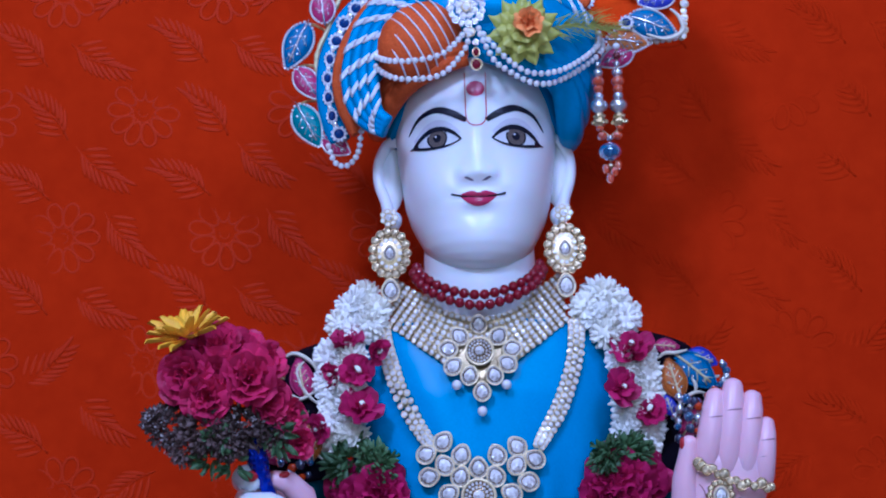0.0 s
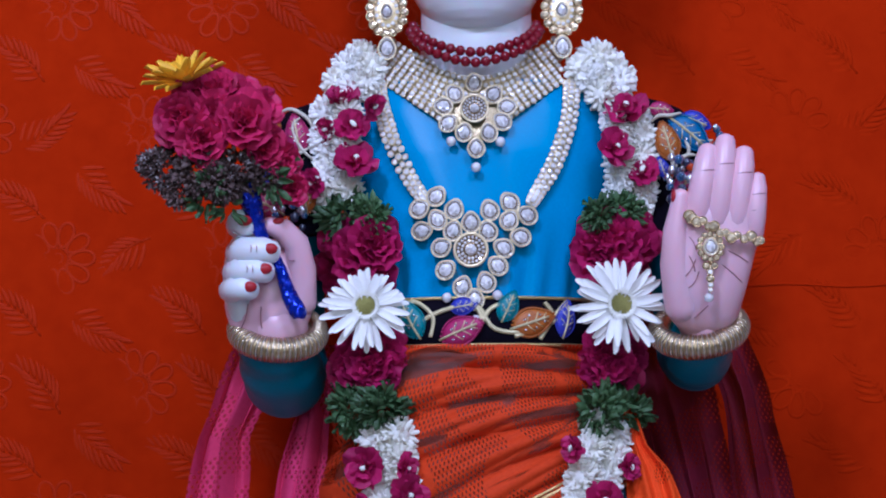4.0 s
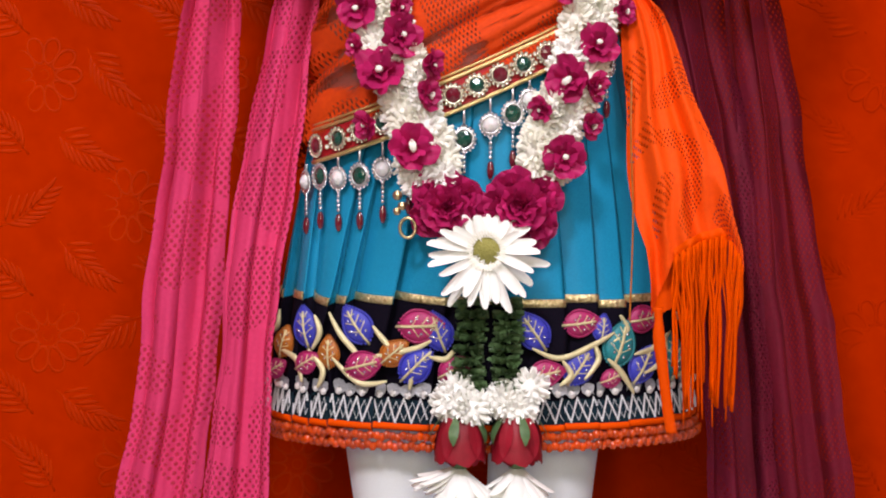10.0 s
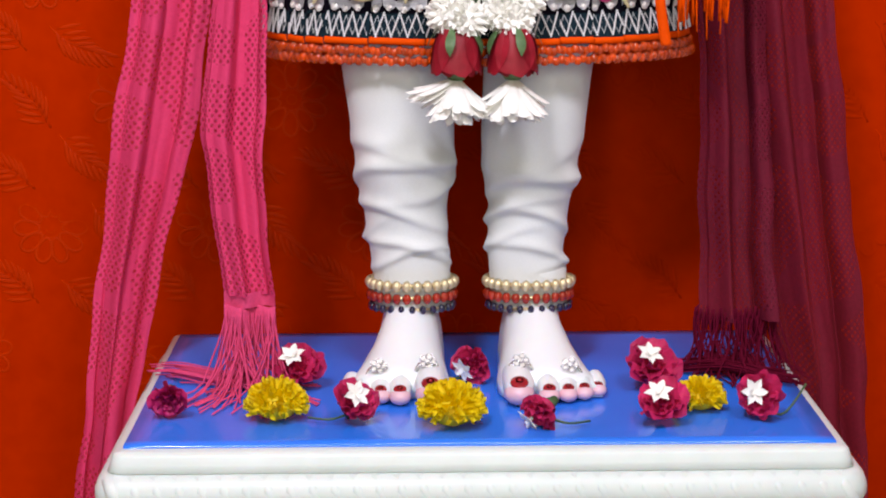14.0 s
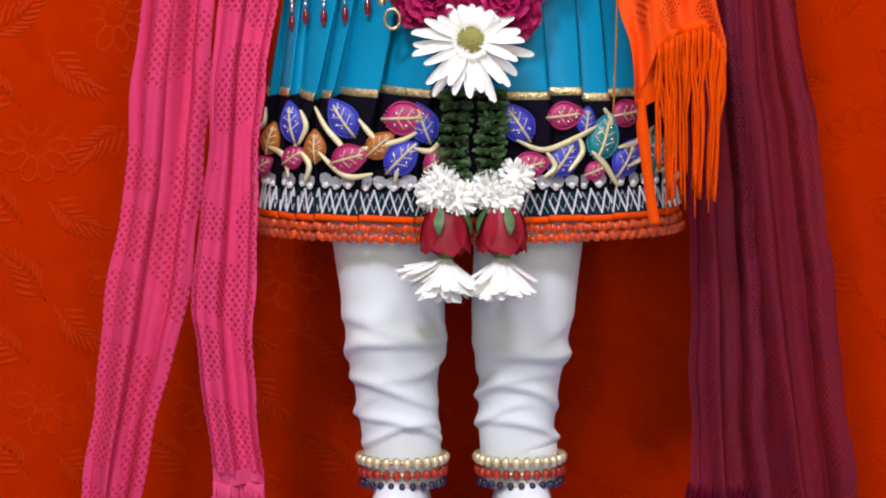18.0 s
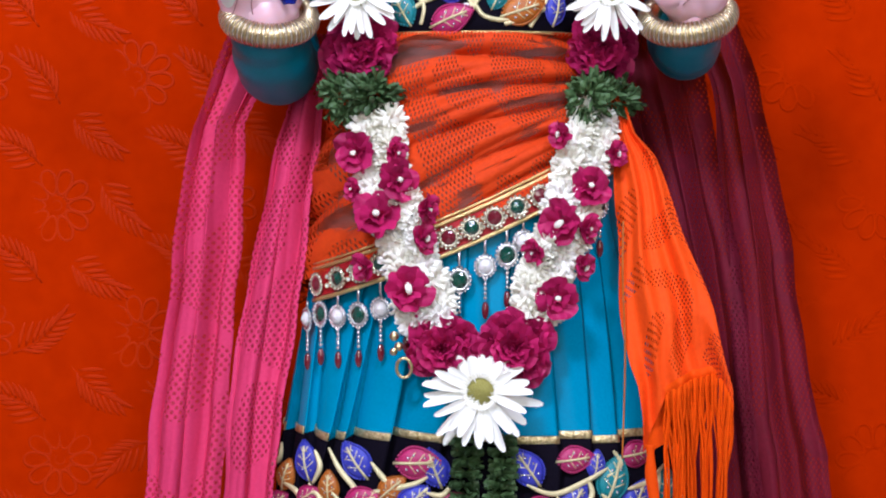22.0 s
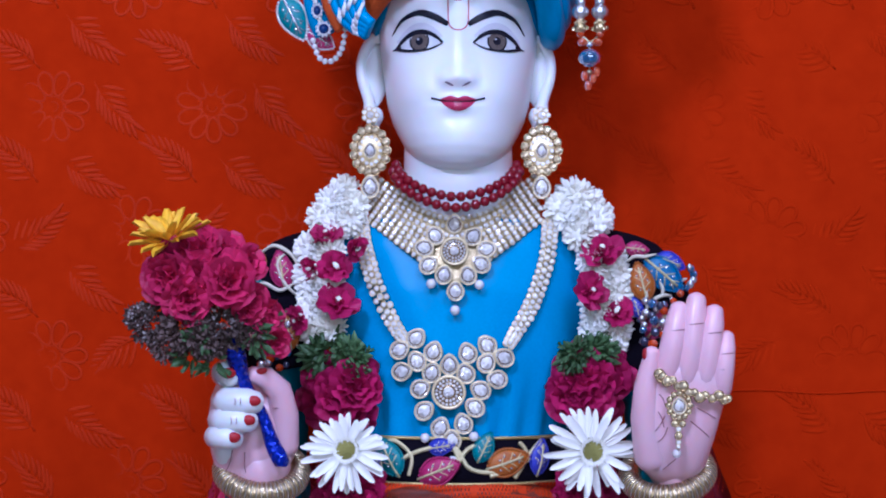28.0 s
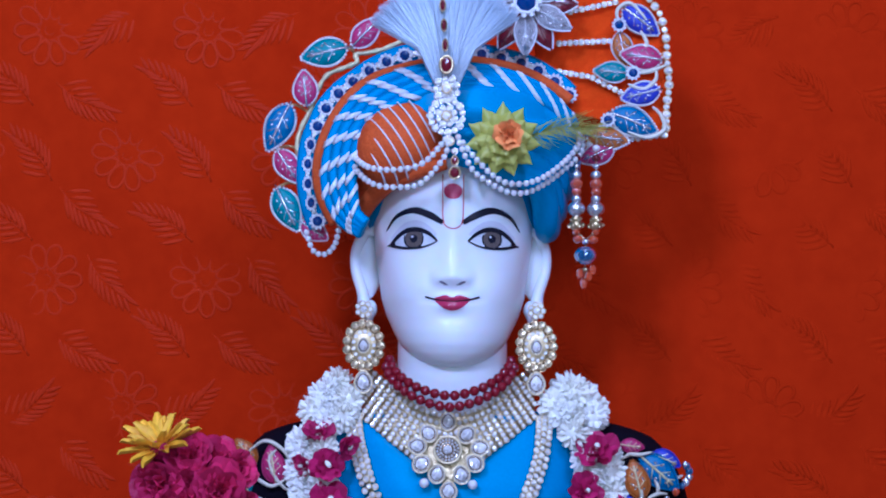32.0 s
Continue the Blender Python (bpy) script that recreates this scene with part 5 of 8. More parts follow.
def pave_mesh(name, r, long=1.0, rings=1, pear=0.0):
    """A small stone inside rings of pave, in a smooth gold rim; faces -Y."""
    bm = bmesh.new()

    def at(rad, a, y):
        z = math.sin(a)
        return (r * rad * math.cos(a) * (1 - pear * max(0.0, z)), y * r, r * rad * long * z)

    core = 0.64 if rings == 1 else 0.34
    shape = []
    for k, (rr, y) in enumerate(((1.0, 0.0), (0.95, -0.20), (0.62, -0.34), (0.08, -0.44))):
        shape.append([at(core * rr, 2 * math.pi * (j + 0.5 * (k % 2)) / 9, y) for j in range(9)])
    loft(bm, shape, cap0=True, cap1=True)
    plate = [at(0.9, 2 * math.pi * j / 20, 0.1) for j in range(20)]
    loft(bm, [plate, [(x, -0.06 * r, z) for x, y, z in plate]], cap0=True, cap1=True, mat=2)
    for k in range(rings):
        rad = core + (0.125 if rings == 1 else 0.16) + 0.22 * k
        n = int(2 * math.pi * rad / 0.22)
        for j in range(n):
            ball(bm, at(rad, 2 * math.pi * (j + 0.5 * k) / n, -0.12), r * 0.095, 6, 4, 0)
    tube(bm, [at(0.93, 2 * math.pi * j / 26, -0.08) for j in range(26)], r * 0.10, 7, 1, closed=True)
    return flat_faces(mesh_of(bm, [M_STONE, M_RIM, M_SETTING], name), 0)


def leaf_mesh(name, fill, edge, vein, sequins=True, beaded=False):
    """A padded leaf of length 1 along Z, facing -Y, edged and veined."""
    bm = bmesh.new()
    half = lambda u: 0.33 * math.sin(math.pi * u ** 0.8) ** 0.85
    rings = []
    for i in range(13):
        u = 0.02 + 0.96 * i / 12
        w = half(u)
        rings.append([(w * math.cos(a), -0.13 * max(0.0, math.sin(a)) * (w / 0.33) + 0.02 * (math.sin(a) < 0), u) for a in np.linspace(0, 2 * math.pi, 14, endpoint=False)])
    loft(bm, rings, cap0=True, cap1=True)
    for s in (-1, 1):
        if beaded:
            for i in range(19):
                u = 0.02 + 0.96 * i / 18
                ball(bm, (s * (half(u) + 0.012), -0.02, u), (0.040, 0.038, 0.034), 6, 4, 1)
        else:
            tube(bm, [(s * (half(0.02 + 0.96 * i / 12) + 0.01), -0.015, 0.02 + 0.96 * i / 12) for i in range(13)], 0.030, 5, 1)
        for u in (0.3, 0.5, 0.68):
            w = half(u + 0.15) * 0.7
            tube(bm, [(0, -0.13 * half(u) / 0.33 - 0.005, u), (s * w, -0.135 * math.sqrt(max(0.05, 1 - (w / max(half(u + 0.15), 0.01)) ** 2)) * half(u + 0.15) / 0.33, u + 0.15)], 0.017, 4, 2)
    tube(bm, [(0, -0.02, -0.05)] + [(0, -0.135 * half(u) / 0.33, u) for u in (0.1, 0.3, 0.5, 0.7, 0.85)], 0.034, 5, 2)
    if sequins:
        for u, w in ((0.25, 0.45), (0.42, -0.5), (0.5, 0.5), (0.66, -0.4), (0.72, 0.35), (0.3, -0.35)):
            ball(bm, (half(u) * w, -0.13 * half(u) / 0.33 * 0.9, u), (0.035, 0.02, 0.035), 6, 4, 3)
    return mesh_of(bm, [fill, edge, vein, M_SILVER], name)


LEAVES = {k: leaf_mesh("leaf", m, m, M_VINE, beaded=True) for k, m in dict(p=M_LPURPLE, m=M_LMAGENTA, o=M_LORANGE, t=M_LTEAL, b=M_LBLUE).items()}
SLEAVES = {k: leaf_mesh("leaf", m, M_STONE, M_SILVER, beaded=True) for k, m in dict(p=M_LPURPLE, m=M_LMAGENTA, o=M_LORANGE, t=M_LTEAL, b=M_LBLUE).items()}


def put_leaf(kinds, key, at, size, angle, parent, yaw=0.0, wide=0.9, name="leaf"):
    """angle: degrees from straight up, clockwise as seen from the front."""
    m = Matrix.Translation(at) @ pose(0, 0, 0, 0, 0, yaw) @ pose(0, 0, 0, 0, angle, 0) @ Matrix.Diagonal((size * wide, size, size, 1))
    return put(name, kinds[key], m, parent)


def petal(bm, m, L, W, cup=0.15, curl=0.1, mat=0, rows=5, blunt=0.75, ruffle=0.0, seed=0.0, cols=4):
    """A petal along +Z of m, its face towards -Y."""
    vs = []
    for i in range(rows):
        u = i / (rows - 1)
        w = W * (math.sin(math.pi * min(1, 0.12 + blunt * u)) ** 0.8)
        row = []
        for k in (-1, -0.4, 0.4, 1) if cols == 4 else np.linspace(-1, 1, cols):
            y = -cup * L * (k * k * 0.5) + curl * L * u * u + ruffle * L * u * math.sin(5 * k + seed + 3 * u)
            row.append(bm.verts.new(m @ Vector((k * w / 2, y, L * u * (1 - 0.08 * k * k)))))
        vs.append(row)
    for r0, r1 in zip(vs, vs[1:]):
        for k in range(cols - 1):
            bm.faces.new((r0[k], r0[k + 1], r1[k + 1], r1[k])).material_index = mat


def mum_mesh(seed, mat, n=86, L=0.0125, core=0.0125):
    """A chrysanthemum head facing -Y: strap petals that lap outwards from its middle."""
    rnd = random.Random(seed)
    bm = bmesh.new()
    ball(bm, (0, 0, 0), core, 12, 8)
    for k in range(n):
        y = -1 + 1.6 * (k + 0.5) / n
        a = k * 2.39996 + rnd.uniform(-0.2, 0.2)
        rr = math.sqrt(max(0, 1 - y * y))
        d = Vector((rr * math.cos(a), y, rr * math.sin(a)))
        away = Vector((math.cos(a), 0, math.sin(a)))
        lie = 0.45 + 0.5 * rr + rnd.uniform(-0.25, 0.2)
        z_ax = (d * (1.15 - 0.5 * rr) + away * lie + Vector((rnd.uniform(-0.2, 0.2), rnd.uniform(-0.2, 0.2), rnd.uniform(-0.2, 0.2)))).normalized()
        x_ax = z_ax.cross(-d if abs(z_ax.dot(d)) < 0.97 else Vector((0.3, 0.1, 1))).normalized()
        y_ax = z_ax.cross(x_ax)
        m = Matrix((x_ax, y_ax, z_ax)).transposed().to_4x4()
        m.translation = d * core * 0.78
        petal(bm, m, L * rnd.uniform(0.75, 1.15), 0.0064, 0.30, rnd.uniform(-0.2, 0.2), rows=4, blunt=0.72)
    return mesh_of(bm, mat, "chrysanthemum")


def rose_mesh(seed, mat, r=0.02, layers=((8, 1.0, 28), (7, 0.75, 50), (5, 0.5, 68), (4, 0.3, 80)), heart=None, ruffle=0.09):
    """An opened rose facing -Y, in rings of broad wavy petals; heart: a material for a bead in the middle."""
    rnd = random.Random(seed)
    petals = []
    for n, size, tilt in layers:
        for k in range(n):
            bm = bmesh.new()
            a = 360 * (k + rnd.uniform(-0.2, 0.2)) / n + 37 * size
            m = pose(0, 0, 0, 0, a, 0) @ pose(0, 0, 0, tilt + rnd.uniform(-9, 9), 0, rnd.uniform(-12, 12))
            m = Matrix.Translation((0, -0.10 * r * (1.2 - size), 0)) @ m @ Matrix.Translation((0, 0, 0.06 * r))
            petal(bm, m, r * size * rnd.uniform(0.88, 1.1), r * size * 1.05, -0.42, -0.20, rows=7, blunt=0.66, ruffle=ruffle, seed=rnd.uniform(0, 6), cols=7)
            petals.append(mesh_of(bm, mat, "petal"))
    bm = bmesh.new()
    ball(bm, (0, 0.15 * r, 0), (0.5 * r, 0.25 * r, 0.5 * r), 10, 6)
    mats = [mat]
    if heart:
        mats.append(heart)
        ball(bm, (0.02 * r, -0.42 * r, 0), (0.15 * r * (1 + 0.8 * (seed % 2)), 0.15 * r, 0.15 * r), 8, 6, 1)
        tube(bm, [(0, 0, 0), (0.02 * r, -0.4 * r, 0)], 0.05 * r, 5, 1)
    return mesh_of(bm, mats, "rose"), petals


def put_rose(name, rose, m, parent, label=""):
    """A rose as a part, its petals below it."""
    core, petals = rose
    ob = put(name, core, m, parent, label)
    for me in petals:
        put("petal", me, m, ob)
    return ob


def greens_mesh(seed, r=0.028, n=170, mat=None, size=0.0125, width=0.0062):
    rnd = random.Random(seed)
    bm = bmesh.new()
    for k in range(n):
        d = Vector((rnd.gauss(0, 1), rnd.uniform(-1, 0.3), rnd.gauss(0, 0.75))).normalized()
        m = Matrix.Translation(d * r * rnd.uniform(0.25, 0.6)) @ d.to_track_quat("Z", "Y").to_matrix().to_4x4() @ pose(0, 0, 0, rnd.uniform(-40, 40), rnd.uniform(-30, 30), rnd.uniform(0, 360))
        petal(bm, m, size * rnd.uniform(0.7, 1.2), width * rnd.uniform(0.7, 1.2), -0.3, 0.25, rows=6, blunt=0.86, ruffle=0.12, seed=rnd.uniform(0, 6))
    return mesh_of(bm, mat or M_LEAF, "leaf_tuft")


MUMS = [mum_mesh(k, M_WHITEPETAL) for k in range(4)]
CREAMS = [mum_mesh(10 + k, M_CREAMPETAL) for k in range(3)]
BEADROSES = [rose_mesh(20 + k, M_ROSE, 0.021, ((6, 1.0, 16), (5, 0.72, 38), (4, 0.42, 62)), M_CREAMPETAL) for k in range(3)]
FULLROSES = [rose_mesh(30 + k, M_ROSE, 0.022, ((9, 1.0, 24), (8, 0.86, 38), (7, 0.68, 52), (6, 0.50, 66), (4, 0.30, 80)), ruffle=0.075) for k in range(3)]
PINKROSES = [rose_mesh(40 + k, M_PINKROSE, 0.022, ((9, 1.0, 20), (8, 0.88, 36), (7, 0.70, 52), (6, 0.50, 66), (4, 0.30, 80)), ruffle=0.05) for k in range(3)]
TUFTS = [greens_mesh(50 + k) for k in range(3)]


def gerbera(parent, at, r, m_turn, seed, label, short_top=0.0):
    """A daisy head as a part with petals, disc."""
    rnd = random.Random(seed)
    at = Vector(at)
    base = Matrix.Translation(at) @ m_turn
    bm = bmesh.new()
    tube(bm, [(0, 0.008, 0), (0, 0.0, 0)], r * 0.2, 12)
    head = part("gerbera", bm, M_LEAF, parent, label)
    head.matrix_basis = base
    for ring, (n, size, tilt) in enumerate(((19, 1.0, 4), (17, 0.9, 13))):
        for k in range(n):
            bm = bmesh.new()
            a = 360 * (k + 0.5 * ring) / n + rnd.uniform(-5, 5)
            L = r * size * rnd.uniform(0.88, 1.06) * 0.84 * (1 - short_top * max(0.0, math.cos(radians(a))))
            petal(bm, base @ pose(0, 0, 0, 0, a, 0) @ pose(0, 0, 0, tilt + rnd.uniform(-13, 13), 0, rnd.uniform(-24, 24)) @ Matrix.Translation((0, -0.0012 * ring, r * 0.16)),
                  L, r * rnd.uniform(0.15, 0.195), 0.12, rnd.uniform(0.03, 0.16), rows=7, blunt=0.70)
            part("petal", bm, M_WHITEPETAL, head)
    bm = bmesh.new()
    ball(bm, base @ Vector((0, -0.002, 0)), (r * 0.30, r * 0.09, r * 0.30), 16, 8)
    for k in range(120):
        q = r * 0.28 * math.sqrt((k + 0.5) / 120)
        a = k * 2.4
        ball(bm, base @ Vector((q * math.cos(a), -0.002 - r * 0.085 * math.sqrt(max(0, 1 - (q / (r * 0.30)) ** 2)) - 0.0003, q * math.sin(a))), r * 0.017, 5, 4)
    part("disc", bm, M_DISC, head)
    bm = bmesh.new()
    for k in range(40):
        a = 2 * math.pi * k / 40
        m = base @ pose(0, 0, 0, 0, 9 * k, 0) @ pose(0, 0, 0, 30, 0, 0) @ Matrix.Translation((0, -0.002, r * 0.27))
        petal(bm, m, r * 0.12, r * 0.040, 0.1, 0.1, rows=3)
    part("floret_ring", bm, M_CREAMPETAL, head)["kind"] = "stuff"
    return head

# ---- turban ----
turban = thing("turban", "turquoise and orange wrapped turban with pearl swags and jewelled leaf trim", "turban", (CX, 0.0, 1.06))
TX, TZ = -0.011, 1.127


def brim(a):
    """Height of the turban's lower edge round the head."""
    s = math.sin(a)
    return 1.058 + (0.048 * (-s) ** 1.6 if s < 0 else -0.006 * s)


bm = bmesh.new()
rings = []
for i in range(34):
    v = i / 33
    ring = []
    for j in range(80):
        a = 2 * math.pi * j / 80
        grow = np.interp(v, (0, 0.2, 0.45, 0.65, 0.82, 0.94, 1), (0.68, 0.80, 0.97, 0.95, 0.76, 0.45, 0.03))
        z = brim(a) + (1.204 - brim(a)) * v ** 0.9
        ring.append((TX + 0.004 + 0.104 * grow * math.cos(a), 0.014 + 0.092 * grow * math.sin(a), z))
    rings.append(ring)
loft(bm, rings, cap0=True, cap1=True)
part("dome", bm, M_AZURE, turban)
# folds of turquoise silk swept from the brooch over the temple
for k, (z0, z1, z2, r) in enumerate(((1.117, 1.094, 1.066, 0.0115), (1.126, 1.107, 1.080, 0.0125), (1.136, 1.122, 1.098, 0.0135), (1.147, 1.138, 1.118, 0.0140), (1.158, 1.152, 1.134, 0.0130))):
    bm = bmesh.new()
    line = curve([(-0.006, -0.066 + 0.003 * k, z0), (0.030, -0.066 + 0.0035 * k, (z0 + z1) / 2 + 0.004), (0.062, -0.046 + 0.003 * k, z1 + 0.002), (0.071 + 0.0045 * k, -0.012, z2), (0.070 + 0.003 * k, 0.025, z2 - 0.004)], 26)
    tube(bm, line, [float(np.interp(i, (0, 6, 18, 25), (r * 0.45, r * 0.9, r, r * 0.8))) for i in range(26)], 14)
    part("silk_fold", bm, M_AZURE, turban)
# orange folds over the other temple
for k, (z0, z1, z2, r) in enumerate(((1.112, 1.094, 1.074, 0.0095), (1.121, 1.105, 1.086, 0.011))):
    bm = bmesh.new()
    line = curve([(-0.012, -0.066, z0), (-0.040, -0.064, (z0 + z1) / 2 + 0.003), (-0.066, -0.046, z1), (-0.086, -0.014, z2), (-0.088, 0.02, z2)], 24)
    tube(bm, line, [float(np.interp(i, (0, 6, 18, 23), (r * 0.5, r * 0.9, r, r * 0.8))) for i in range(24)], 14)
    part("orange_fold", bm, M_OCHRE, turban)
# padded orange oval with silver stripes
EGG = Matrix.Translation((-0.0500, -0.056, 1.1300)) @ pose(0, 0, 0, 0, -40, 12)
bm = bmesh.new()
ball(bm, (0, 0, 0), (0.0385, 0.031, 0.0315), 34, 22)
bmesh.ops.transform(bm, matrix=EGG, verts=bm.verts[:])
egg = part("padded_oval", bm, M_OCHRE, turban)
for k in range(8):
    x = -0.029 + 0.0082 * k
    w = math.sqrt(1 - (x / 0.0385) ** 2)
    bm = bmesh.new()
    tube(bm, [EGG @ Vector((x + 0.004 * math.sin(t), -0.0313 * w * math.cos(t), 0.0318 * w * math.sin(t))) for t in np.linspace(-1.2, 1.3, 18)], 0.0008, 6)
    part("silver_stripe", bm, M_ZIG, egg)
# twisted blue ropes with silver dashes round the front
ROPE_OUT = [(-0.0800, 1.0560), (-0.0960, 1.0660), (-0.1075, 1.0856), (-0.1100, 1.1086), (-0.1040, 1.1362), (-0.0905, 1.1593), (-0.0725, 1.1752), (-0.0450, 1.1865), (-0.012, 1.1915), (0.020, 1.1900), (0.047, 1.1845), (0.070, 1.1735), (0.088, 1.158), (0.094, 1.150)]
ROPE_IN = [(-0.0760, 1.0640), (-0.0845, 1.0730), (-0.0868, 1.0883), (-0.0880, 1.1063), (-0.0822, 1.1289), (-0.0705, 1.1465), (-0.0560, 1.1575), (-0.0330, 1.1680), (-0.012, 1.1725), (0.020, 1.1755), (0.047, 1.1720), (0.070, 1.1620), (0.086, 1.149), (0.091, 1.142)]
n = 84
for k in range(4):
    v = k / 3
    pts = []
    for (xa, za), (xb, zb) in zip(ROPE_OUT, ROPE_IN):
        w = v if xa < 0 else min(v, 0.34 * k)
        x, z = xa + (xb - xa) * w, za + (zb - za) * w
        side = min(1.0, ((x - TX) / 0.118) ** 2 + ((z - 1.10) / 0.125) ** 2)
        pts.append((x, 0.010 - 0.096 * math.sqrt(max(0.03, 1 - side)), z))
    line = curve(pts, n)
    rad = [float(np.interp(i, (0, 40, 60, n - 1), (0.0046, 0.0046, 0.0036, 0.0028))) for i in range(n)]
    bm = bmesh.new()
    tube(bm, line, [r * (1 + 0.05 * math.sin(1.9 * i)) for i, r in enumerate(rad)], 10)
    rope = part("rope", bm, M_AZURE, turban)
    dash = bmesh.new()
    for i in range(4 + k, n - 4, 5):
        for step in (0.0, 0.45, 0.90):
            p, q = line[i].lerp(line[i + 1], step), line[i + 1].lerp(line[i + 2], step)
            t = (q - p).normalized()
            nrm = Vector((-t.z, 0, t.x))
            tube(dash, [p + nrm * (rad[i] * c) + Vector((0, -rad[i] * math.sqrt(1 - 0.8 * c * c) - 0.0004, 0)) - t * (0.0060 * c) for c in (-0.95, -0.5, 0, 0.5, 0.95)], 0.0011, 5)
    part("silver_dash", dash, M_ZIG, rope)
# orange rim, and outside it a blue strip with a row of rosettes
RIM_LINE = curve([(-0.1040, -0.014, 1.066), (-0.1146, -0.014, 1.0869), (-0.1186, -0.014, 1.1101), (-0.1128, -0.014, 1.1381), (-0.0969, -0.014, 1.1662), (-0.0784, -0.014, 1.1827), (-0.0553, -0.014, 1.1925), (-0.015, -0.014, 1.2010),
                  (0.0191, -0.014, 1.1993), (0.047, -0.014, 1.1935), (0.0703, -0.014, 1.1820), (0.089, -0.014, 1.169)], 70)
bm = bmesh.new()
tube(bm, RIM_LINE, 0.0050, 12)
part("orange_rim", bm, M_OCHRE, turban)
STRIP = curve([(-0.1190, 0.004, 1.064), (-0.1262, 0.004, 1.0834), (-0.1295, 0.004, 1.1080), (-0.1269, 0.004, 1.1329), (-0.1205, 0.004, 1.1495), (-0.1132, 0.004, 1.1647), (-0.1015, 0.004, 1.178), (-0.0889, 0.004, 1.1875), (-0.0749, 0.004, 1.1971),
               (-0.0599, 0.004, 1.2043), (-0.0429, 0.004, 1.2092), (-0.012, 0.004, 1.2120), (0.0192, 0.004, 1.2090), (0.0381, 0.004, 1.205), (0.0546, 0.004, 1.2004), (0.0673, 0.004, 1.1934), (0.0806, 0.004, 1.1841), (0.090, 0.004, 1.175)], 260)
bm = bmesh.new()
tube(bm, STRIP[::4], 0.0090, 12)
part("blue_rim", bm, M_AZURE, turban)
M_SAPPHIRE = material("dark_sapphire_glass", (0.01, 0.05, 0.20), (0.005, 0.02, 0.10), rough=0.08, coat=1.0, bump=0)
ROSETTE = gem_mesh("rosette", 0.0060, M_SAPPHIRE, M_ZIG, 11)
SMALLSTONE = gem_mesh("stone", 0.0030, M_STONE, M_SILVER)
run, step = 0.0, 0
for a, b in zip(STRIP, STRIP[1:]):
    run += (b - a).length
    if run >= 0.0082 * (step + 0.6):
        flat_out = Vector((a.x - TX, 0, a.z - 1.12)).normalized() * 0.0015
        squeeze = Matrix.Diagonal((0.72 if a.x < -0.122 else 1.0, 1, 1, 1))
        put("stone" if step % 2 else "rosette", SMALLSTONE if step % 2 else ROSETTE, Matrix.Translation(a - flat_out + Vector((0, -0.0095, 0))) @ squeeze, turban)
        step += 1

# leaf trim standing round the side
trim = thing("leaf_trim", "padded satin leaves edged with silver beads on gold vines", "trim", (-0.13, 0.015, 1.06))
VINE = [(-0.1161, 0.010, 1.0649), (-0.1306, 0.010, 1.0931), (-0.1345, 0.010, 1.112), (-0.1381, 0.010, 1.1308), (-0.1359, 0.010, 1.145), (-0.1267, 0.010, 1.1641), (-0.1221, 0.010, 1.1783), (-0.1128, 0.010, 1.1926), (-0.0960, 0.008, 1.1990), (-0.0882, 0.006, 1.2030),
        (-0.0900, 0.008, 1.2090), (-0.0780, 0.010, 1.2115), (-0.0658, 0.010, 1.2143), (-0.045, 0.010, 1.224)]
bm = bmesh.new()
tube(bm, curve(VINE, 70), [0.0016 + 0.0009 * abs(math.sin(k * 0.9)) for k in range(70)], 8)
part("vine", bm, M_VINE, trim)
for key, x, z, ang, size, wide in (("t", -0.0966, 1.2144, -104, 0.042, 0.86), ("m", -0.0925, 1.2150, 44, 0.036, 0.82), ("m", -0.1300, 1.1650, -6, 0.032, 0.98), ("b", -0.1440, 1.1665, -155, 0.046, 0.80), ("m", -0.1545, 1.1280, 146, 0.035, 0.86),
                                   ("t", -0.1545, 1.0965, 153, 0.043, 0.82), ("m", -0.1335, 1.0680, 123, 0.028, 0.96)):
    put_leaf(SLEAVES, key, (x, 0.004, z), size * 0.96, ang, trim, wide=wide)
    near = min(curve(VINE, 80), key=lambda p: (p.x - x) ** 2 + (p.z - z) ** 2)
    bm = bmesh.new()
    tube(bm, curve([near, ((near.x + x) / 2 - 0.002, 0.012, (near.z + z) / 2 + 0.003), (x, 0.009, z)], 10), 0.0013, 6)
    part("stalk", bm, M_GOLD, trim)

# pearl swags
swags = thing("pearl_swags", "strings of white pearls draped across the turban front", "pearls", (-0.01, -0.085, 1.08))


def pearl_line(pts, r, parent, name="pearl_string", gap=2.05, mat=None):
    line = curve(pts, 160)
    bm = bmesh.new()
    tube(bm, line[::4] + [line[-1]], r * 0.25, 5)
    last = None
    for p in line:
        if last is None or (p - last).length >= r * gap:
            ball(bm, p, r, 8, 6)
            last = p
    return part(name, bm, mat or M_PEARL, parent)


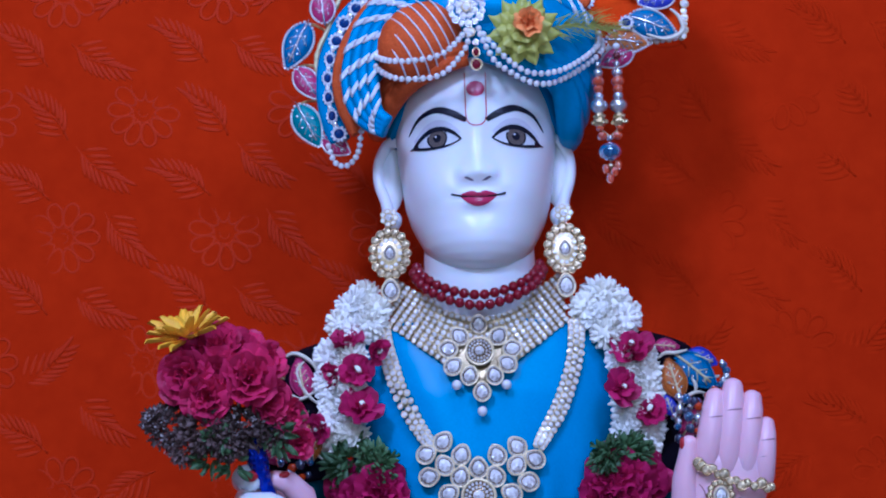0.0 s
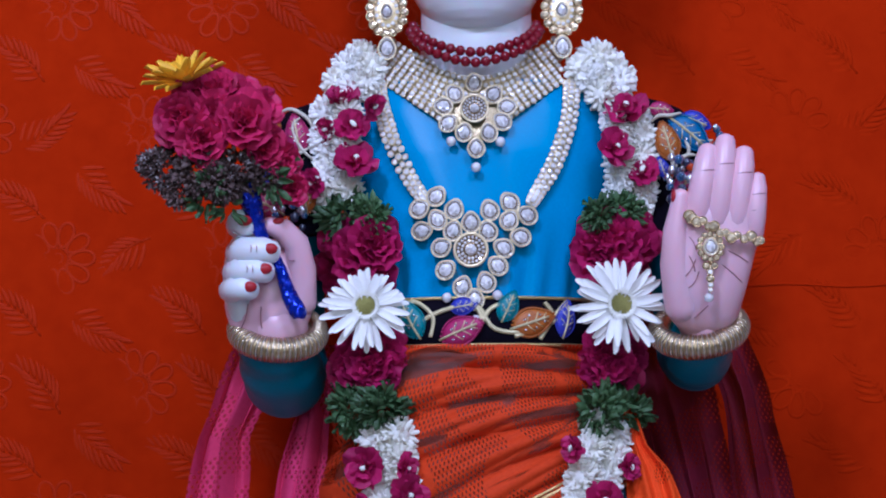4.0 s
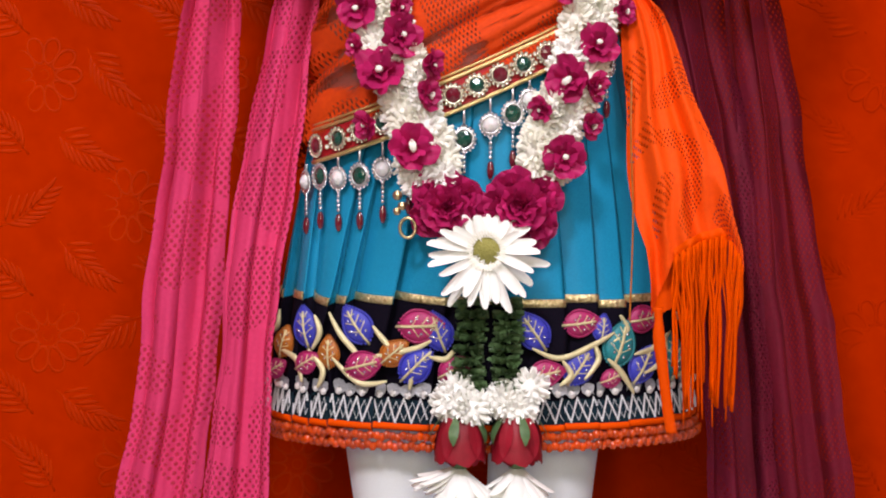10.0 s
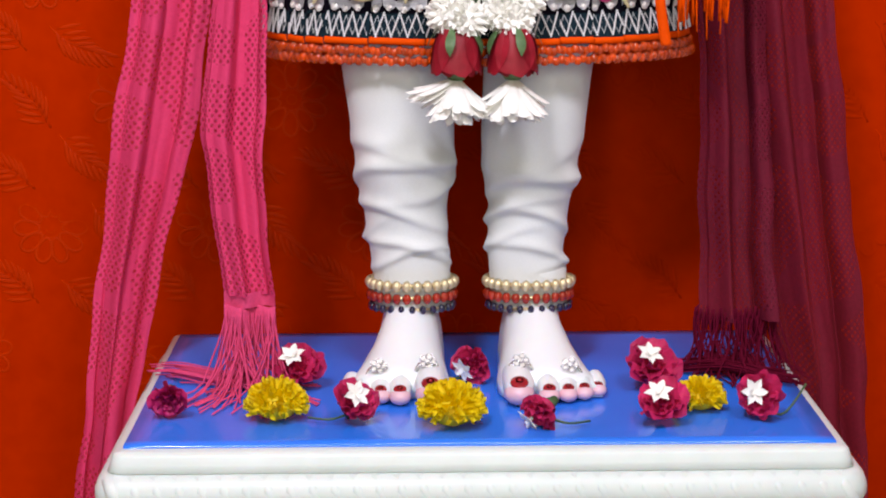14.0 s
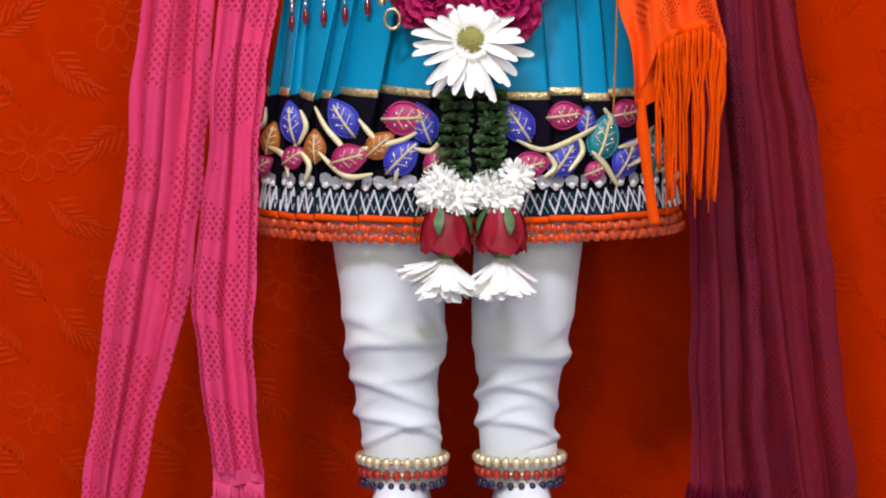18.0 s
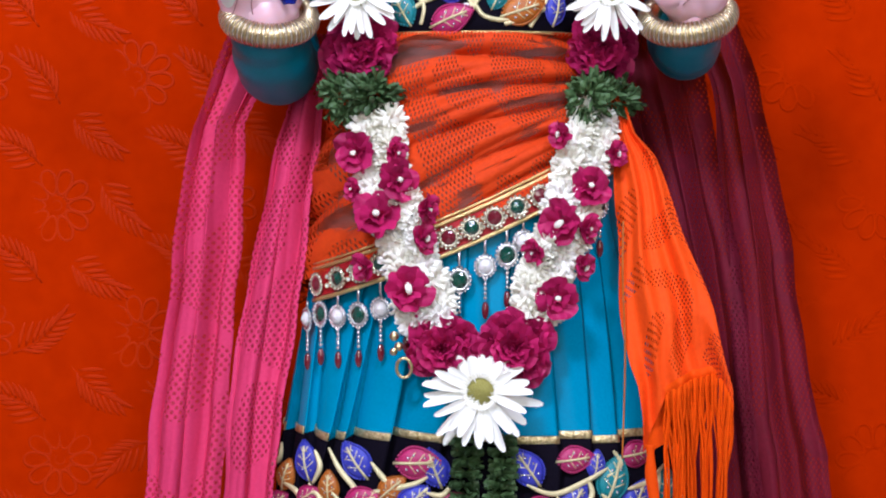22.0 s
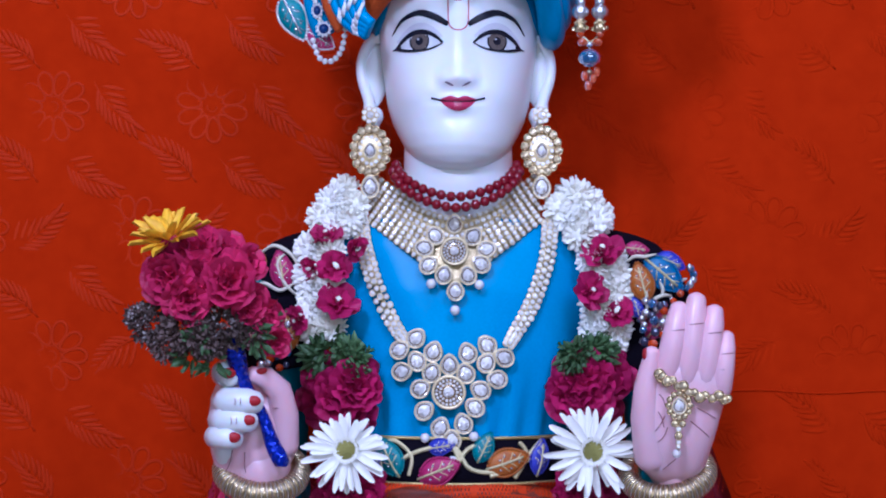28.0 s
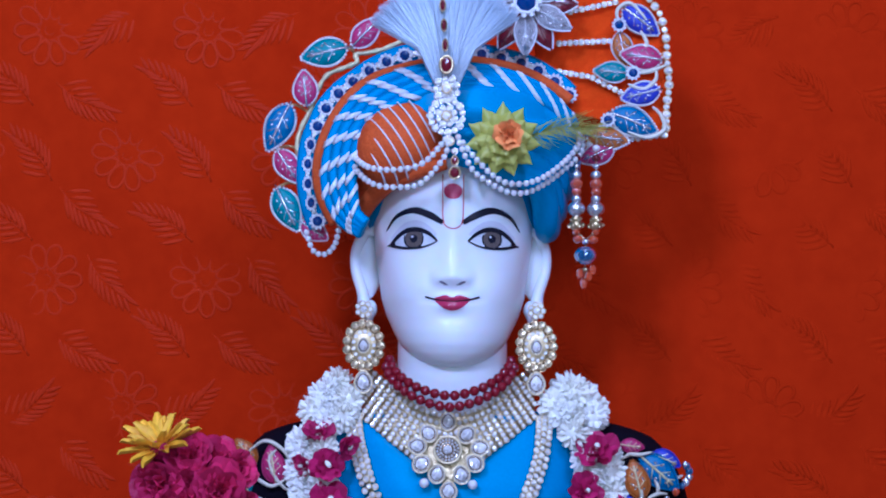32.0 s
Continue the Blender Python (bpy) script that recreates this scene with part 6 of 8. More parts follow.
for pts in (((-0.0885, -0.060, 1.1195), (-0.0741, -0.088, 1.1071), (-0.0519, -0.098, 1.1041), (-0.0297, -0.100, 1.1096), (-0.0122, -0.090, 1.1298)),
            ((-0.0885, -0.060, 1.117), (-0.0829, -0.070, 1.1048), (-0.0695, -0.085, 1.0938), (-0.0517, -0.092, 1.0908), (-0.0318, -0.094, 1.0941), (-0.0143, -0.090, 1.1142), (-0.0105, -0.090, 1.128)),
            ((-0.0030, -0.088, 1.131), (0.0102, -0.086, 1.1153), (0.0237, -0.086, 1.1019), (0.0371, -0.083, 1.0953), (0.0549, -0.077, 1.0968), (0.0727, -0.062, 1.1068), (0.0926, -0.036, 1.1271), (0.0970, -0.022, 1.145)),
            ((-0.002, -0.088, 1.1265), (0.0080, -0.086, 1.1063), (0.0192, -0.084, 1.0974), (0.0371, -0.079, 1.0886), (0.055, -0.070, 1.0901), (0.0771, -0.052, 1.1046), (0.0971, -0.030, 1.1249), (0.0985, -0.020, 1.140)),
            ((-0.0885, -0.060, 1.1185), (-0.0881, -0.055, 1.1042), (-0.0947, -0.042, 1.0857), (-0.0991, -0.030, 1.0674), (-0.1035, -0.018, 1.049), (-0.1126, -0.010, 1.0407), (-0.1227, -0.006, 1.0442), (-0.1288, -0.003, 1.0602))):
    pearl_line(pts, 0.0026, swags)

# brooch and plume
brooch = thing("turban_brooch", "gold flower brooch set with clear stones, red drop below", "brooch", (-0.009, -0.09, 1.14))
STONE = gem_mesh("stone", 0.0042, M_STONE, M_PALEGOLD)
for cx, cz, n, r in ((-0.0122, 1.1470, 9, 0.0125), (-0.0122, 1.1683, 6, 0.0085)):
    put("stone", STONE, Matrix.Translation((cx, -0.095, cz)), brooch)
    for rad, count in ((r * 0.52, n - 1), (r * 1.02, 2 * n - 3)):
        for k in range(count):
            a = 2 * math.pi * (k + 0.5) / count
            put("stone", SMALLSTONE, Matrix.Translation((cx + rad * math.cos(a), -0.092, cz + rad * math.sin(a))) @ Matrix.Scale(0.95 + 0.25 * (k % 2), 4), brooch)
put("stone", STONE, Matrix.Translation((-0.0095, -0.091, 1.1275)), brooch)
DROP = gem_mesh("drop", 0.0055, M_RUBY, M_PALEGOLD, long=1.3)
put("drop", DROP, Matrix.Translation((-0.0055, -0.084, 1.1030)) @ Matrix.Diagonal((0.95, 0.9, 0.78, 1)), brooch, "red glass drop")
put("drop", DROP, Matrix.Translation((-0.0055, -0.086, 1.1125)) @ Matrix.Scale(0.62, 4), brooch, "red glass drop")
put("drop", SMALLSTONE, Matrix.Translation((-0.0055, -0.088, 1.120)), brooch)
plume = thing("plume", "white fibre plume fanning up with a row of red stones", "plume", (-0.010, -0.085, 1.16))
rnd = random.Random(7)
bm = bmesh.new()
for k in range(1500):
    u = rnd.uniform(-1, 1)
    L = 0.094 - 0.012 * abs(u) + rnd.uniform(-0.006, 0.002)
    ang = u * 0.80 - 0.03
    y = -0.086 + rnd.uniform(-0.005, 0.006)
    tip = Vector((-0.0125 + math.sin(ang) * L, y - 0.004, 1.166 + math.cos(ang) * L))
    mid = Vector((-0.012 + math.sin(ang) * L * 0.40, y, 1.166 + L * 0.44))
    tube(bm, [(-0.0120 + 0.005 * u, y, 1.163), mid, tip], [0.0006, 0.0005, 0.0002], 3)
fibres = part("feather_fibre", bm, M_PLUME, plume)
fibres["kind"] = "stuff"
for k in range(5):
    put("drop", DROP, Matrix.Translation((-0.0126 - 0.0011 * k, -0.097, 1.1869 + 0.0155 * k)) @ Matrix.Diagonal((1.1, 1, 1.15, 1) if k == 0 else (0.50, 1, 0.80, 1)), plume, "red glass drop")

# ribbon flower with a peach rose
flower = thing("ribbon_flower", "lime green ribbon flower with a peach rose centre and wispy feather", "flower", (0.032, -0.095, 1.125))
for ring, (n, L, tilt) in enumerate(((11, 0.031, 8), (10, 0.024, 22), (8, 0.017, 38))):
    for k in range(n):
        bm = bmesh.new()
        petal(bm, Matrix.Translation((0.0325, -0.084 - 0.003 * ring, 1.1295)) @ pose(0, 0, 0, 0, 360 * (k + 0.4 * ring) / n, 0) @ pose(0, 0, 0, tilt, 0, 0), L, 0.0165, -0.28, 0.05, rows=6, blunt=0.88)
        part("ribbon_petal", bm, M_LIME, flower)
peach = rose_mesh(91, M_PEACH, 0.0130, ((6, 1.0, 30), (5, 0.78, 50), (4, 0.55, 66), (3, 0.32, 80)), ruffle=0.03)
put_rose("rose_centre", peach, Matrix.Translation((0.0365, -0.094, 1.1325)), flower, "peach ribbon rose")
bm = bmesh.new()
for k in range(120):
    u = rnd.random()
    base = Vector((0.045 + 0.060 * u, -0.078 + 0.05 * u, 1.130 + 0.010 * math.sin(2.2 * u) + 0.006 * u))
    ang = rnd.uniform(-1.0, 1.0)
    L = 0.022 * rnd.uniform(0.5, 1.0)
    tube(bm, [base, base + Vector((L * 0.6 * math.cos(ang), -0.003, L * 0.6 * math.sin(ang))), base + Vector((L * math.cos(ang) + 0.004, 0.0, L * math.sin(ang) * 0.9))], [0.0004, 0.0003, 0.0001], 3)
feather = part("feather", bm, M_LIME, flower)

# pleated fan at the side
fan = thing("turban_fan", "pleated orange silk fan edged with crystals and padded leaves", "fan", (0.10, 0.03, 1.14))


def fan_at(u, v, lift=0.0):
    """A place on the fan: u from its upper to its lower edge, v from the hinge outwards."""
    deg = 92 - 106 * u
    ang = radians(deg)
    R = float(np.interp(deg, (-14, 0, 20, 38, 60, 92), (0.108, 0.107, 0.115, 0.130, 0.134, 0.126))) * v
    return Vector((0.062 + R * math.cos(ang), 0.006 + 0.22 * R * math.sin(ang) - 0.006 * abs(((u * 5) % 1) - 0.5) * 2 * v - lift, 1.168 + R * math.sin(ang)))


bm = bmesh.new()
loft(bm, [[fan_at(j / 60, 0.12 + 0.88 * i / 11) for j in range(61)] for i in range(12)], closed=False)
bmesh.ops.solidify(bm, geom=bm.faces[:], thickness=0.0015)
part("silk", bm, M_FANSILK, fan)
for (x0, z0), (x1, z1), n in (((0.0803, 1.2195), (0.1274, 1.2222), 11), ((0.0805, 1.1950), (0.1040, 1.1913), 6), ((0.1085, 1.1900), (0.1360, 1.1750), 7), ((0.090, 1.2473), (0.128, 1.2560), 9), ((0.105, 1.1340), (0.166, 1.1420), 13)):
    for i in range(n):
        w = i / (n - 1)
        x, z = x0 + (x1 - x0) * w, z0 + (z1 - z0) * w
        put("stone", SMALLSTONE if i % 2 else STONE, Matrix.Translation((x, -0.004 + 0.22 * max(0.0, z - 1.168), z)) @ Matrix.Scale(0.85 if i % 2 else 0.72, 4), fan)
for i in range(34):
    p = fan_at(i / 33, 1.005, 0.004)
    put("stone", STONE, Matrix.Translation((p.x, min(p.y, 0.002 + 0.22 * max(0.0, p.z - 1.168)), p.z)) @ Matrix.Scale(0.95 - 0.25 * (i % 2), 4), fan)
for key, x, z, ang, size in (("p", 0.1339, 1.2505, 127, 0.038), ("o", 0.1302, 1.2290, 168, 0.030), ("m", 0.1660, 1.2050, -82, 0.036), ("t", 0.1380, 1.1935, -86, 0.030), ("p", 0.1640, 1.1800, -104, 0.034), ("b", 0.1226, 1.1600, 112, 0.042),
                             ("o", 0.1030, 1.1410, 98, 0.036), ("m", 0.1260, 1.1320, -114, 0.032)):
    put_leaf(SLEAVES, key, (x, -0.008 + 0.22 * max(0.0, z - 1.168), z), size, ang, fan, wide=0.85)
for pts in (((0.1367, 1.1439), (0.1531, 1.1393), (0.1668, 1.1460), (0.1640, 1.1580), (0.1570, 1.1650)), ((0.1400, 1.1933), (0.1553, 1.1950), (0.1692, 1.2006)), ((0.1370, 1.1840), (0.1500, 1.1800), (0.1600, 1.1880), (0.1600, 1.1980)),
            ((0.1302, 1.2347), (0.1290, 1.2480), (0.1400, 1.2540), (0.1530, 1.2400)), ((0.1480, 1.2300), (0.1530, 1.2180), (0.1440, 1.2060))):
    bm = bmesh.new()
    tube(bm, curve([(x, -0.011 + 0.22 * max(0.0, z - 1.168), z) for x, z in pts], 20), [0.0007 + 0.0012 * math.sin(math.pi * (k + 1) / 21) for k in range(20)], 7)
    part("vine", bm, M_PALEVINE, fan)
for x, z in ((0.1302, 1.2347), (0.1412, 1.1933), (0.1203, 1.1535)):
    put("rosette", ROSETTE, Matrix.Translation((x, -0.013 + 0.22 * max(0.0, z - 1.168), z)) @ Matrix.Scale(0.9, 4), fan)
# star of silver and garnet petals
star = thing("star_brooch", "silver star brooch with garnet petals beside the plume", "brooch", (0.051, -0.01, 1.24))
M_PAVE = material("silver_pave", (0.92, 0.90, 0.92), (0.30, 0.28, 0.33), rough=0.2, metal=0.5, scale=1100, coarse=500, bump=0.6)
SILVERLEAF = leaf_mesh("star_petal", M_PAVE, M_ZIG, M_SILVER)
GARNETLEAF = leaf_mesh("star_petal", M_RUBY, M_ZIG, M_RUBY, sequins=False)
for k in range(12):
    m = Matrix.Translation((0.0513, -0.020 - 0.004 * (1 - k % 2), 1.248)) @ pose(0, 0, 0, 0, 30 * k, 0) @ Matrix.Translation((0, 0, 0.008)) @ Matrix.Diagonal((0.027, 0.026, 0.036, 1))
    put("star_petal", GARNETLEAF if k % 2 else SILVERLEAF, m, star)
put("stone", ROSETTE, Matrix.Translation((0.0513, -0.032, 1.248)) @ Matrix.Scale(1.9, 4), star, "blue glass centre ringed with beads")

# bead tassels
tassel = thing("bead_tassel", "hanging bead tassels of steel, orange and blue glass beads", "tassel", (0.104, -0.034, 1.13))
rows_ = ((1.128, 0.0030, M_PEARL), (1.120, 0.0034, M_RUBY), (1.1130, 0.0026, M_SILVER), (1.1060, 0.0042, M_SILVER), (1.0985, 0.0050, M_AMBERGLASS), (1.0925, 0.0040, M_AMBERGLASS), (1.0865, 0.0040, M_SILVER), (1.0785, 0.0068, M_SILVER), (1.0705, 0.0036, M_PALEGOLD),
         (1.0655, 0.0050, M_PALEGOLD), (1.0600, 0.0030, M_AMBERGLASS))
for x in (0.0933, 0.1092):
    bm = bmesh.new()
    tube(bm, [(x, -0.034, 1.145), (x, -0.034, 1.058)], 0.0006, 5)
    cord = part("cord", bm, M_PALEGOLD, tassel)
    for z, r, m in rows_:
        bm = bmesh.new()
        ball(bm, (x, -0.034, z), (r * 1.1, r * 1.1, r * 0.92), 12, 8)
        part("bead", bm, m, cord)
        if m is M_PALEGOLD:
            for k in range(6):
                bm = bmesh.new()
                ball(bm, (x + r * 1.1 * math.cos(k * 1.05), -0.034 + r * 1.1 * math.sin(k * 1.05), z - 0.001 * (k % 2)), r * 0.38, 6, 4)
                part("bead", bm, m, cord)
bm = bmesh.new()
tube(bm, [(0.0933, -0.034, 1.060), (0.1012, -0.034, 1.053), (0.1092, -0.034, 1.060)], 0.0008, 5)
tube(bm, [(0.1008, -0.034, 1.054), (0.1008, -0.034, 1.02)], 0.0006, 5)
part("loop", bm, M_PALEGOLD, tassel)
for x, z, r, m in ((0.0950, 1.0535, 0.0044, M_AMBERGLASS), (0.1072, 1.0535, 0.0044, M_AMBERGLASS), (0.1010, 1.0515, 0.0030, M_SILVER), (0.1008, 1.0405, 0.0095, M_BLUEBEAD), (0.1008, 1.0290, 0.0028, M_PALEGOLD)):
    bm = bmesh.new()
    ball(bm, (x, -0.034, z), (r, r, r * 0.80), 14, 9)
    part("bead", bm, m, tassel)
for k, (dx, dz) in enumerate(((-0.004, 1.026), (0.003, 1.024), (0.006, 1.029), (-0.001, 1.018))):
    bm = bmesh.new()
    ball(bm, (0.1008 + dx, -0.036, dz), (0.0030, 0.0025, 0.0046), 6, 5)
    part("chip", bm, M_AMBERGLASS, tassel)

# ---- jewellery ----
def chest(x, z, out=0.0):
    """The front of chest, collar and neck base."""
    p = front(x, min(z, 0.893), out)
    return Vector((x, p.y + max(0.0, z - 0.893) * 0.42, z))


def on_chest(x, z, out=0.006, roll=0.0):
    return Matrix.Translation(chest(x, z, out)) @ pose(0, 0, 0, 0, 0, 0.8 * turn_at(x, min(z, 0.89))) @ pose(0, 0, 0, 0, roll, 0)


PEARSTONE = pave_mesh("stone", 0.0083, 1.14, 1, 0.28)
ROUNDSTONE = pave_mesh("stone", 0.0138, 1.0, 2)
TINY = gem_mesh("stone", 0.0026, M_STONE, M_PALEGOLD)
CHAIN_STONE = gem_mesh("stone", 0.0027, M_STONE, M_RIM)
bm = bmesh.new()
ball(bm, (0, 0, 0), 0.0040, 10, 8)
PEARLDROP = mesh_of(bm, M_PEARL, "pearl")

# two rows of red beads close to the neck
beads = thing("bead_necklace", "two rows of dark red coral beads round the neck", "necklace", (CX, -0.03, 0.93))
bm = bmesh.new()
ball(bm, (0, 0, 0), 0.0042, 10, 8)
REDBEAD = mesh_of(bm, M_REDBEAD, "bead")
for row, (z0, rise, n, w) in enumerate(((0.9262, 0.0280, 18, 0.0500), (0.9172, 0.0315, 19, 0.0525))):
    bm = bmesh.new()
    pts = []
    for k in range(n):
        u = -1 + 2 * k / (n - 1)
        x = CX - 0.0015 + w * math.sin(u * 1.35) / math.sin(1.35)
        pts.append(Vector((x, -0.004 - 0.038 * math.cos(u * 1.35) - 0.004 * row, z0 + rise * abs(u) ** 1.6)))
    tube(bm, pts, 0.0008, 5)
    cord = part("cord", bm, M_REDBAND, beads)
    for p in pts:
        put("bead", REDBEAD, Matrix.Translation(p), cord)

# wide stone collar in V form
collar = thing("stone_collar", "wide V-shaped gold collar of clear stones with pear pendants", "necklace", (CX, -0.03, 0.88))
COLLAR_X = -0.0095


def collar_z(u, v):
    """Height on the collar: u across, v from its upper to its lower edge."""
    return (0.9200 + 0.033 * u * u) * (1 - v) + (0.852 + 0.0540 * abs(u)) * v


bm = bmesh.new()
rows_ = []
for v in np.linspace(0, 1, 8):
    rows_.append([chest(COLLAR_X + 0.071 * u, collar_z(u, v), 0.0035) for u in np.linspace(-1, 1, 31)])
loft(bm, rows_, closed=False)
bmesh.ops.solidify(bm, geom=bm.faces[:], thickness=-0.001)
net = part("gold_net", bm, M_PALEGOLD, collar)
count = 0
for i in range(9):
    v = (i + 0.5) / 9
    for j in range(31):
        u = -1 + 2 * (j + 0.5 * (i % 2)) / 30
        if abs(u) > 1 or count > 300:
            continue
        x, z = COLLAR_X + 0.071 * u, collar_z(u, v)
        if abs(x - COLLAR_X) < 0.019 and z < 0.893:
            continue
        put("stone", TINY, on_chest(x, z, 0.005, 37 * j) @ Matrix.Scale(1.0 + 0.16 * ((i * 5 + j * 3) % 4) / 3, 4), net)
        count += 1
for x, z, k, roll in ((-0.0095, 0.905, 0.80, 0), (-0.0253, 0.8954, 0.84, -40), (0.006, 0.8947, 0.84, 40), (-0.0345, 0.8851, 0.84, -80), (0.0169, 0.8841, 0.84, 80), (-0.0303, 0.8711, 0.84, 50), (0.0122, 0.872, 0.84, -50),
                      (-0.0179, 0.8631, 0.82, 15), (0.0017, 0.8628, 0.82, -15), (-0.0084, 0.8499, 0.82, 0)):
    put("pear_stone", PEARSTONE, on_chest(x, z, 0.009, roll) @ Matrix.Scale(k * 1.08, 4), collar)
put("centre_stone", ROUNDSTONE, on_chest(-0.0095, 0.8824, 0.011) @ Matrix.Scale(0.84, 4), collar)
for x, z in ((-0.0283, 0.8557), (0.0109, 0.8549), (-0.0087, 0.8342)):
    put("pearl", PEARLDROP, on_chest(x, z, 0.009), collar)

# long necklace
long_chain = thing("long_necklace", "long gold necklace of clear stones with a pear-stone breastpiece", "necklace", (CX, -0.04, 0.73))
for s in (-1, 1):
    pts = curve([(-0.0870, 0, 0.910), (-0.0866, 0, 0.900), (-0.0843, 0, 0.887), (-0.0805, 0, 0.874), (-0.0750, 0, 0.856), (-0.0646, 0, 0.8333), (-0.0556, 0, 0.8175), (-0.050, 0, 0.810)] if s < 0 else
                [(0.0700, 0, 0.909), (0.0692, 0, 0.898), (0.0665, 0, 0.8756), (0.0596, 0, 0.8533), (0.0511, 0, 0.8333), (0.0405, 0, 0.8157), (0.036, 0, 0.808)], 26)
    bm = bmesh.new()
    tube(bm, [chest(p.x, p.z, 0.002) for p in pts], 0.0022, 8, flat=0.5)
    chain = part("chain", bm, M_PALEGOLD, long_chain)
    for k, p in enumerate(pts):
        t = (pts[min(k + 1, 25)] - pts[max(k - 1, 0)]).normalized()
        close = float(np.interp(k, (0, 17, 25), (1.0, 1.0, 0.5)))
        for d in (-0.0046 * close, 0.0, 0.0046 * close):
            put("stone", TINY if (k + (d != 0)) % 2 else CHAIN_STONE, on_chest(p.x - t.z * d + t.x * (0.0022 if d else 0), p.z + t.x * d + t.z * (0.0022 if d else 0), 0.006 if d else 0.0072) @ pose(0, 0, 0, 0, 45 * (k % 2), 0) @ Matrix.Scale(1.12, 4), chain)
for x, z, roll in ((-0.0402, 0.8114, 40), (-0.0536, 0.8019, 60), (-0.0396, 0.7928, -30), (-0.0262, 0.8005, 20), (-0.0517, 0.7841, 80), (-0.0274, 0.7836, 20), (-0.0132, 0.790, 0), (0.0173, 0.8059, -40),
                   (0.0312, 0.7958, -60), (0.0016, 0.7995, -20), (0.0169, 0.7917, 30), (0.0, 0.7831, -20), (0.0255, 0.7782, -80), (-0.0365, 0.7705, 60), (0.012, 0.7696, -60), (-0.0333, 0.7528, 50),
                   (0.0073, 0.7556, -50), (-0.0203, 0.7393, 20), (-0.0018, 0.7425, -20), (-0.0109, 0.7291, 0)):
    put("pear_stone", PEARSTONE, on_chest(x, z, 0.008, roll) @ Matrix.Scale(0.95, 4), long_chain)
put("centre_stone", ROUNDSTONE, on_chest(-0.0136, 0.7679, 0.011) @ Matrix.Scale(1.0, 4), long_chain)
for x, z in ((-0.0328, 0.7308), (0.0068, 0.7322), (-0.0103, 0.7128)):
    put("pearl", PEARLDROP, on_chest(x, z, 0.009), long_chain)

# earrings
M_CHAMP = material("champagne_stone", (0.94, 0.80, 0.54), (0.74, 0.58, 0.34), rough=0.1, metal=0.7, scale=420, bump=0, vary=0.15)
cut_facets(M_CHAMP, 380, 0.8)
CHAMP = gem_mesh("stone", 0.0044, M_CHAMP, M_SETTING)
rnd = random.Random(3)
for s, ex in ((-1, -0.0795), (1, 0.0625)):
    er = thing("earring", "gold earring with clear stone rosette and pear drop", "earring", (ex, -0.012, 0.93), group="earrings")
    ey = -0.014
    for k in range(7):
        a = 2 * math.pi * k / 7
        put("stone", TINY, Matrix.Translation((ex + 0.0052 * math.cos(a), ey, 0.9955 + 0.0052 * math.sin(a))), er)
    put("stone", STONE, Matrix.Translation((ex, ey - 0.001, 0.9955)), er)
    bm = bmesh.new()
    ball(bm, (ex, ey + 0.002, 0.966), (0.0125, 0.003, 0.0165), 20, 8)
    plate = part("plate", bm, M_PALEGOLD, er)
    put("centre_stone", PEARSTONE, Matrix.Translation((ex, ey - 0.002, 0.966)) @ Matrix.Diagonal((0.66, 1, 0.74, 1)), plate)
    for ring, (n, rx, rz) in enumerate(((13, 0.0085, 0.0112), (15, 0.0138, 0.0178))):
        for k in range(n):
            a = 2 * math.pi * k / n
            put("stone", TINY if not ring else CHAMP, Matrix.Translation((ex + rx * math.cos(a), ey, 0.966 + rz * math.sin(a))) @ Matrix.Scale(0.95 if ring else 0.85, 4), plate)
    put("pear_stone", PEARSTONE, Matrix.Translation((ex, ey, 0.936)) @ Matrix.Diagonal((0.95, 1, 1.05, 1)), er)
    bm = bmesh.new()
    tube(bm, [(ex, ey + 0.001, 0.992), (ex, ey + 0.001, 0.935)], 0.001, 6)
    part("link", bm, M_PALEGOLD, er)

# bangles
M_ROSETTE = material("pale_rosette_metal", (0.80, 0.72, 0.58), (0.5, 0.42, 0.3), rough=0.25, metal=0.8, scale=700, bump=0.3)
for s, c, tilt, roll in ((-1, (-0.1640, -0.056, 0.7045), 32, -6), (1, (0.1622, -0.056, 0.7040), 32, 9)):
    bg = thing("bangle", "thick gold bangle set with rows of tiny stones", "bangle", c, group="bangles")
    m = Matrix.Translation(c) @ pose(0, 0, 0, tilt, -roll, 0)
    bm = bmesh.new()
    tube(bm, [m @ Vector((0.0300 * math.cos(a), 0.0290 * math.sin(a), 0)) for a in np.linspace(0, 2 * math.pi, 60, endpoint=False)], 0.0088, 14, closed=True)
    ring = part("ring", bm, M_SETTING, bg)
    bm = bmesh.new()
    for k in range(110):
        a = 2 * math.pi * k / 110
        rad = Vector((math.cos(a), math.sin(a), 0))
        tube(bm, [m @ (Vector((0.0300 * math.cos(a), 0.0290 * math.sin(a), 0)) + rad * (0.0093 * math.cos(t)) + Vector((0, 0, 0.0093 * math.sin(t)))) for t in np.linspace(-1.7, 1.9, 9)], 0.00075, 5, k % 2)
    ridges = part("ridge_band", bm, [M_PALEGOLD, M_ROSETTE], ring)
    ridges["kind"] = "stuff"

# palm ornament
palm = thing("palm_ornament", "gold and pearl ornament strung across the raised palm", "ornament", (0.170, -0.115, 0.755))
pts = curve([(0.1500, -0.110, 0.7845), (0.1522, -0.112, 0.7829), (0.1598, -0.1135, 0.7799), (0.1680, -0.1145, 0.7755), (0.1765, -0.1145, 0.7705), (0.1848, -0.1140, 0.7685), (0.1958, -0.1115, 0.7681), (0.2035, -0.106, 0.7655)], 15)
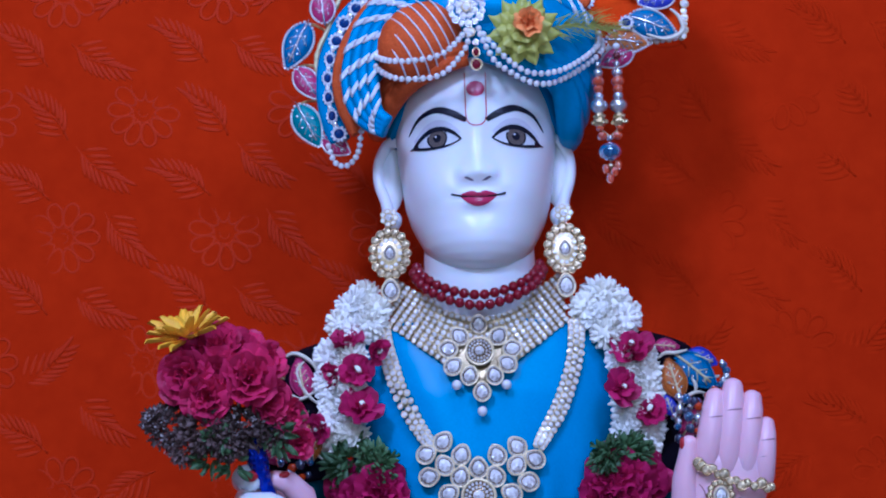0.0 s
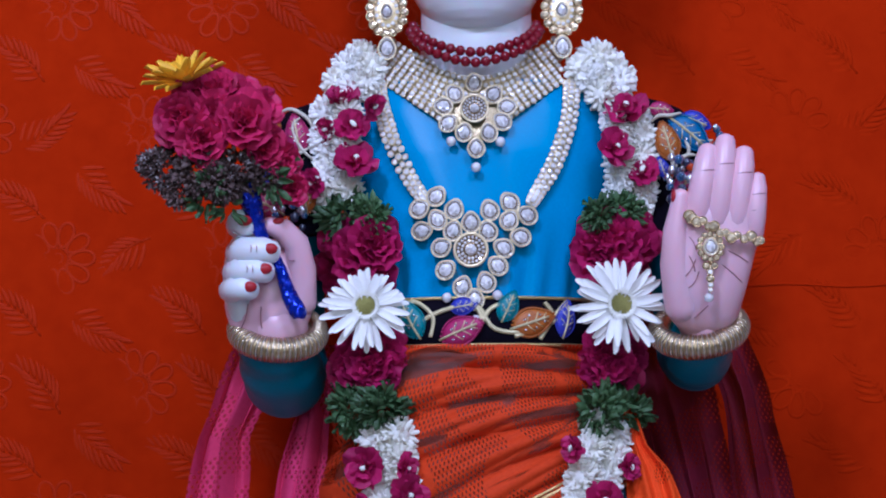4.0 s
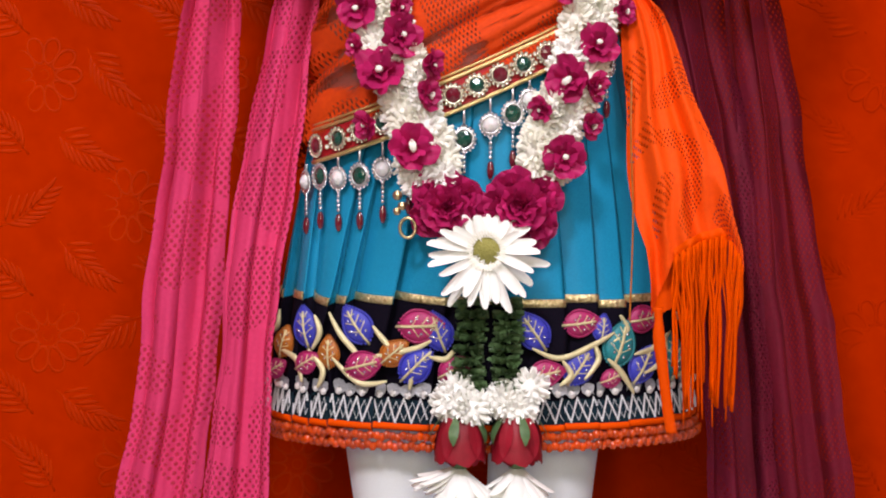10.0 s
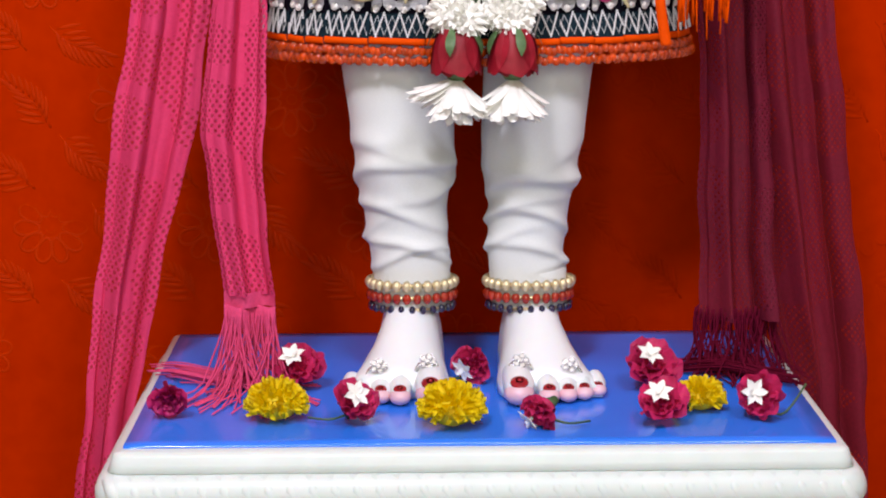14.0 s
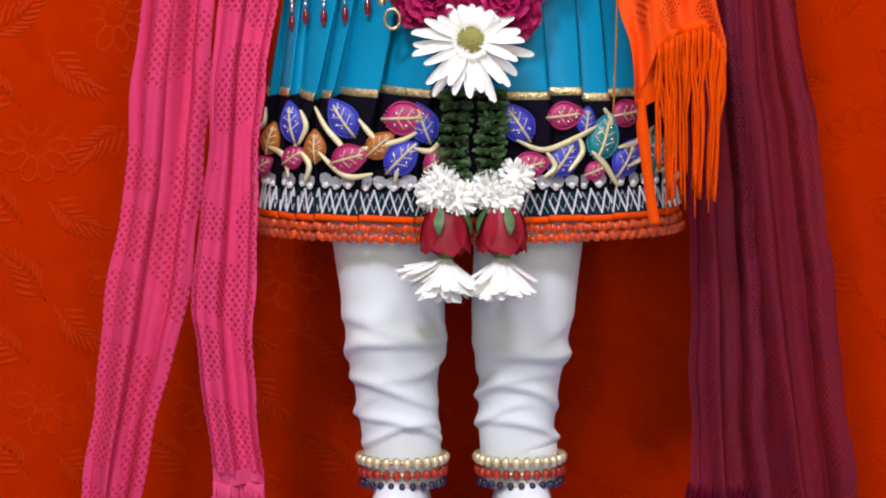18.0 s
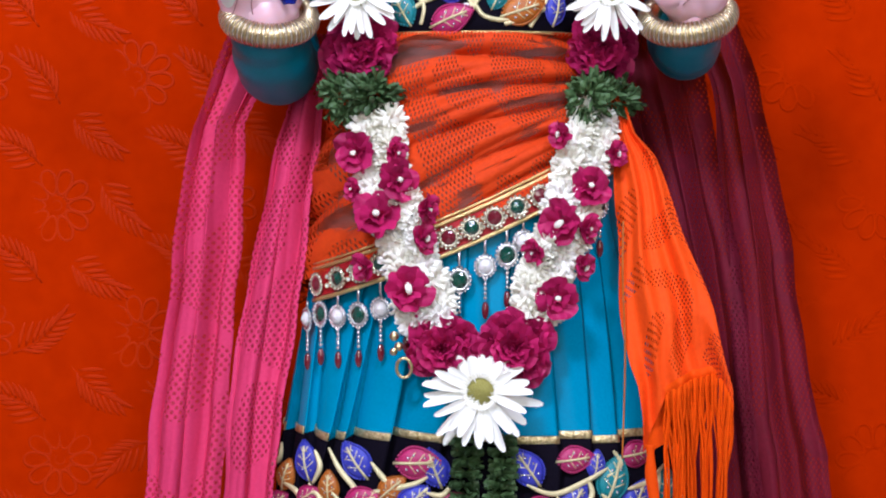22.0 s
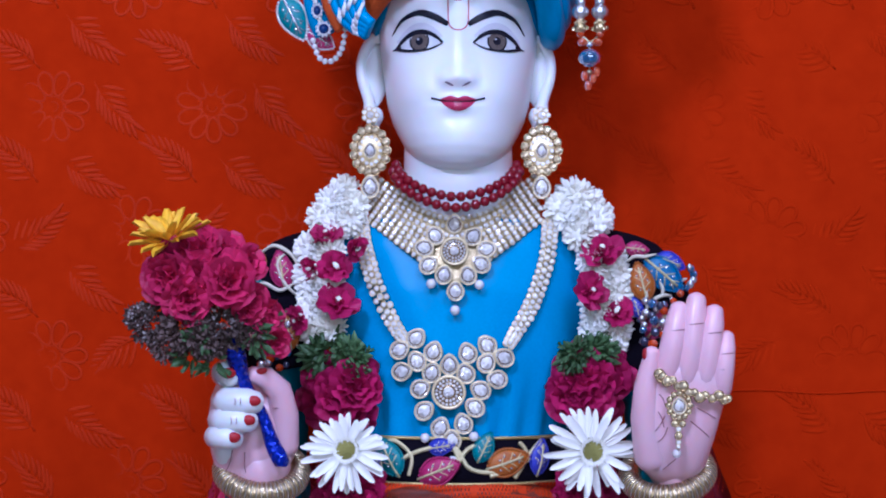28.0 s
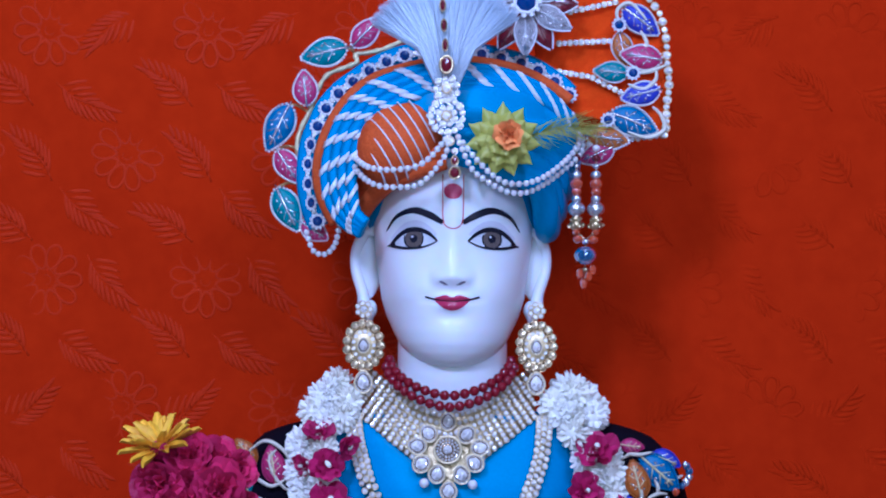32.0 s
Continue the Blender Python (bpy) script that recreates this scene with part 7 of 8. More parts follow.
bm = bmesh.new()
tube(bm, pts, 0.0008, 5)
ch = part("chain", bm, M_PALEGOLD, palm)
for k, p in enumerate(pts):
    put("stone", CHAMP, Matrix.Translation(p + Vector((0, -0.001, 0.0012 * (-1) ** k))) @ Matrix.Scale(0.82 if k % 3 else 1.05, 4), ch)
put("centre_stone", PEARSTONE, Matrix.Translation((0.165, -0.116, 0.7616)) @ Matrix.Scale(0.72, 4), palm)
for k in range(12):
    a = 2 * math.pi * k / 12
    put("stone", CHAMP, Matrix.Translation((0.165 + 0.0082 * math.cos(a), -0.1140, 0.7616 + 0.0094 * math.sin(a))) @ Matrix.Scale(0.62, 4), palm)
for dx, z, me, k in ((-0.003, 0.7475, CHAMP, 0.7), (0.003, 0.7475, CHAMP, 0.7), (0, 0.7430, TINY, 1.0), (0, 0.7380, CHAMP, 0.75), (0, 0.7330, TINY, 0.9), (0, 0.7295, TINY, 0.8)):
    put("stone", me, Matrix.Translation((0.1648 + dx, -0.1115, z)) @ Matrix.Scale(k, 4), palm)
put("pearl", PEARLDROP, Matrix.Translation((0.1640, -0.107, 0.724)) @ Matrix.Scale(0.9, 4), palm)
bm = bmesh.new()
tube(bm, [(0.165, -0.112, 0.753), (0.1640, -0.107, 0.724)], 0.0007, 5)
part("link", bm, M_PALEGOLD, palm)

# belt rosettes and drops
GREENROSE = gem_mesh("rosette", 0.0080, M_EMERALD, M_ROSETTE, 14)
REDROSE = gem_mesh("rosette", 0.0080, M_RUBY, M_ROSETTE, 14)
for k in range(15):
    x = -0.131 + 0.0178 * k
    m = Matrix.Translation(on_band(x, 0.0) + Vector((0, -0.0035, 0))) @ pose(0, 0, 0, 0, 0, 0.9 * turn_at(x, wrap_low(x)))
    put("rosette", GREENROSE if k % 2 else REDROSE, m, belt)
    for d in (-0.0035, 0.0035):
        put("stone", TINY, Matrix.Translation(on_band(x + 0.0089, d) + Vector((0, -0.003, 0))) @ Matrix.Scale(0.8, 4), belt)
PEARLROSE = gem_mesh("rosette", 0.0080, M_PEARL, M_SILVER, 18, 1.05, 0.9)
DARKROSE = gem_mesh("rosette", 0.0085, M_EMERALD, M_SILVER, 18, 1.1)
bm = bmesh.new()
for k in range(5):
    ball(bm, (0, 0, -0.001 - 0.0036 * k), 0.0017, 6, 5, 0)
ball(bm, (0, 0, -0.0250), (0.0030, 0.0030, 0.0072), 10, 8, 1)
DROPCHAIN = mesh_of(bm, [M_SILVER, M_RUBY], "drop")
for k, (x, z) in enumerate(((-0.1398, 0.4655), (-0.1279, 0.4707), (-0.1130, 0.4695), (-0.0960, 0.4716), (-0.0780, 0.477), (-0.0580, 0.484), (-0.0360, 0.492), (-0.0159, 0.500), (0.0041, 0.5108), (0.0211, 0.5192), (0.0339, 0.5298), (0.0520, 0.538), (0.0720, 0.547), (0.0955, 0.5573))):
    p = front(x, z, 0.009)
    m = Matrix.Translation(p) @ pose(0, 0, 0, 0, 0, 0.9 * turn_at(x, z))
    put("pendant", (PEARLROSE, DARKROSE)[k % 2], m, belt)
    bm = bmesh.new()
    top = on_band(x, -0.012)
    tube(bm, [top, p + Vector((0, 0, 0.009))], 0.0011, 6)
    part("link", bm, M_SILVER, belt)
    put("drop", DROPCHAIN, Matrix.Translation(p + Vector((0, -0.001, -0.0095))), belt)

# hem: silver zigzag, clear beads and orange drops
M_WHITEBEAD = material("white_glass_seed_bead", (0.95, 0.95, 0.96), (0.84, 0.84, 0.87), rough=0.2, scale=600, bump=0)
bm = bmesh.new()
for layer, (phase, r, out, z0, z1) in enumerate(((0.0, 0.0010, 0.0034, 0.2830, 0.3010), (1.0, 0.00045, 0.0022, 0.2840, 0.2985))):
    for k in range(82):
        a0 = math.pi * 0.98 + 1.04 * math.pi * (k + phase) / 82
        a1 = a0 + 1.04 * math.pi / 82
        za, zb = (z0, z1) if k % 2 else (z1, z0)
        n = 10 if layer == 0 else 13
        for i in range(n):
            u = i / n
            a = a0 + (a1 - a0) * u
            ball(bm, body_at(za + (zb - za) * u, a, pleat(a, 0.29) + out), r, 5, 4)
zig = part("silver_zigzag", bm, M_WHITEBEAD, skirt)
zig["kind"] = "stuff"
bm = bmesh.new()
ball(bm, (0, 0, 0), (0.0034, 0.0034, 0.0036), 8, 6)
BEADO = mesh_of(bm, M_ORANGEBEAD, "bead")
bm = bmesh.new()
ball(bm, (0, 0, 0), (0.0026, 0.0020, 0.0026), 8, 6)
for k in (-1, -0.33, 0.33, 1):
    petal(bm, pose(0, 0, 0, 0, 42 * k, 0) @ Matrix.Translation((0, 0.0006, -0.001)), 0.0085, 0.0062, 0.1, 0.0, 1, rows=4, blunt=0.72)
BEADW = mesh_of(bm, [M_STONE, M_PAVELACE], "bead")
for k in range(118):
    a = math.pi + math.pi * (k + 0.5) / 118
    p = body_at(0.2725, a, pleat(a, 0.2725) + 0.0018)
    put("bead", BEADO, Matrix.Translation(p + Vector((0, 0, -0.0008 * (k % 3)))), skirt, "orange glass bead")
    put("bead", BEADO, Matrix.Translation(p + Vector((0.002, -0.001, -0.0075 - 0.0015 * (k % 2)))), skirt, "orange glass bead")
for k in range(42):
    a = math.pi + math.pi * (k + 0.5) / 42
    put("sequin_scallop", BEADW, Matrix.Translation(body_at(0.3040 + 0.0012 * (k % 2), a, pleat(a, 0.304) + 0.0045)) @ pose(0, 0, 0, 0, 0, math.degrees(a) - 270) @ pose(0, 0, 0, 0, 5 * ((k * 5) % 7 - 3), 0) @ Matrix.Scale(1.05 + 0.2 * (k % 3) / 2, 4), skirt, "white lace scallop with a clear sequin")

# leaves and vines of the skirt border
for key, x, z, ang, size in (("o", -0.1500, 0.3400, 20, 0.027), ("p", -0.1310, 0.3535, -10, 0.033), ("m", -0.1330, 0.3265, 60, 0.024), ("o", -0.1140, 0.3355, 0, 0.026), ("p", -0.0900, 0.3575, -35, 0.034), ("m", -0.0925, 0.3270, 75, 0.031),
                             ("o", -0.0690, 0.3375, 50, 0.027), ("m", -0.0523, 0.3580, 88, 0.036), ("p", -0.0535, 0.3280, 45, 0.033), ("p", -0.0320, 0.3545, -20, 0.032), ("m", -0.0260, 0.326, 60, 0.028), ("p", 0.0375, 0.3545, -35, 0.034),
                             ("m", 0.0652, 0.3590, 84, 0.030), ("m", 0.0395, 0.3215, 80, 0.029), ("p", 0.0655, 0.3265, 35, 0.033), ("p", 0.085, 0.355, 8, 0.022), ("t", 0.0969, 0.3421, 18, 0.038), ("m", 0.114, 0.3593, 82, 0.030), ("p", 0.1145, 0.3247, 30, 0.032),
                             ("t", 0.1405, 0.3289, 0, 0.036), ("m", -0.158, 0.318, 60, 0.022), ("m", 0.090, 0.316, 70, 0.020)):
    aa = math.acos(max(-0.98, min(0.98, (x - blend(BODY, z, 3)) / blend(BODY, z, 1))))
    p = body_at(z, -aa, 0.0090)
    yaw = 0.85 * turn_at(max(-0.14, min(0.14, x)), z)
    dx = math.sin(radians(ang)) * size * 0.5
    dz = math.cos(radians(ang)) * size * 0.5
    put_leaf(LEAVES, key, p + Vector((-dx * 0.6, -0.001, -dz)), size, ang, border, yaw=yaw * 0.9, wide=1.0)
for pts in (((-0.151, 0.351), (-0.153, 0.337), (-0.163, 0.331), (-0.170, 0.329)), ((-0.149, 0.320), (-0.137, 0.314), (-0.133, 0.297)), ((-0.123, 0.350), (-0.119, 0.337), (-0.125, 0.323)), ((-0.128, 0.323), (-0.117, 0.308), (-0.121, 0.294)),
            ((-0.112, 0.353), (-0.104, 0.337), (-0.092, 0.322), (-0.088, 0.310)), ((-0.110, 0.318), (-0.090, 0.300), (-0.070, 0.302)), ((-0.089, 0.318), (-0.072, 0.322), (-0.049, 0.328), (-0.037, 0.335)), ((-0.080, 0.344), (-0.070, 0.331), (-0.060, 0.322)),
            ((-0.038, 0.326), (-0.050, 0.311), (-0.054, 0.296)), ((-0.040, 0.322), (-0.028, 0.320), (-0.020, 0.330)), ((0.033, 0.328), (0.053, 0.320), (0.077, 0.329), (0.093, 0.338)), ((0.055, 0.318), (0.061, 0.307), (0.053, 0.299)),
            ((0.077, 0.331), (0.081, 0.318), (0.071, 0.303)), ((0.088, 0.318), (0.098, 0.307), (0.108, 0.290)), ((0.097, 0.351), (0.102, 0.340), (0.092, 0.331)), ((0.108, 0.320), (0.123, 0.324), (0.137, 0.335)), ((0.133, 0.333), (0.130, 0.314), (0.116, 0.305)),
            ((0.140, 0.350), (0.150, 0.340), (0.158, 0.346)), ((0.138, 0.300), (0.150, 0.304), (0.160, 0.330))):
    bm = bmesh.new()
    line = []
    for q in curve([(x, 0, z + 0.0130) for x, z in pts], 18):
        aa = math.acos(max(-0.99, min(0.99, (q.x - blend(BODY, q.z, 3)) / blend(BODY, q.z, 1))))
        line.append(body_at(q.z, -aa, 0.0120))
    tube(bm, line, [0.0005 + 0.0020 * math.sin(math.pi * (0.06 + 0.88 * k / 17)) for k in range(18)], 7, flat=0.7)
    part("vine", bm, M_VINE, border)
# waistband leaves and vine
for key, x, z, ang, size in (("t", -0.054, 0.700, -28, 0.034), ("m", -0.037, 0.698, 68, 0.036), ("t", 0.010, 0.712, 25, 0.026), ("o", 0.018, 0.706, 72, 0.036), ("p", 0.058, 0.700, 12, 0.030), ("p", -0.066, 0.700, -5, 0.028), ("p", -0.03, 0.722, 80, 0.022)):
    p = front(x, z, 0.0085)
    put_leaf(LEAVES, key, p, size, ang, sash, yaw=0.9 * turn_at(x, z))
for pts in (((-0.06, 0.708), (-0.038, 0.720), (-0.010, 0.724), (0.004, 0.706), (0.030, 0.704), (0.060, 0.716)), ((-0.03, 0.696), (-0.010, 0.706), (0.002, 0.722), (0.02, 0.728)), ((0.02, 0.7), (0.042, 0.708), (0.062, 0.728)), ((-0.072, 0.722), (-0.058, 0.728), (-0.044, 0.716), (-0.046, 0.700)), ((-0.020, 0.697), (-0.006, 0.712), (-0.012, 0.727)), ((0.040, 0.698), (0.050, 0.716), (0.044, 0.727))):
    bm = bmesh.new()
    tube(bm, [front(q.x, q.z, 0.0092) for q in curve([(x, 0, z) for x, z in pts], 24)], 0.0019, 6, flat=0.7)
    part("vine", bm, M_VINE, sash)
# shoulder embroidery
for s in (-1, 1):
    emb = thing("shoulder_embroidery", "padded leaves and gold vines sewn on the black shoulder", "embroidery", (s * 0.16, -0.01, 0.80), group="shoulder embroidery")
    if s < 0:
        leaves = (("m", -0.150, 0.852, -10, 0.032), ("o", -0.168, 0.868, -40, 0.026), ("b", -0.136, 0.838, 30, 0.030), ("p", -0.158, 0.826, -60, 0.030), ("t", -0.172, 0.842, -30, 0.030), ("o", -0.144, 0.802, -10, 0.030), ("m", -0.164, 0.802, -60, 0.030))
        vines = (((-0.138, 0.868), (-0.145, 0.880), (-0.160, 0.887), (-0.176, 0.876)), ((-0.140, 0.846), (-0.150, 0.856), (-0.156, 0.872), (-0.150, 0.880)), ((-0.142, 0.856), (-0.154, 0.850), (-0.168, 0.856), (-0.178, 0.850)),
                 ((-0.135, 0.80), (-0.150, 0.815), (-0.158, 0.836), (-0.172, 0.842)), ((-0.14, 0.83), (-0.155, 0.828), (-0.168, 0.81)))
    else:
        leaves = (("o", 0.1497, 0.8424, -15, 0.0331), ("b", 0.1488, 0.8770, 131, 0.0404), ("p", 0.1583, 0.8796, 114, 0.0255), ("m", 0.1323, 0.8864, 97, 0.0201), ("p", 0.1437, 0.8283, -18, 0.018), ("m", 0.150, 0.812, 40, 0.028), ("t", 0.166, 0.806, 10, 0.026))
        vines = (((0.1332, 0.8743), (0.1392, 0.8787), (0.1479, 0.8787), (0.1574, 0.8808)), ((0.1518, 0.8364), (0.1558, 0.8433), (0.1635, 0.8468), (0.1708, 0.8463)), ((0.1497, 0.8320), (0.1492, 0.8459), (0.1479, 0.8588)),
                 ((0.1722, 0.8607), (0.1782, 0.8590), (0.1843, 0.8607)), ((0.1592, 0.8597), (0.1627, 0.8528), (0.1622, 0.8459)))
    for key, x, z, ang, size in leaves:
        put_leaf(LEAVES, key, (x, -0.011 - 0.004 * (0.87 - z) / 0.06 + 16 * (abs(x) - 0.148) ** 2, z), size, ang, emb, wide=0.85)
    for pts in vines:
        bm = bmesh.new()
        tube(bm, curve([(x, -0.015 + 14 * (abs(x) - 0.150) ** 2, z) for x, z in pts], 16), [0.0004 + 0.0013 * math.sin(math.pi * (k + 1) / 17) for k in range(16)], 6)
        part("vine", bm, M_PALEVINE, emb)
    if s > 0:   # bead string along the cap's edge
        string = curve([(x, -0.020 + 12 * (x - 0.150) ** 2, z) for x, z in ((0.1860, 0.8703), (0.1895, 0.8651), (0.1891, 0.8590), (0.1834, 0.8530), (0.1653, 0.8399), (0.1497, 0.8300), (0.1437, 0.8268))], 17)
        for k, p in enumerate(string):
            bm = bmesh.new()
            ball(bm, p, (0.0028, 0.0034, 0.0024, 0.0036)[k % 4], 10, 7)
            part("bead", bm, (M_SILVER, M_BLUEBEAD, M_SILVER, M_BLUEBEAD, M_AMBERGLASS)[k % 5], emb)
    drops = thing("arm_beads", "steel and amber beads hanging at the upper arm", "beads", (s * 0.155, -0.03, 0.79), group="arm beads")
    rnd = random.Random(8 + s)
    for k in range(20):
        bm = bmesh.new()
        at = (s * (0.147 + 0.0070 * (k % 4) + rnd.uniform(-0.002, 0.002)), -0.030 - 0.002 * (k % 2), (0.822 if s < 0 else 0.842) - 0.0078 * (k // 4) - 0.002 * (k % 3))
        ball(bm, at, rnd.uniform(0.0028, 0.0044), 10, 7)
        part("bead", bm, (M_SILVER, M_DARKBEAD, M_SILVER, M_BLUEBEAD, M_ORANGEBEAD)[(k * 3 + k // 5) % 5], drops)

M_ANKLERED = material("vermilion_glass_bead", (0.42, 0.025, 0.008), (0.3, 0.015, 0.005), rough=0.15, coat=0.8, bump=0, vary=0.2)
M_NAVYBEAD = material("navy_glass_bead", (0.015, 0.012, 0.06), (0.008, 0.006, 0.03), rough=0.12, coat=1.0, bump=0)
# anklets and toe rings
for s, cx in ((-1, -0.0545), (1, 0.0415)):
    ank = thing("anklet", "anklet rows of gold, red and dark blue beads", "anklet", (cx, 0.0, 0.055), group="anklets")
    for z, r, w, m, gap in ((0.0775, 0.0038, 0.0332, M_RIM, 2.05), (0.0672, 0.0036, 0.0328, M_ANKLERED, 2.2), (0.0578, 0.0029, 0.0322, M_NAVYBEAD, 2.9)):
        bm = bmesh.new()
        tube(bm, [(cx + w * math.cos(a), -0.004 + w * 1.0 * math.sin(a), z + 0.004 * math.sin(a) * -1 * 0.6) for a in np.linspace(0, 2 * math.pi, 48, endpoint=False)], r * 0.55, 6, closed=True)
        row = part("band", bm, M_PALEGOLD, ank)
        n = int(2 * math.pi * w / (gap * r))
        bm = bmesh.new()
        ball(bm, (0, 0, 0), (r, r, r * 1.25), 8, 6)
        me = mesh_of(bm, m, "bead")
        for k in range(n):
            a = 2 * math.pi * k / n
            put("bead", me, Matrix.Translation((cx + (w + r * 0.5) * math.cos(a), -0.004 + (w + r * 0.5) * math.sin(a), z - 0.0024 * math.sin(a))), row)
for x, y, z in ((-0.081, -0.090, 0.026), (-0.0425, -0.092, 0.030), (0.030, -0.092, 0.030), (0.069, -0.090, 0.026)):
    tr = thing("toe_ring", "silver toe ring with clear stones", "ring", (x, y, z), group="toe rings")
    bm = bmesh.new()
    tube(bm, [(x + 0.0095 * math.cos(a), y + 0.002 * math.sin(a), z - 0.008 + 0.0100 * math.sin(a)) for a in np.linspace(0.2, math.pi - 0.2, 14)], 0.0012, 6)
    part("band", bm, M_SILVER, tr)
    for k in range(5):
        a = 2 * math.pi * k / 5
        put("stone", SMALLSTONE, Matrix.Translation((x + 0.0042 * math.cos(a), y - 0.004, z + 0.003 + 0.0036 * math.sin(a))) @ pose(0, 0, 0, -40, 0, 0), tr)
    put("stone", SMALLSTONE, Matrix.Translation((x, y - 0.005, z + 0.004)) @ pose(0, 0, 0, -40, 0, 0), tr)

# ---- flower garland ----
garland = thing("garland", "long garland of white chrysanthemums, magenta roses, daisies and green leaves", "garland", (0, -0.08, 0.22))
rnd = random.Random(12)


def gpos(x, z, out=0.020):
    p = front(max(-0.12, min(0.108, x)), min(z, 0.88), out)
    return Vector((x, p.y + max(0.0, z - 0.88) * 0.5 + 4.0 * max(0.0, abs(x + 0.006) - 0.105) ** 1.5 * 0.5, z))


def spin(tilt=14):
    return pose(0, 0, 0, rnd.uniform(-tilt, tilt), rnd.uniform(0, 360), rnd.uniform(-tilt, tilt))


def white_run(pts, n, width, meshes, k=1.0, out=0.020):
    line = curve([(x, 0, z) for x, z in pts], n)
    for i, p in enumerate(line):
        t = (line[min(i + 1, n - 1)] - line[max(i - 1, 0)]).normalized()
        for s in (-1, 1):
            d = s * width * rnd.uniform(0.42, 0.62)
            q = gpos(p.x - t.z * d + rnd.uniform(-0.002, 0.002), p.z + t.x * d + rnd.uniform(-0.003, 0.003), out + rnd.uniform(-0.003, 0.003))
            m = Matrix.Translation(q) @ pose(0, 0, 0, 0, 0, s * 28 - 10 * (p.x > 0) + rnd.uniform(-10, 10)) @ spin() @ Matrix.Scale(k * rnd.uniform(0.9, 1.08), 4)
            put("chrysanthemum", rnd.choice(meshes), m, garland)


for pts, n, w, kind, k in (
        (((-0.096, 0.926), (-0.105, 0.917), (-0.113, 0.907)), 5, 0.018, MUMS + CREAMS, 0.66), (((-0.120, 0.888), (-0.121, 0.868), (-0.120, 0.848), (-0.120, 0.818)), 11, 0.016, MUMS + CREAMS, 0.64),
        (((-0.080, 0.622), (-0.078, 0.598), (-0.072, 0.570), (-0.061, 0.545), (-0.055, 0.520), (-0.047, 0.497), (-0.041, 0.472)), 22, 0.017, MUMS[:2] + CREAMS, 0.68),
        (((0.083, 0.926), (0.094, 0.916), (0.102, 0.903)), 5, 0.018, MUMS + CREAMS, 0.68), (((0.110, 0.880), (0.116, 0.860), (0.117, 0.840), (0.113, 0.812)), 11, 0.018, MUMS + CREAMS, 0.66),
        (((0.090, 0.6235), (0.082, 0.598), (0.075, 0.570), (0.069, 0.545), (0.059, 0.522), (0.047, 0.500), (0.046, 0.476)), 22, 0.018, MUMS[:2] + CREAMS, 0.68)):
    white_run(pts, n, w, kind, k)
for x, z, k, tilt, yaw in ((-0.1145, 0.8935, 0.68, -55, -10), (-0.0915, 0.886, 0.56, 25, 50), (-0.1265, 0.869, 0.52, 15, -45), (-0.1075, 0.8685, 0.70, -18, 15), (-0.1050, 0.839, 0.82, -35, 15), (-0.1379, 0.8264, 0.58, 15, -45),
                           (0.1119, 0.8813, 0.86, -42, -5), (0.1007, 0.850, 0.74, -12, 30), (0.1255, 0.8316, 0.70, -30, -10),
                           (-0.0956, 0.600, 0.82, 5, -20), (-0.066, 0.599, 0.55, 0, 50), (-0.0645, 0.578, 0.78, -5, 30), (-0.0787, 0.549, 0.95, -28, -8), (-0.0555, 0.494, 0.92, -5, 8), (-0.0445, 0.533, 0.62, 0, 60), (-0.0420, 0.556, 0.58, 10, 60),
                           (-0.0885, 0.511, 0.55, 10, -50), (-0.0978, 0.5705, 0.45, 0, -45), (0.0640, 0.6125, 0.55, 0, -50), (0.0849, 0.572, 0.78, -8, 15), (0.0636, 0.5446, 0.88, 5, -20), (0.0825, 0.5403, 0.55, 10, 50),
                           (0.0593, 0.487, 0.78, 0, 5), (0.0790, 0.5106, 0.55, 15, 55), (0.1062, 0.5976, 0.55, 0, 50), (0.043, 0.523, 0.5, 20, -50)):
    q = gpos(x, z, 0.029 if z > 0.8 else 0.034)
    put_rose("rose", rnd.choice(BEADROSES), Matrix.Translation(q) @ pose(0, 0, 0, tilt, 0, yaw) @ pose(0, 0, 0, 0, rnd.uniform(0, 360), 0) @ Matrix.Scale(k, 4), garland, "opened magenta rose with a pale bead")
# clusters of full roses, leaf tufts
for cx, cz, r in ((-0.103, 0.766, 0.022), (-0.094, 0.683, 0.0175), (0.103, 0.772, 0.021), (0.097, 0.681, 0.0175), (-0.029, 0.449, 0.017), (0.027, 0.450, 0.018)):
    for k in range(5):
        a = 2 * math.pi * k / 4 + 0.5
        d = 0 if k == 4 else r * 0.72
        q = gpos(cx + d * math.cos(a), cz + d * math.sin(a) * 0.85, 0.020 + (0.011 if k == 4 else rnd.uniform(0, 0.006)))
        put_rose("rose", rnd.choice(FULLROSES), Matrix.Translation(q) @ pose(0, 0, 0, -25 * math.sin(a) if d else 0, 0, 25 * math.cos(a) if d else 0) @ spin(8) @ Matrix.Scale(r / 0.022 * rnd.uniform(1.0, 1.2), 4), garland, "full magenta rose")
for cx, cz, k in ((-0.112, 0.797, 1.0), (-0.092, 0.795, 0.8), (-0.107, 0.643, 0.95), (-0.084, 0.645, 0.95), (0.104, 0.799, 0.9), (0.088, 0.797, 0.7), (0.086, 0.642, 0.95), (0.106, 0.643, 0.95)):
    put("leaf_tuft", rnd.choice(TUFTS), Matrix.Translation(gpos(cx, cz, 0.026)) @ pose(0, 0, 0, 0, rnd.uniform(0, 360), 0) @ Matrix.Diagonal((k, k, k * 0.85, 1)), garland, "dark green leaf tuft")
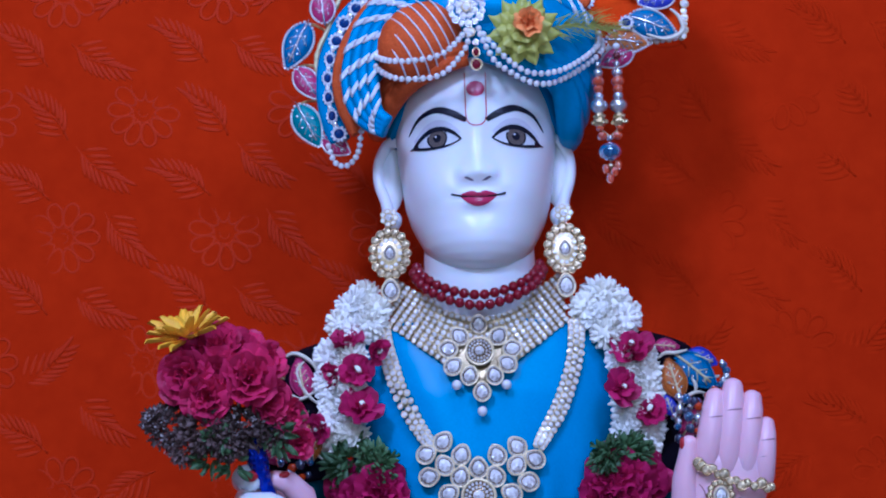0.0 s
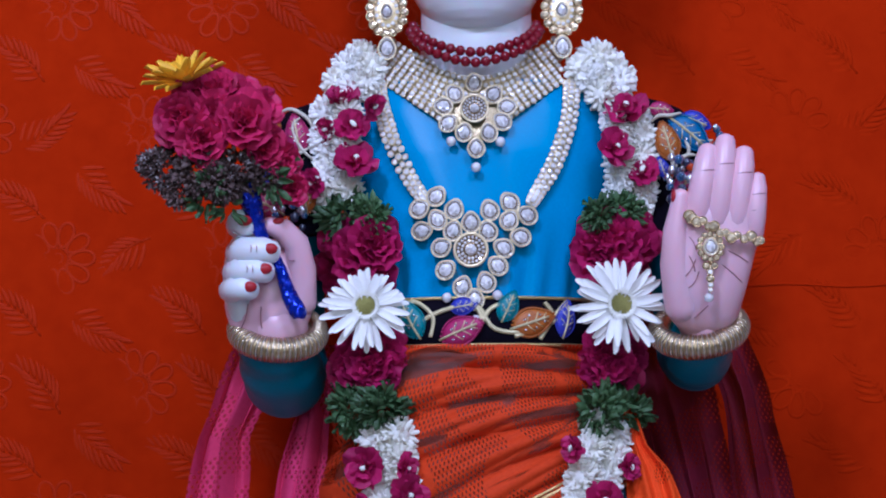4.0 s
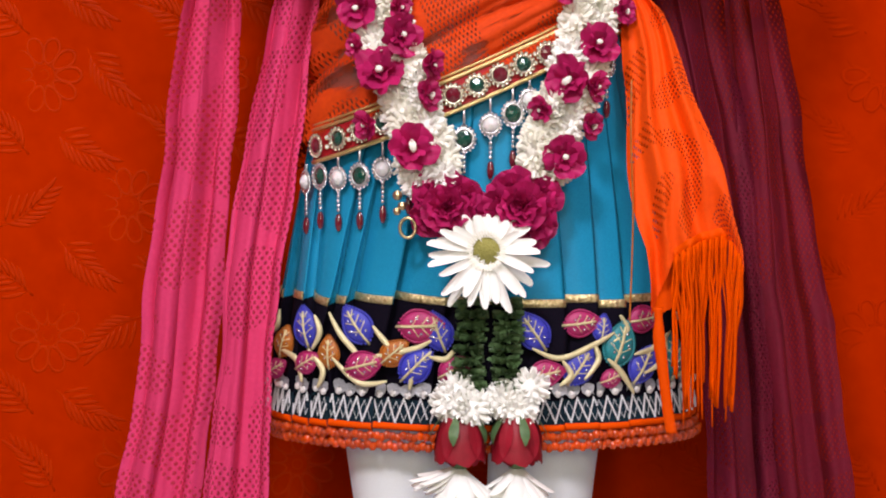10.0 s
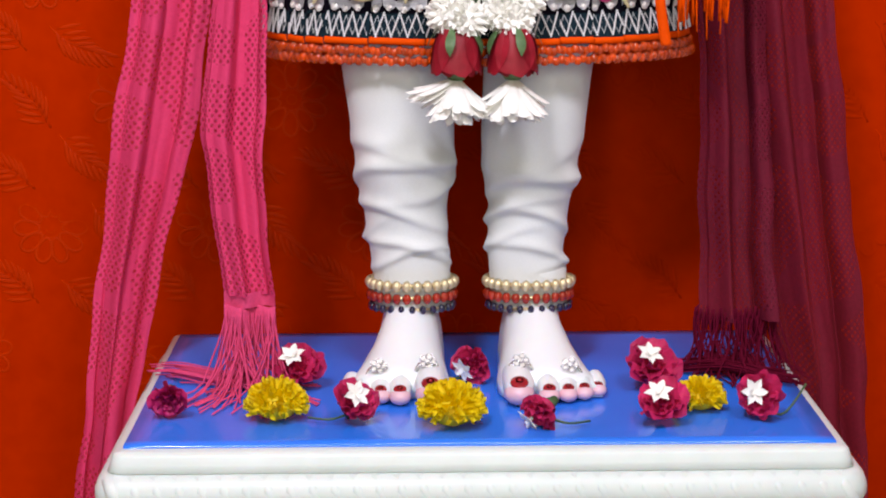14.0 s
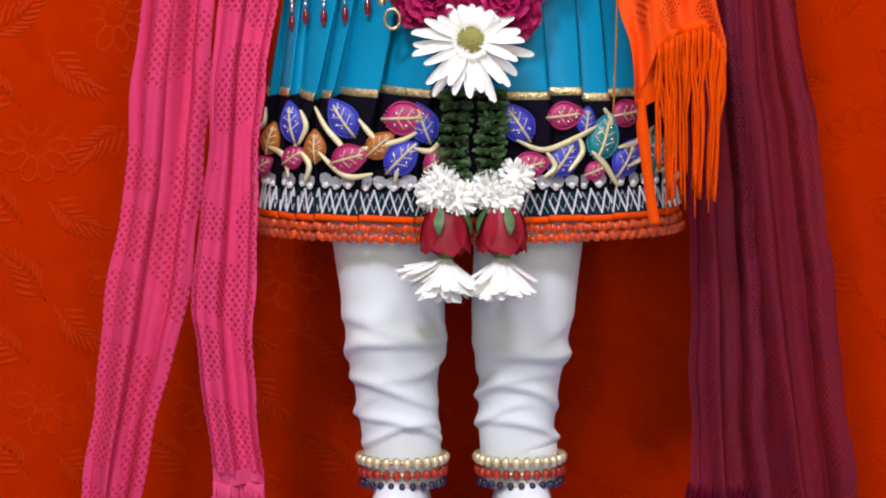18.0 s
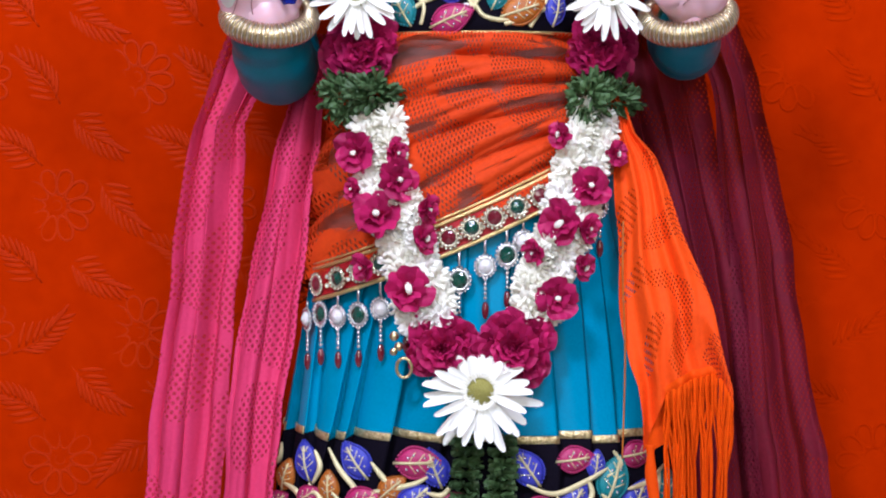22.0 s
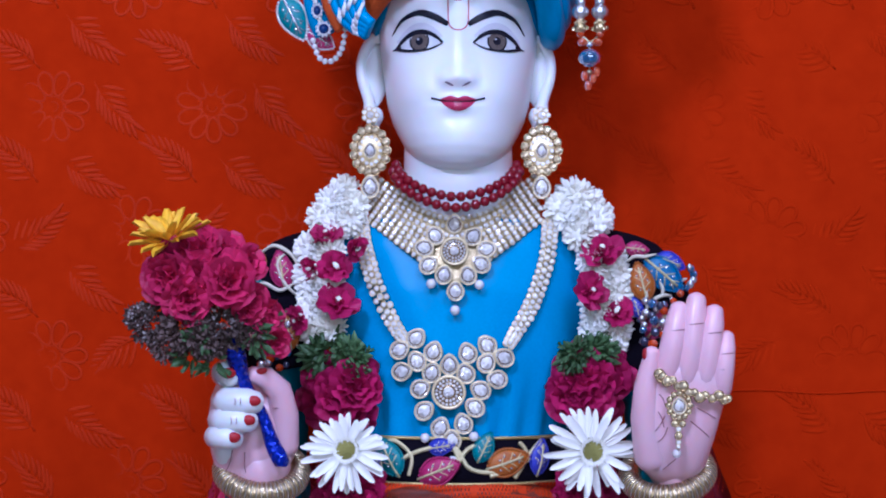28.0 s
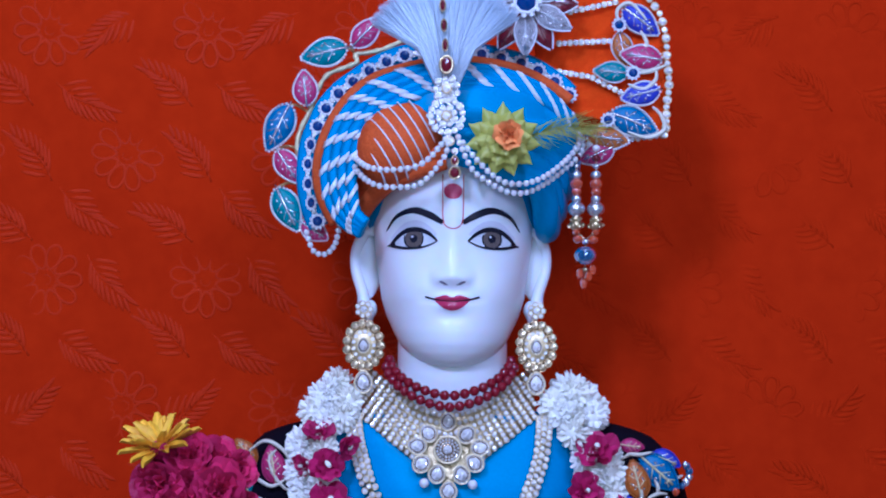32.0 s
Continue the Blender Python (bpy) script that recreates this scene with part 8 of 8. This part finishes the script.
gerbera(garland, (-0.0945, -0.068, 0.7225), 0.0365, pose(0, 0, 0, -6, 8, -6), 1, "white gerbera daisy with a green-yellow disc", 0.22)
gerbera(garland, (0.1005, -0.068, 0.7225), 0.0385, pose(0, 0, 0, -2, 20, 6), 2, "white gerbera daisy with a green-yellow disc")
gerbera(garland, (0.000, -0.100, 0.4160), 0.0475, pose(0, 0, 0, -10, 5, 0), 3, "large white gerbera daisy at the garland's join", 0.45)
# lower tails
for x in (-0.0115, 0.0165):
    for k in range(8):
        bm = bmesh.new()
        z = 0.376 - 0.0088 * k
        for j in range(26):
            a = 360 * j / 26 + 30 * k
            m = Matrix.Translation((x + 0.0015 * math.sin(k), front(x, z).y - 0.016, z)) @ pose(0, 0, 0, 0, 0, a) @ pose(0, 0, 0, 100 + rnd.uniform(-18, 18), 0, 0) @ pose(0, 0, 0, 0, 0, rnd.uniform(-60, 60))
            petal(bm, m, 0.0125 * rnd.uniform(0.85, 1.1), 0.0058, -0.3, 0.2, rows=5, ruffle=0.12, seed=j)
        part("leaf_ring", bm, M_LEAF, garland, "ring of small green leaves")
for x, s in ((-0.019, -1), (0.024, 1)):
    for k in range(6):
        q = Vector((x + rnd.uniform(-0.010, 0.010), front(x, 0.30).y - 0.020 + rnd.uniform(-0.004, 0.003), 0.304 + rnd.uniform(-0.009, 0.009)))
        put("chrysanthemum", rnd.choice(MUMS), Matrix.Translation(q) @ pose(0, 0, 0, rnd.uniform(-20, 30), rnd.uniform(0, 360), rnd.uniform(-30, 30)) @ Matrix.Scale(0.74, 4), garland)
    y0 = front(x, 0.265).y - 0.020
    bm = bmesh.new()
    tube(bm, [(x, y0, 0.290), (x, y0, 0.281), (x, y0, 0.266), (x, y0, 0.258)], [0.006, 0.012, 0.0145, 0.013], 16)
    bud = part("rosebud", bm, M_ROSERED, garland, "dark red rosebud hanging head down")
    for ring, (n, R) in enumerate(((5, 0.0125), (5, 0.0150))):
        for k in range(n):
            bm = bmesh.new()
            a0 = 2 * math.pi * (k + 0.5 * ring) / n + 0.4
            rows2 = []
            for i in range(8):
                v = i / 7
                z = 0.291 - 0.035 * v
                rad = R * (0.45 + 0.75 * math.sin(math.pi * (0.12 + 0.55 * v))) + 0.002 * max(0, v - 0.7) * (3 + ring)
                half = (0.42 + 0.55 * math.sin(math.pi * min(1, 0.25 + 0.6 * v)))
                rows2.append([(x + (rad + 0.0012 * abs(q)) * math.cos(a0 + half * q), y0 + (rad + 0.0012 * abs(q)) * math.sin(a0 + half * q), z + 0.006 * q * q * v + 0.0015 * math.sin(5 * q + k) * v) for q in np.linspace(-1, 1, 7)])
            loft(bm, rows2, closed=False)
            part("petal", bm, M_ROSERED, bud)
    for k in range(5):
        bm = bmesh.new()
        a0 = 2 * math.pi * k / 5 - math.pi / 2 + 0.25 * s
        rows2 = []
        for i in range(7):
            v = i / 6
            rad = 0.0175 * (0.35 + 0.85 * math.sin(math.pi * (0.10 + 0.5 * v))) + 0.0015
            half = 0.20 * math.sin(math.pi * (0.2 + 0.78 * v))
            rows2.append([(x + rad * math.cos(a0 + half * q), y0 + rad * math.sin(a0 + half * q), 0.2925 - 0.021 * v) for q in (-1, -0.4, 0.4, 1)])
        loft(bm, rows2, closed=False)
        part("sepal", bm, M_LEAF, bud)
    bm = bmesh.new()
    tube(bm, [(x, y0, 0.261), (x, y0, 0.252)], [0.012, 0.006], 12)
    skirtflower = part("daisy", bm, M_LEAF, garland, "white daisy hanging face down")
    for ring, (n, L) in enumerate(((23, 0.037), (23, 0.037), (21, 0.036), (19, 0.034), (15, 0.031))):
        for k in range(n):
            bm = bmesh.new()
            a = 360 * (k + 0.5 * ring) / n
            m = Matrix.Translation((x, y0, 0.256)) @ pose(0, 0, 0, 0, 0, a + rnd.uniform(-6, 6)) @ pose(0, 0, 0, 180 - (40 - 8 * ring) + rnd.uniform(-9, 9) - (22 if s < 0 and 240 < a < 300 else 0), 0, 0) @ Matrix.Translation((0, 0, 0.004))
            petal(bm, m, L * rnd.uniform(0.85, 1.08), 0.0110, 0.15, 0.12, rows=6, blunt=0.7)
            part("petal", bm, M_WHITEPETAL, skirtflower)

# ---- bouquet in the closed hand ----
bouquet = thing("bouquet", "small bouquet of pink roses with a yellow daisy and purple foliage", "bouquet", (-0.165, -0.10, 0.72))
bm = bmesh.new()
tube(bm, curve([(-0.1430, -0.096, 0.7120), (-0.1438, -0.096, 0.7150), (-0.1518, -0.094, 0.7300), (-0.1598, -0.093, 0.7525), (-0.1735, -0.099, 0.7779), (-0.1795, -0.108, 0.8000), (-0.186, -0.113, 0.818)], 22), [0.0016, 0.0030, 0.0042, 0.0058, 0.0064, 0.0066, 0.0064, 0.0060, 0.0055, 0.0050, 0.0046, 0.0044, 0.0044, 0.0046, 0.0052, 0.0062, 0.0074, 0.0082, 0.0086, 0.0088, 0.0090, 0.0090], 12)
part("foil_stem", bm, M_BLUEFOIL, bouquet, "blue glitter foil stem")
for x, z, y, k, tilt, yaw in ((-0.2061, 0.8800, -0.122, 0.95, -30, -5), (-0.1828, 0.8571, -0.130, 1.05, -5, 10), (-0.2270, 0.8600, -0.128, 1.05, 10, -25), (-0.2120, 0.8440, -0.132, 0.92, 15, 0), (-0.1710, 0.8410, -0.118, 0.85, 5, 35),
                             (-0.1575, 0.8300, -0.108, 0.72, 10, 40), (-0.1880, 0.8770, -0.112, 0.86, -35, 20), (-0.2300, 0.8690, -0.115, 0.74, -25, -35), (-0.1720, 0.8700, -0.112, 0.75, -10, 45), (-0.2010, 0.8600, -0.128, 0.95, -5, 0),
                             (-0.1495, 0.8105, -0.100, 0.60, 20, 20), (-0.2370, 0.8500, -0.112, 0.66, 10, -50)):
    put_rose("rose", rnd.choice(PINKROSES), Matrix.Translation((x, y, z)) @ pose(0, 0, 0, tilt, 0, yaw) @ pose(0, 0, 0, 0, rnd.uniform(0, 360), 0) @ Matrix.Scale(k, 4), bouquet, "pink rose bloom")
base = Matrix.Translation((-0.2270, -0.124, 0.8860)) @ pose(0, 0, 0, 0, -16, 0) @ pose(0, 0, 0, -68, 0, 0)
bm = bmesh.new()
ball(bm, base @ Vector((0, 0.0, 0)), (0.011, 0.010, 0.008), 12, 8)
daisy = part("daisy", bm, M_ROSE, bouquet, "yellow daisy with a red eye")
for ring, (n, L) in enumerate(((13, 0.030), (11, 0.025))):
    for k in range(n):
        bm = bmesh.new()
        petal(bm, base @ pose(0, 0, 0, 0, 360 * (k + 0.5 * ring) / n + rnd.uniform(-5, 5), 0) @ pose(0, 0, 0, 16 + 18 * ring + rnd.uniform(-13, 16), 0, 0) @ Matrix.Translation((0, 0, 0.007)), L * rnd.uniform(0.85, 1.1), 0.0092, 0.25, 0.04, rows=6, blunt=0.80)
        part("petal", bm, M_YELLOW, daisy)
M_SPRIG = material("grey_white_sprig_buds", (0.42, 0.38, 0.36), (0.16, 0.12, 0.12), rough=0.7, scale=300, coarse=60, bump=0.3, vary=0.2)
PURPLES = [greens_mesh(70 + k, 0.036, 420, M_PURPLELEAF, 0.0068, 0.0044) for k in range(3)]
SPRIGS = [greens_mesh(76 + k, 0.036, 90, M_SPRIG, 0.0050, 0.0034) for k in range(2)]
BROADS = [greens_mesh(90 + k, 0.026, 26, M_LEAF, 0.022, 0.009) for k in range(2)]
for x, z, y, k, kind in ((-0.243, 0.824, -0.114, 0.75, 0), (-0.256, 0.829, -0.110, 0.45, 0), (-0.215, 0.820, -0.125, 0.85, 0), (-0.187, 0.820, -0.118, 0.8, 0), (-0.200, 0.812, -0.124, 0.7, 0), (-0.230, 0.808, -0.115, 0.65, 0), (-0.168, 0.818, -0.110, 0.6, 0),
                         (-0.252, 0.828, -0.118, 0.55, 1), (-0.240, 0.812, -0.118, 0.5, 1), (-0.188, 0.826, -0.126, 0.6, 1), (-0.225, 0.806, -0.115, 0.45, 1),
                         (-0.212, 0.800, -0.118, 0.55, 2), (-0.196, 0.795, -0.116, 0.5, 2), (-0.166, 0.815, -0.112, 0.6, 2), (-0.156, 0.823, -0.100, 0.5, 2), (-0.206, 0.812, -0.130, 0.45, 2)):
    put("foliage", rnd.choice((PURPLES, SPRIGS, BROADS)[kind]), Matrix.Translation((x, y, z)) @ pose(0, 0, 0, 0, rnd.uniform(0, 360), 0) @ Matrix.Scale(k, 4), bouquet, ("purple-brown filler foliage", "grey-white sprig buds", "green leaf sprig")[kind])

# ---- loose flowers on the pedestal ----
JPETALS = []
for k in range(6):
    bm = bmesh.new()
    m = pose(0, 0, 0, 0, 60 * k, 0) @ pose(0, 0, 0, 16, 0, 0) @ Matrix.Translation((0, 0, 0.001))
    petal(bm, m, 0.0130, 0.0080, 0.2, 0.1, rows=5, blunt=0.84)
    JPETALS.append(mesh_of(bm, M_WHITEPETAL, "petal"))
for k in range(2):
    bm = bmesh.new()
    m = pose(0, 0, 0, 0, 150 * k + 20, 0) @ pose(0, 0, 0, 48, 0, 0) @ Matrix.Translation((0, 0, 0.001))
    petal(bm, m, 0.009, 0.005, 0.2, 0.1, rows=4, blunt=0.8)
    JPETALS.append(mesh_of(bm, M_WHITEPETAL, "petal"))
bm = bmesh.new()
ball(bm, (0, 0.001, 0), 0.002, 8, 6)
JASMINE = (mesh_of(bm, M_CREAMPETAL, "jasmine"), JPETALS)
FLATROSES = [rose_mesh(80 + k, M_PINKROSE, 0.023, ((9, 1.0, 24), (8, 0.85, 40), (7, 0.62, 56), (5, 0.4, 70)), ruffle=0.13) for k in range(3)]
for x, y, z, k, rx, ry, white in ((-0.2384, -0.1431, 0.020, 0.80, 25, 0, 0), (-0.1455, -0.060, 0.017, 1.05, -55, 0, 1), (-0.0988, -0.160, 0.016, 0.90, -50, 35, 1), (-0.0043, -0.045, 0.020, 0.85, 15, -25, 1),
                                  (0.0438, -0.175, 0.017, 0.80, 35, -55, 1), (0.1354, -0.068, 0.017, 1.15, -56, 10, 1), (0.132, -0.168, 0.016, 0.98, -52, 0, 1), (0.2082, -0.155, 0.020, 0.90, -22, -20, 1)):
    fl = thing("loose_rose", "fallen magenta rose with white jasmine on the blue sheet" if white else "magenta rosebud lying on the blue sheet", "rose", (x, y, 0.003), group="loose roses on the sheet")
    m = Matrix.Translation((x, y, z)) @ pose(0, 0, 0, rx, 0, ry)
    bm = bmesh.new()
    tube(bm, [m @ Vector((0, 0.001, 0)), m @ Vector((0, 0.012, -0.002))], [0.008 * k, 0.003], 8)
    part("calyx", bm, M_LEAF, fl)
    me = rnd.choice(FLATROSES) if white else FULLROSES[0]
    put_rose("bloom", me, m @ pose(0, 0, 0, 0, rnd.uniform(0, 360), 0) @ Matrix.Scale(k * 0.88, 4), fl)
    if white:
        put_rose("jasmine", JASMINE, m @ Matrix.Translation((-0.004 * k, -0.0165 * k, 0.000)) @ pose(0, 0, 0, rnd.uniform(-25, 25), rnd.uniform(0, 90), rnd.uniform(-25, 25)) @ Matrix.Scale(0.82, 4), fl, "white jasmine flower")
    if x in (-0.0988, 0.0438, 0.2082, -0.0043):
        bm = bmesh.new()
        s = -1 if x < 0 else 1
        tube(bm, curve([(x, y + 0.004, 0.010), (x + s * 0.016, y - 0.006, 0.007), (x + s * 0.034, y + 0.002, 0.0062 if x != 0.2082 else 0.028)], 10), 0.0009, 6)
        part("stem", bm, M_LEAF, fl)
for x, y, k in ((-0.1568, -0.1486, 1.0), (-0.0249, -0.170, 1.08), (0.1663, -0.1306, 0.82)):
    mg = thing("marigold", "yellow marigold head lying on the blue sheet", "marigold", (x, y, 0.003), group="marigolds on the sheet")
    bm = bmesh.new()
    ball(bm, (x, y, 0.015 * k), (0.0175 * k, 0.017 * k, 0.0120 * k), 14, 8)
    part("heart", bm, M_MARIGOLD, mg)
    bm = bmesh.new()
    for j in range(260):
        zz = 1 - 1.15 * (j + 0.5) / 260
        a = j * 2.39996
        rr = math.sqrt(max(0, 1 - zz * zz))
        d = Vector((rr * math.cos(a), rr * math.sin(a), zz))
        m = Matrix.Translation(Vector((x, y, 0.0135 * k)) + Vector((d.x * 0.0145 * k, d.y * 0.014 * k, d.z * 0.0115 * k))) @ d.to_track_quat("Z", "Y").to_matrix().to_4x4() @ pose(0, 0, 0, rnd.uniform(-25, 25), rnd.uniform(-25, 25), rnd.uniform(0, 360))
        petal(bm, m, 0.0104 * k * rnd.uniform(0.8, 1.15), 0.0040 * k, 0.35, 0.1, rows=4, blunt=0.62, ruffle=0.12, seed=j)
    pt = part("ray_floret", bm, M_MARIGOLD, mg)
    pt["kind"] = "stuff"

# ---- loose ends at the waist ----
cord = thing("hanging_cord", "thin brown cord hanging beside the orange scarf end", "cord", (0.112, -0.06, 0.37))
bm = bmesh.new()
tube(bm, curve([(0.1125, -0.052, 0.545), (0.1115, -0.060, 0.50), (0.1130, -0.064, 0.44), (0.1105, -0.068, 0.36)], 24), 0.0007, 6)
part("strand", bm, M_LORANGE, cord)
charm = thing("gold_charm", "small gold ring and bells beside the garland roses", "charm", (-0.062, -0.085, 0.44))
bm = bmesh.new()
tube(bm, [(-0.0585 + 0.0058 * math.cos(a), -0.088, 0.4335 + 0.0075 * math.sin(a)) for a in np.linspace(0, 2 * math.pi, 20, endpoint=False)], 0.0013, 6, closed=True)
part("ring", bm, M_PALEGOLD, charm)
for dx, dz, r in ((-0.066, 0.458, 0.0038), (-0.0625, 0.450, 0.0034), (-0.0665, 0.446, 0.0030)):
    bm = bmesh.new()
    ball(bm, (dx, -0.088, dz), r, 10, 7)
    part("bell", bm, M_PALEGOLD, charm)
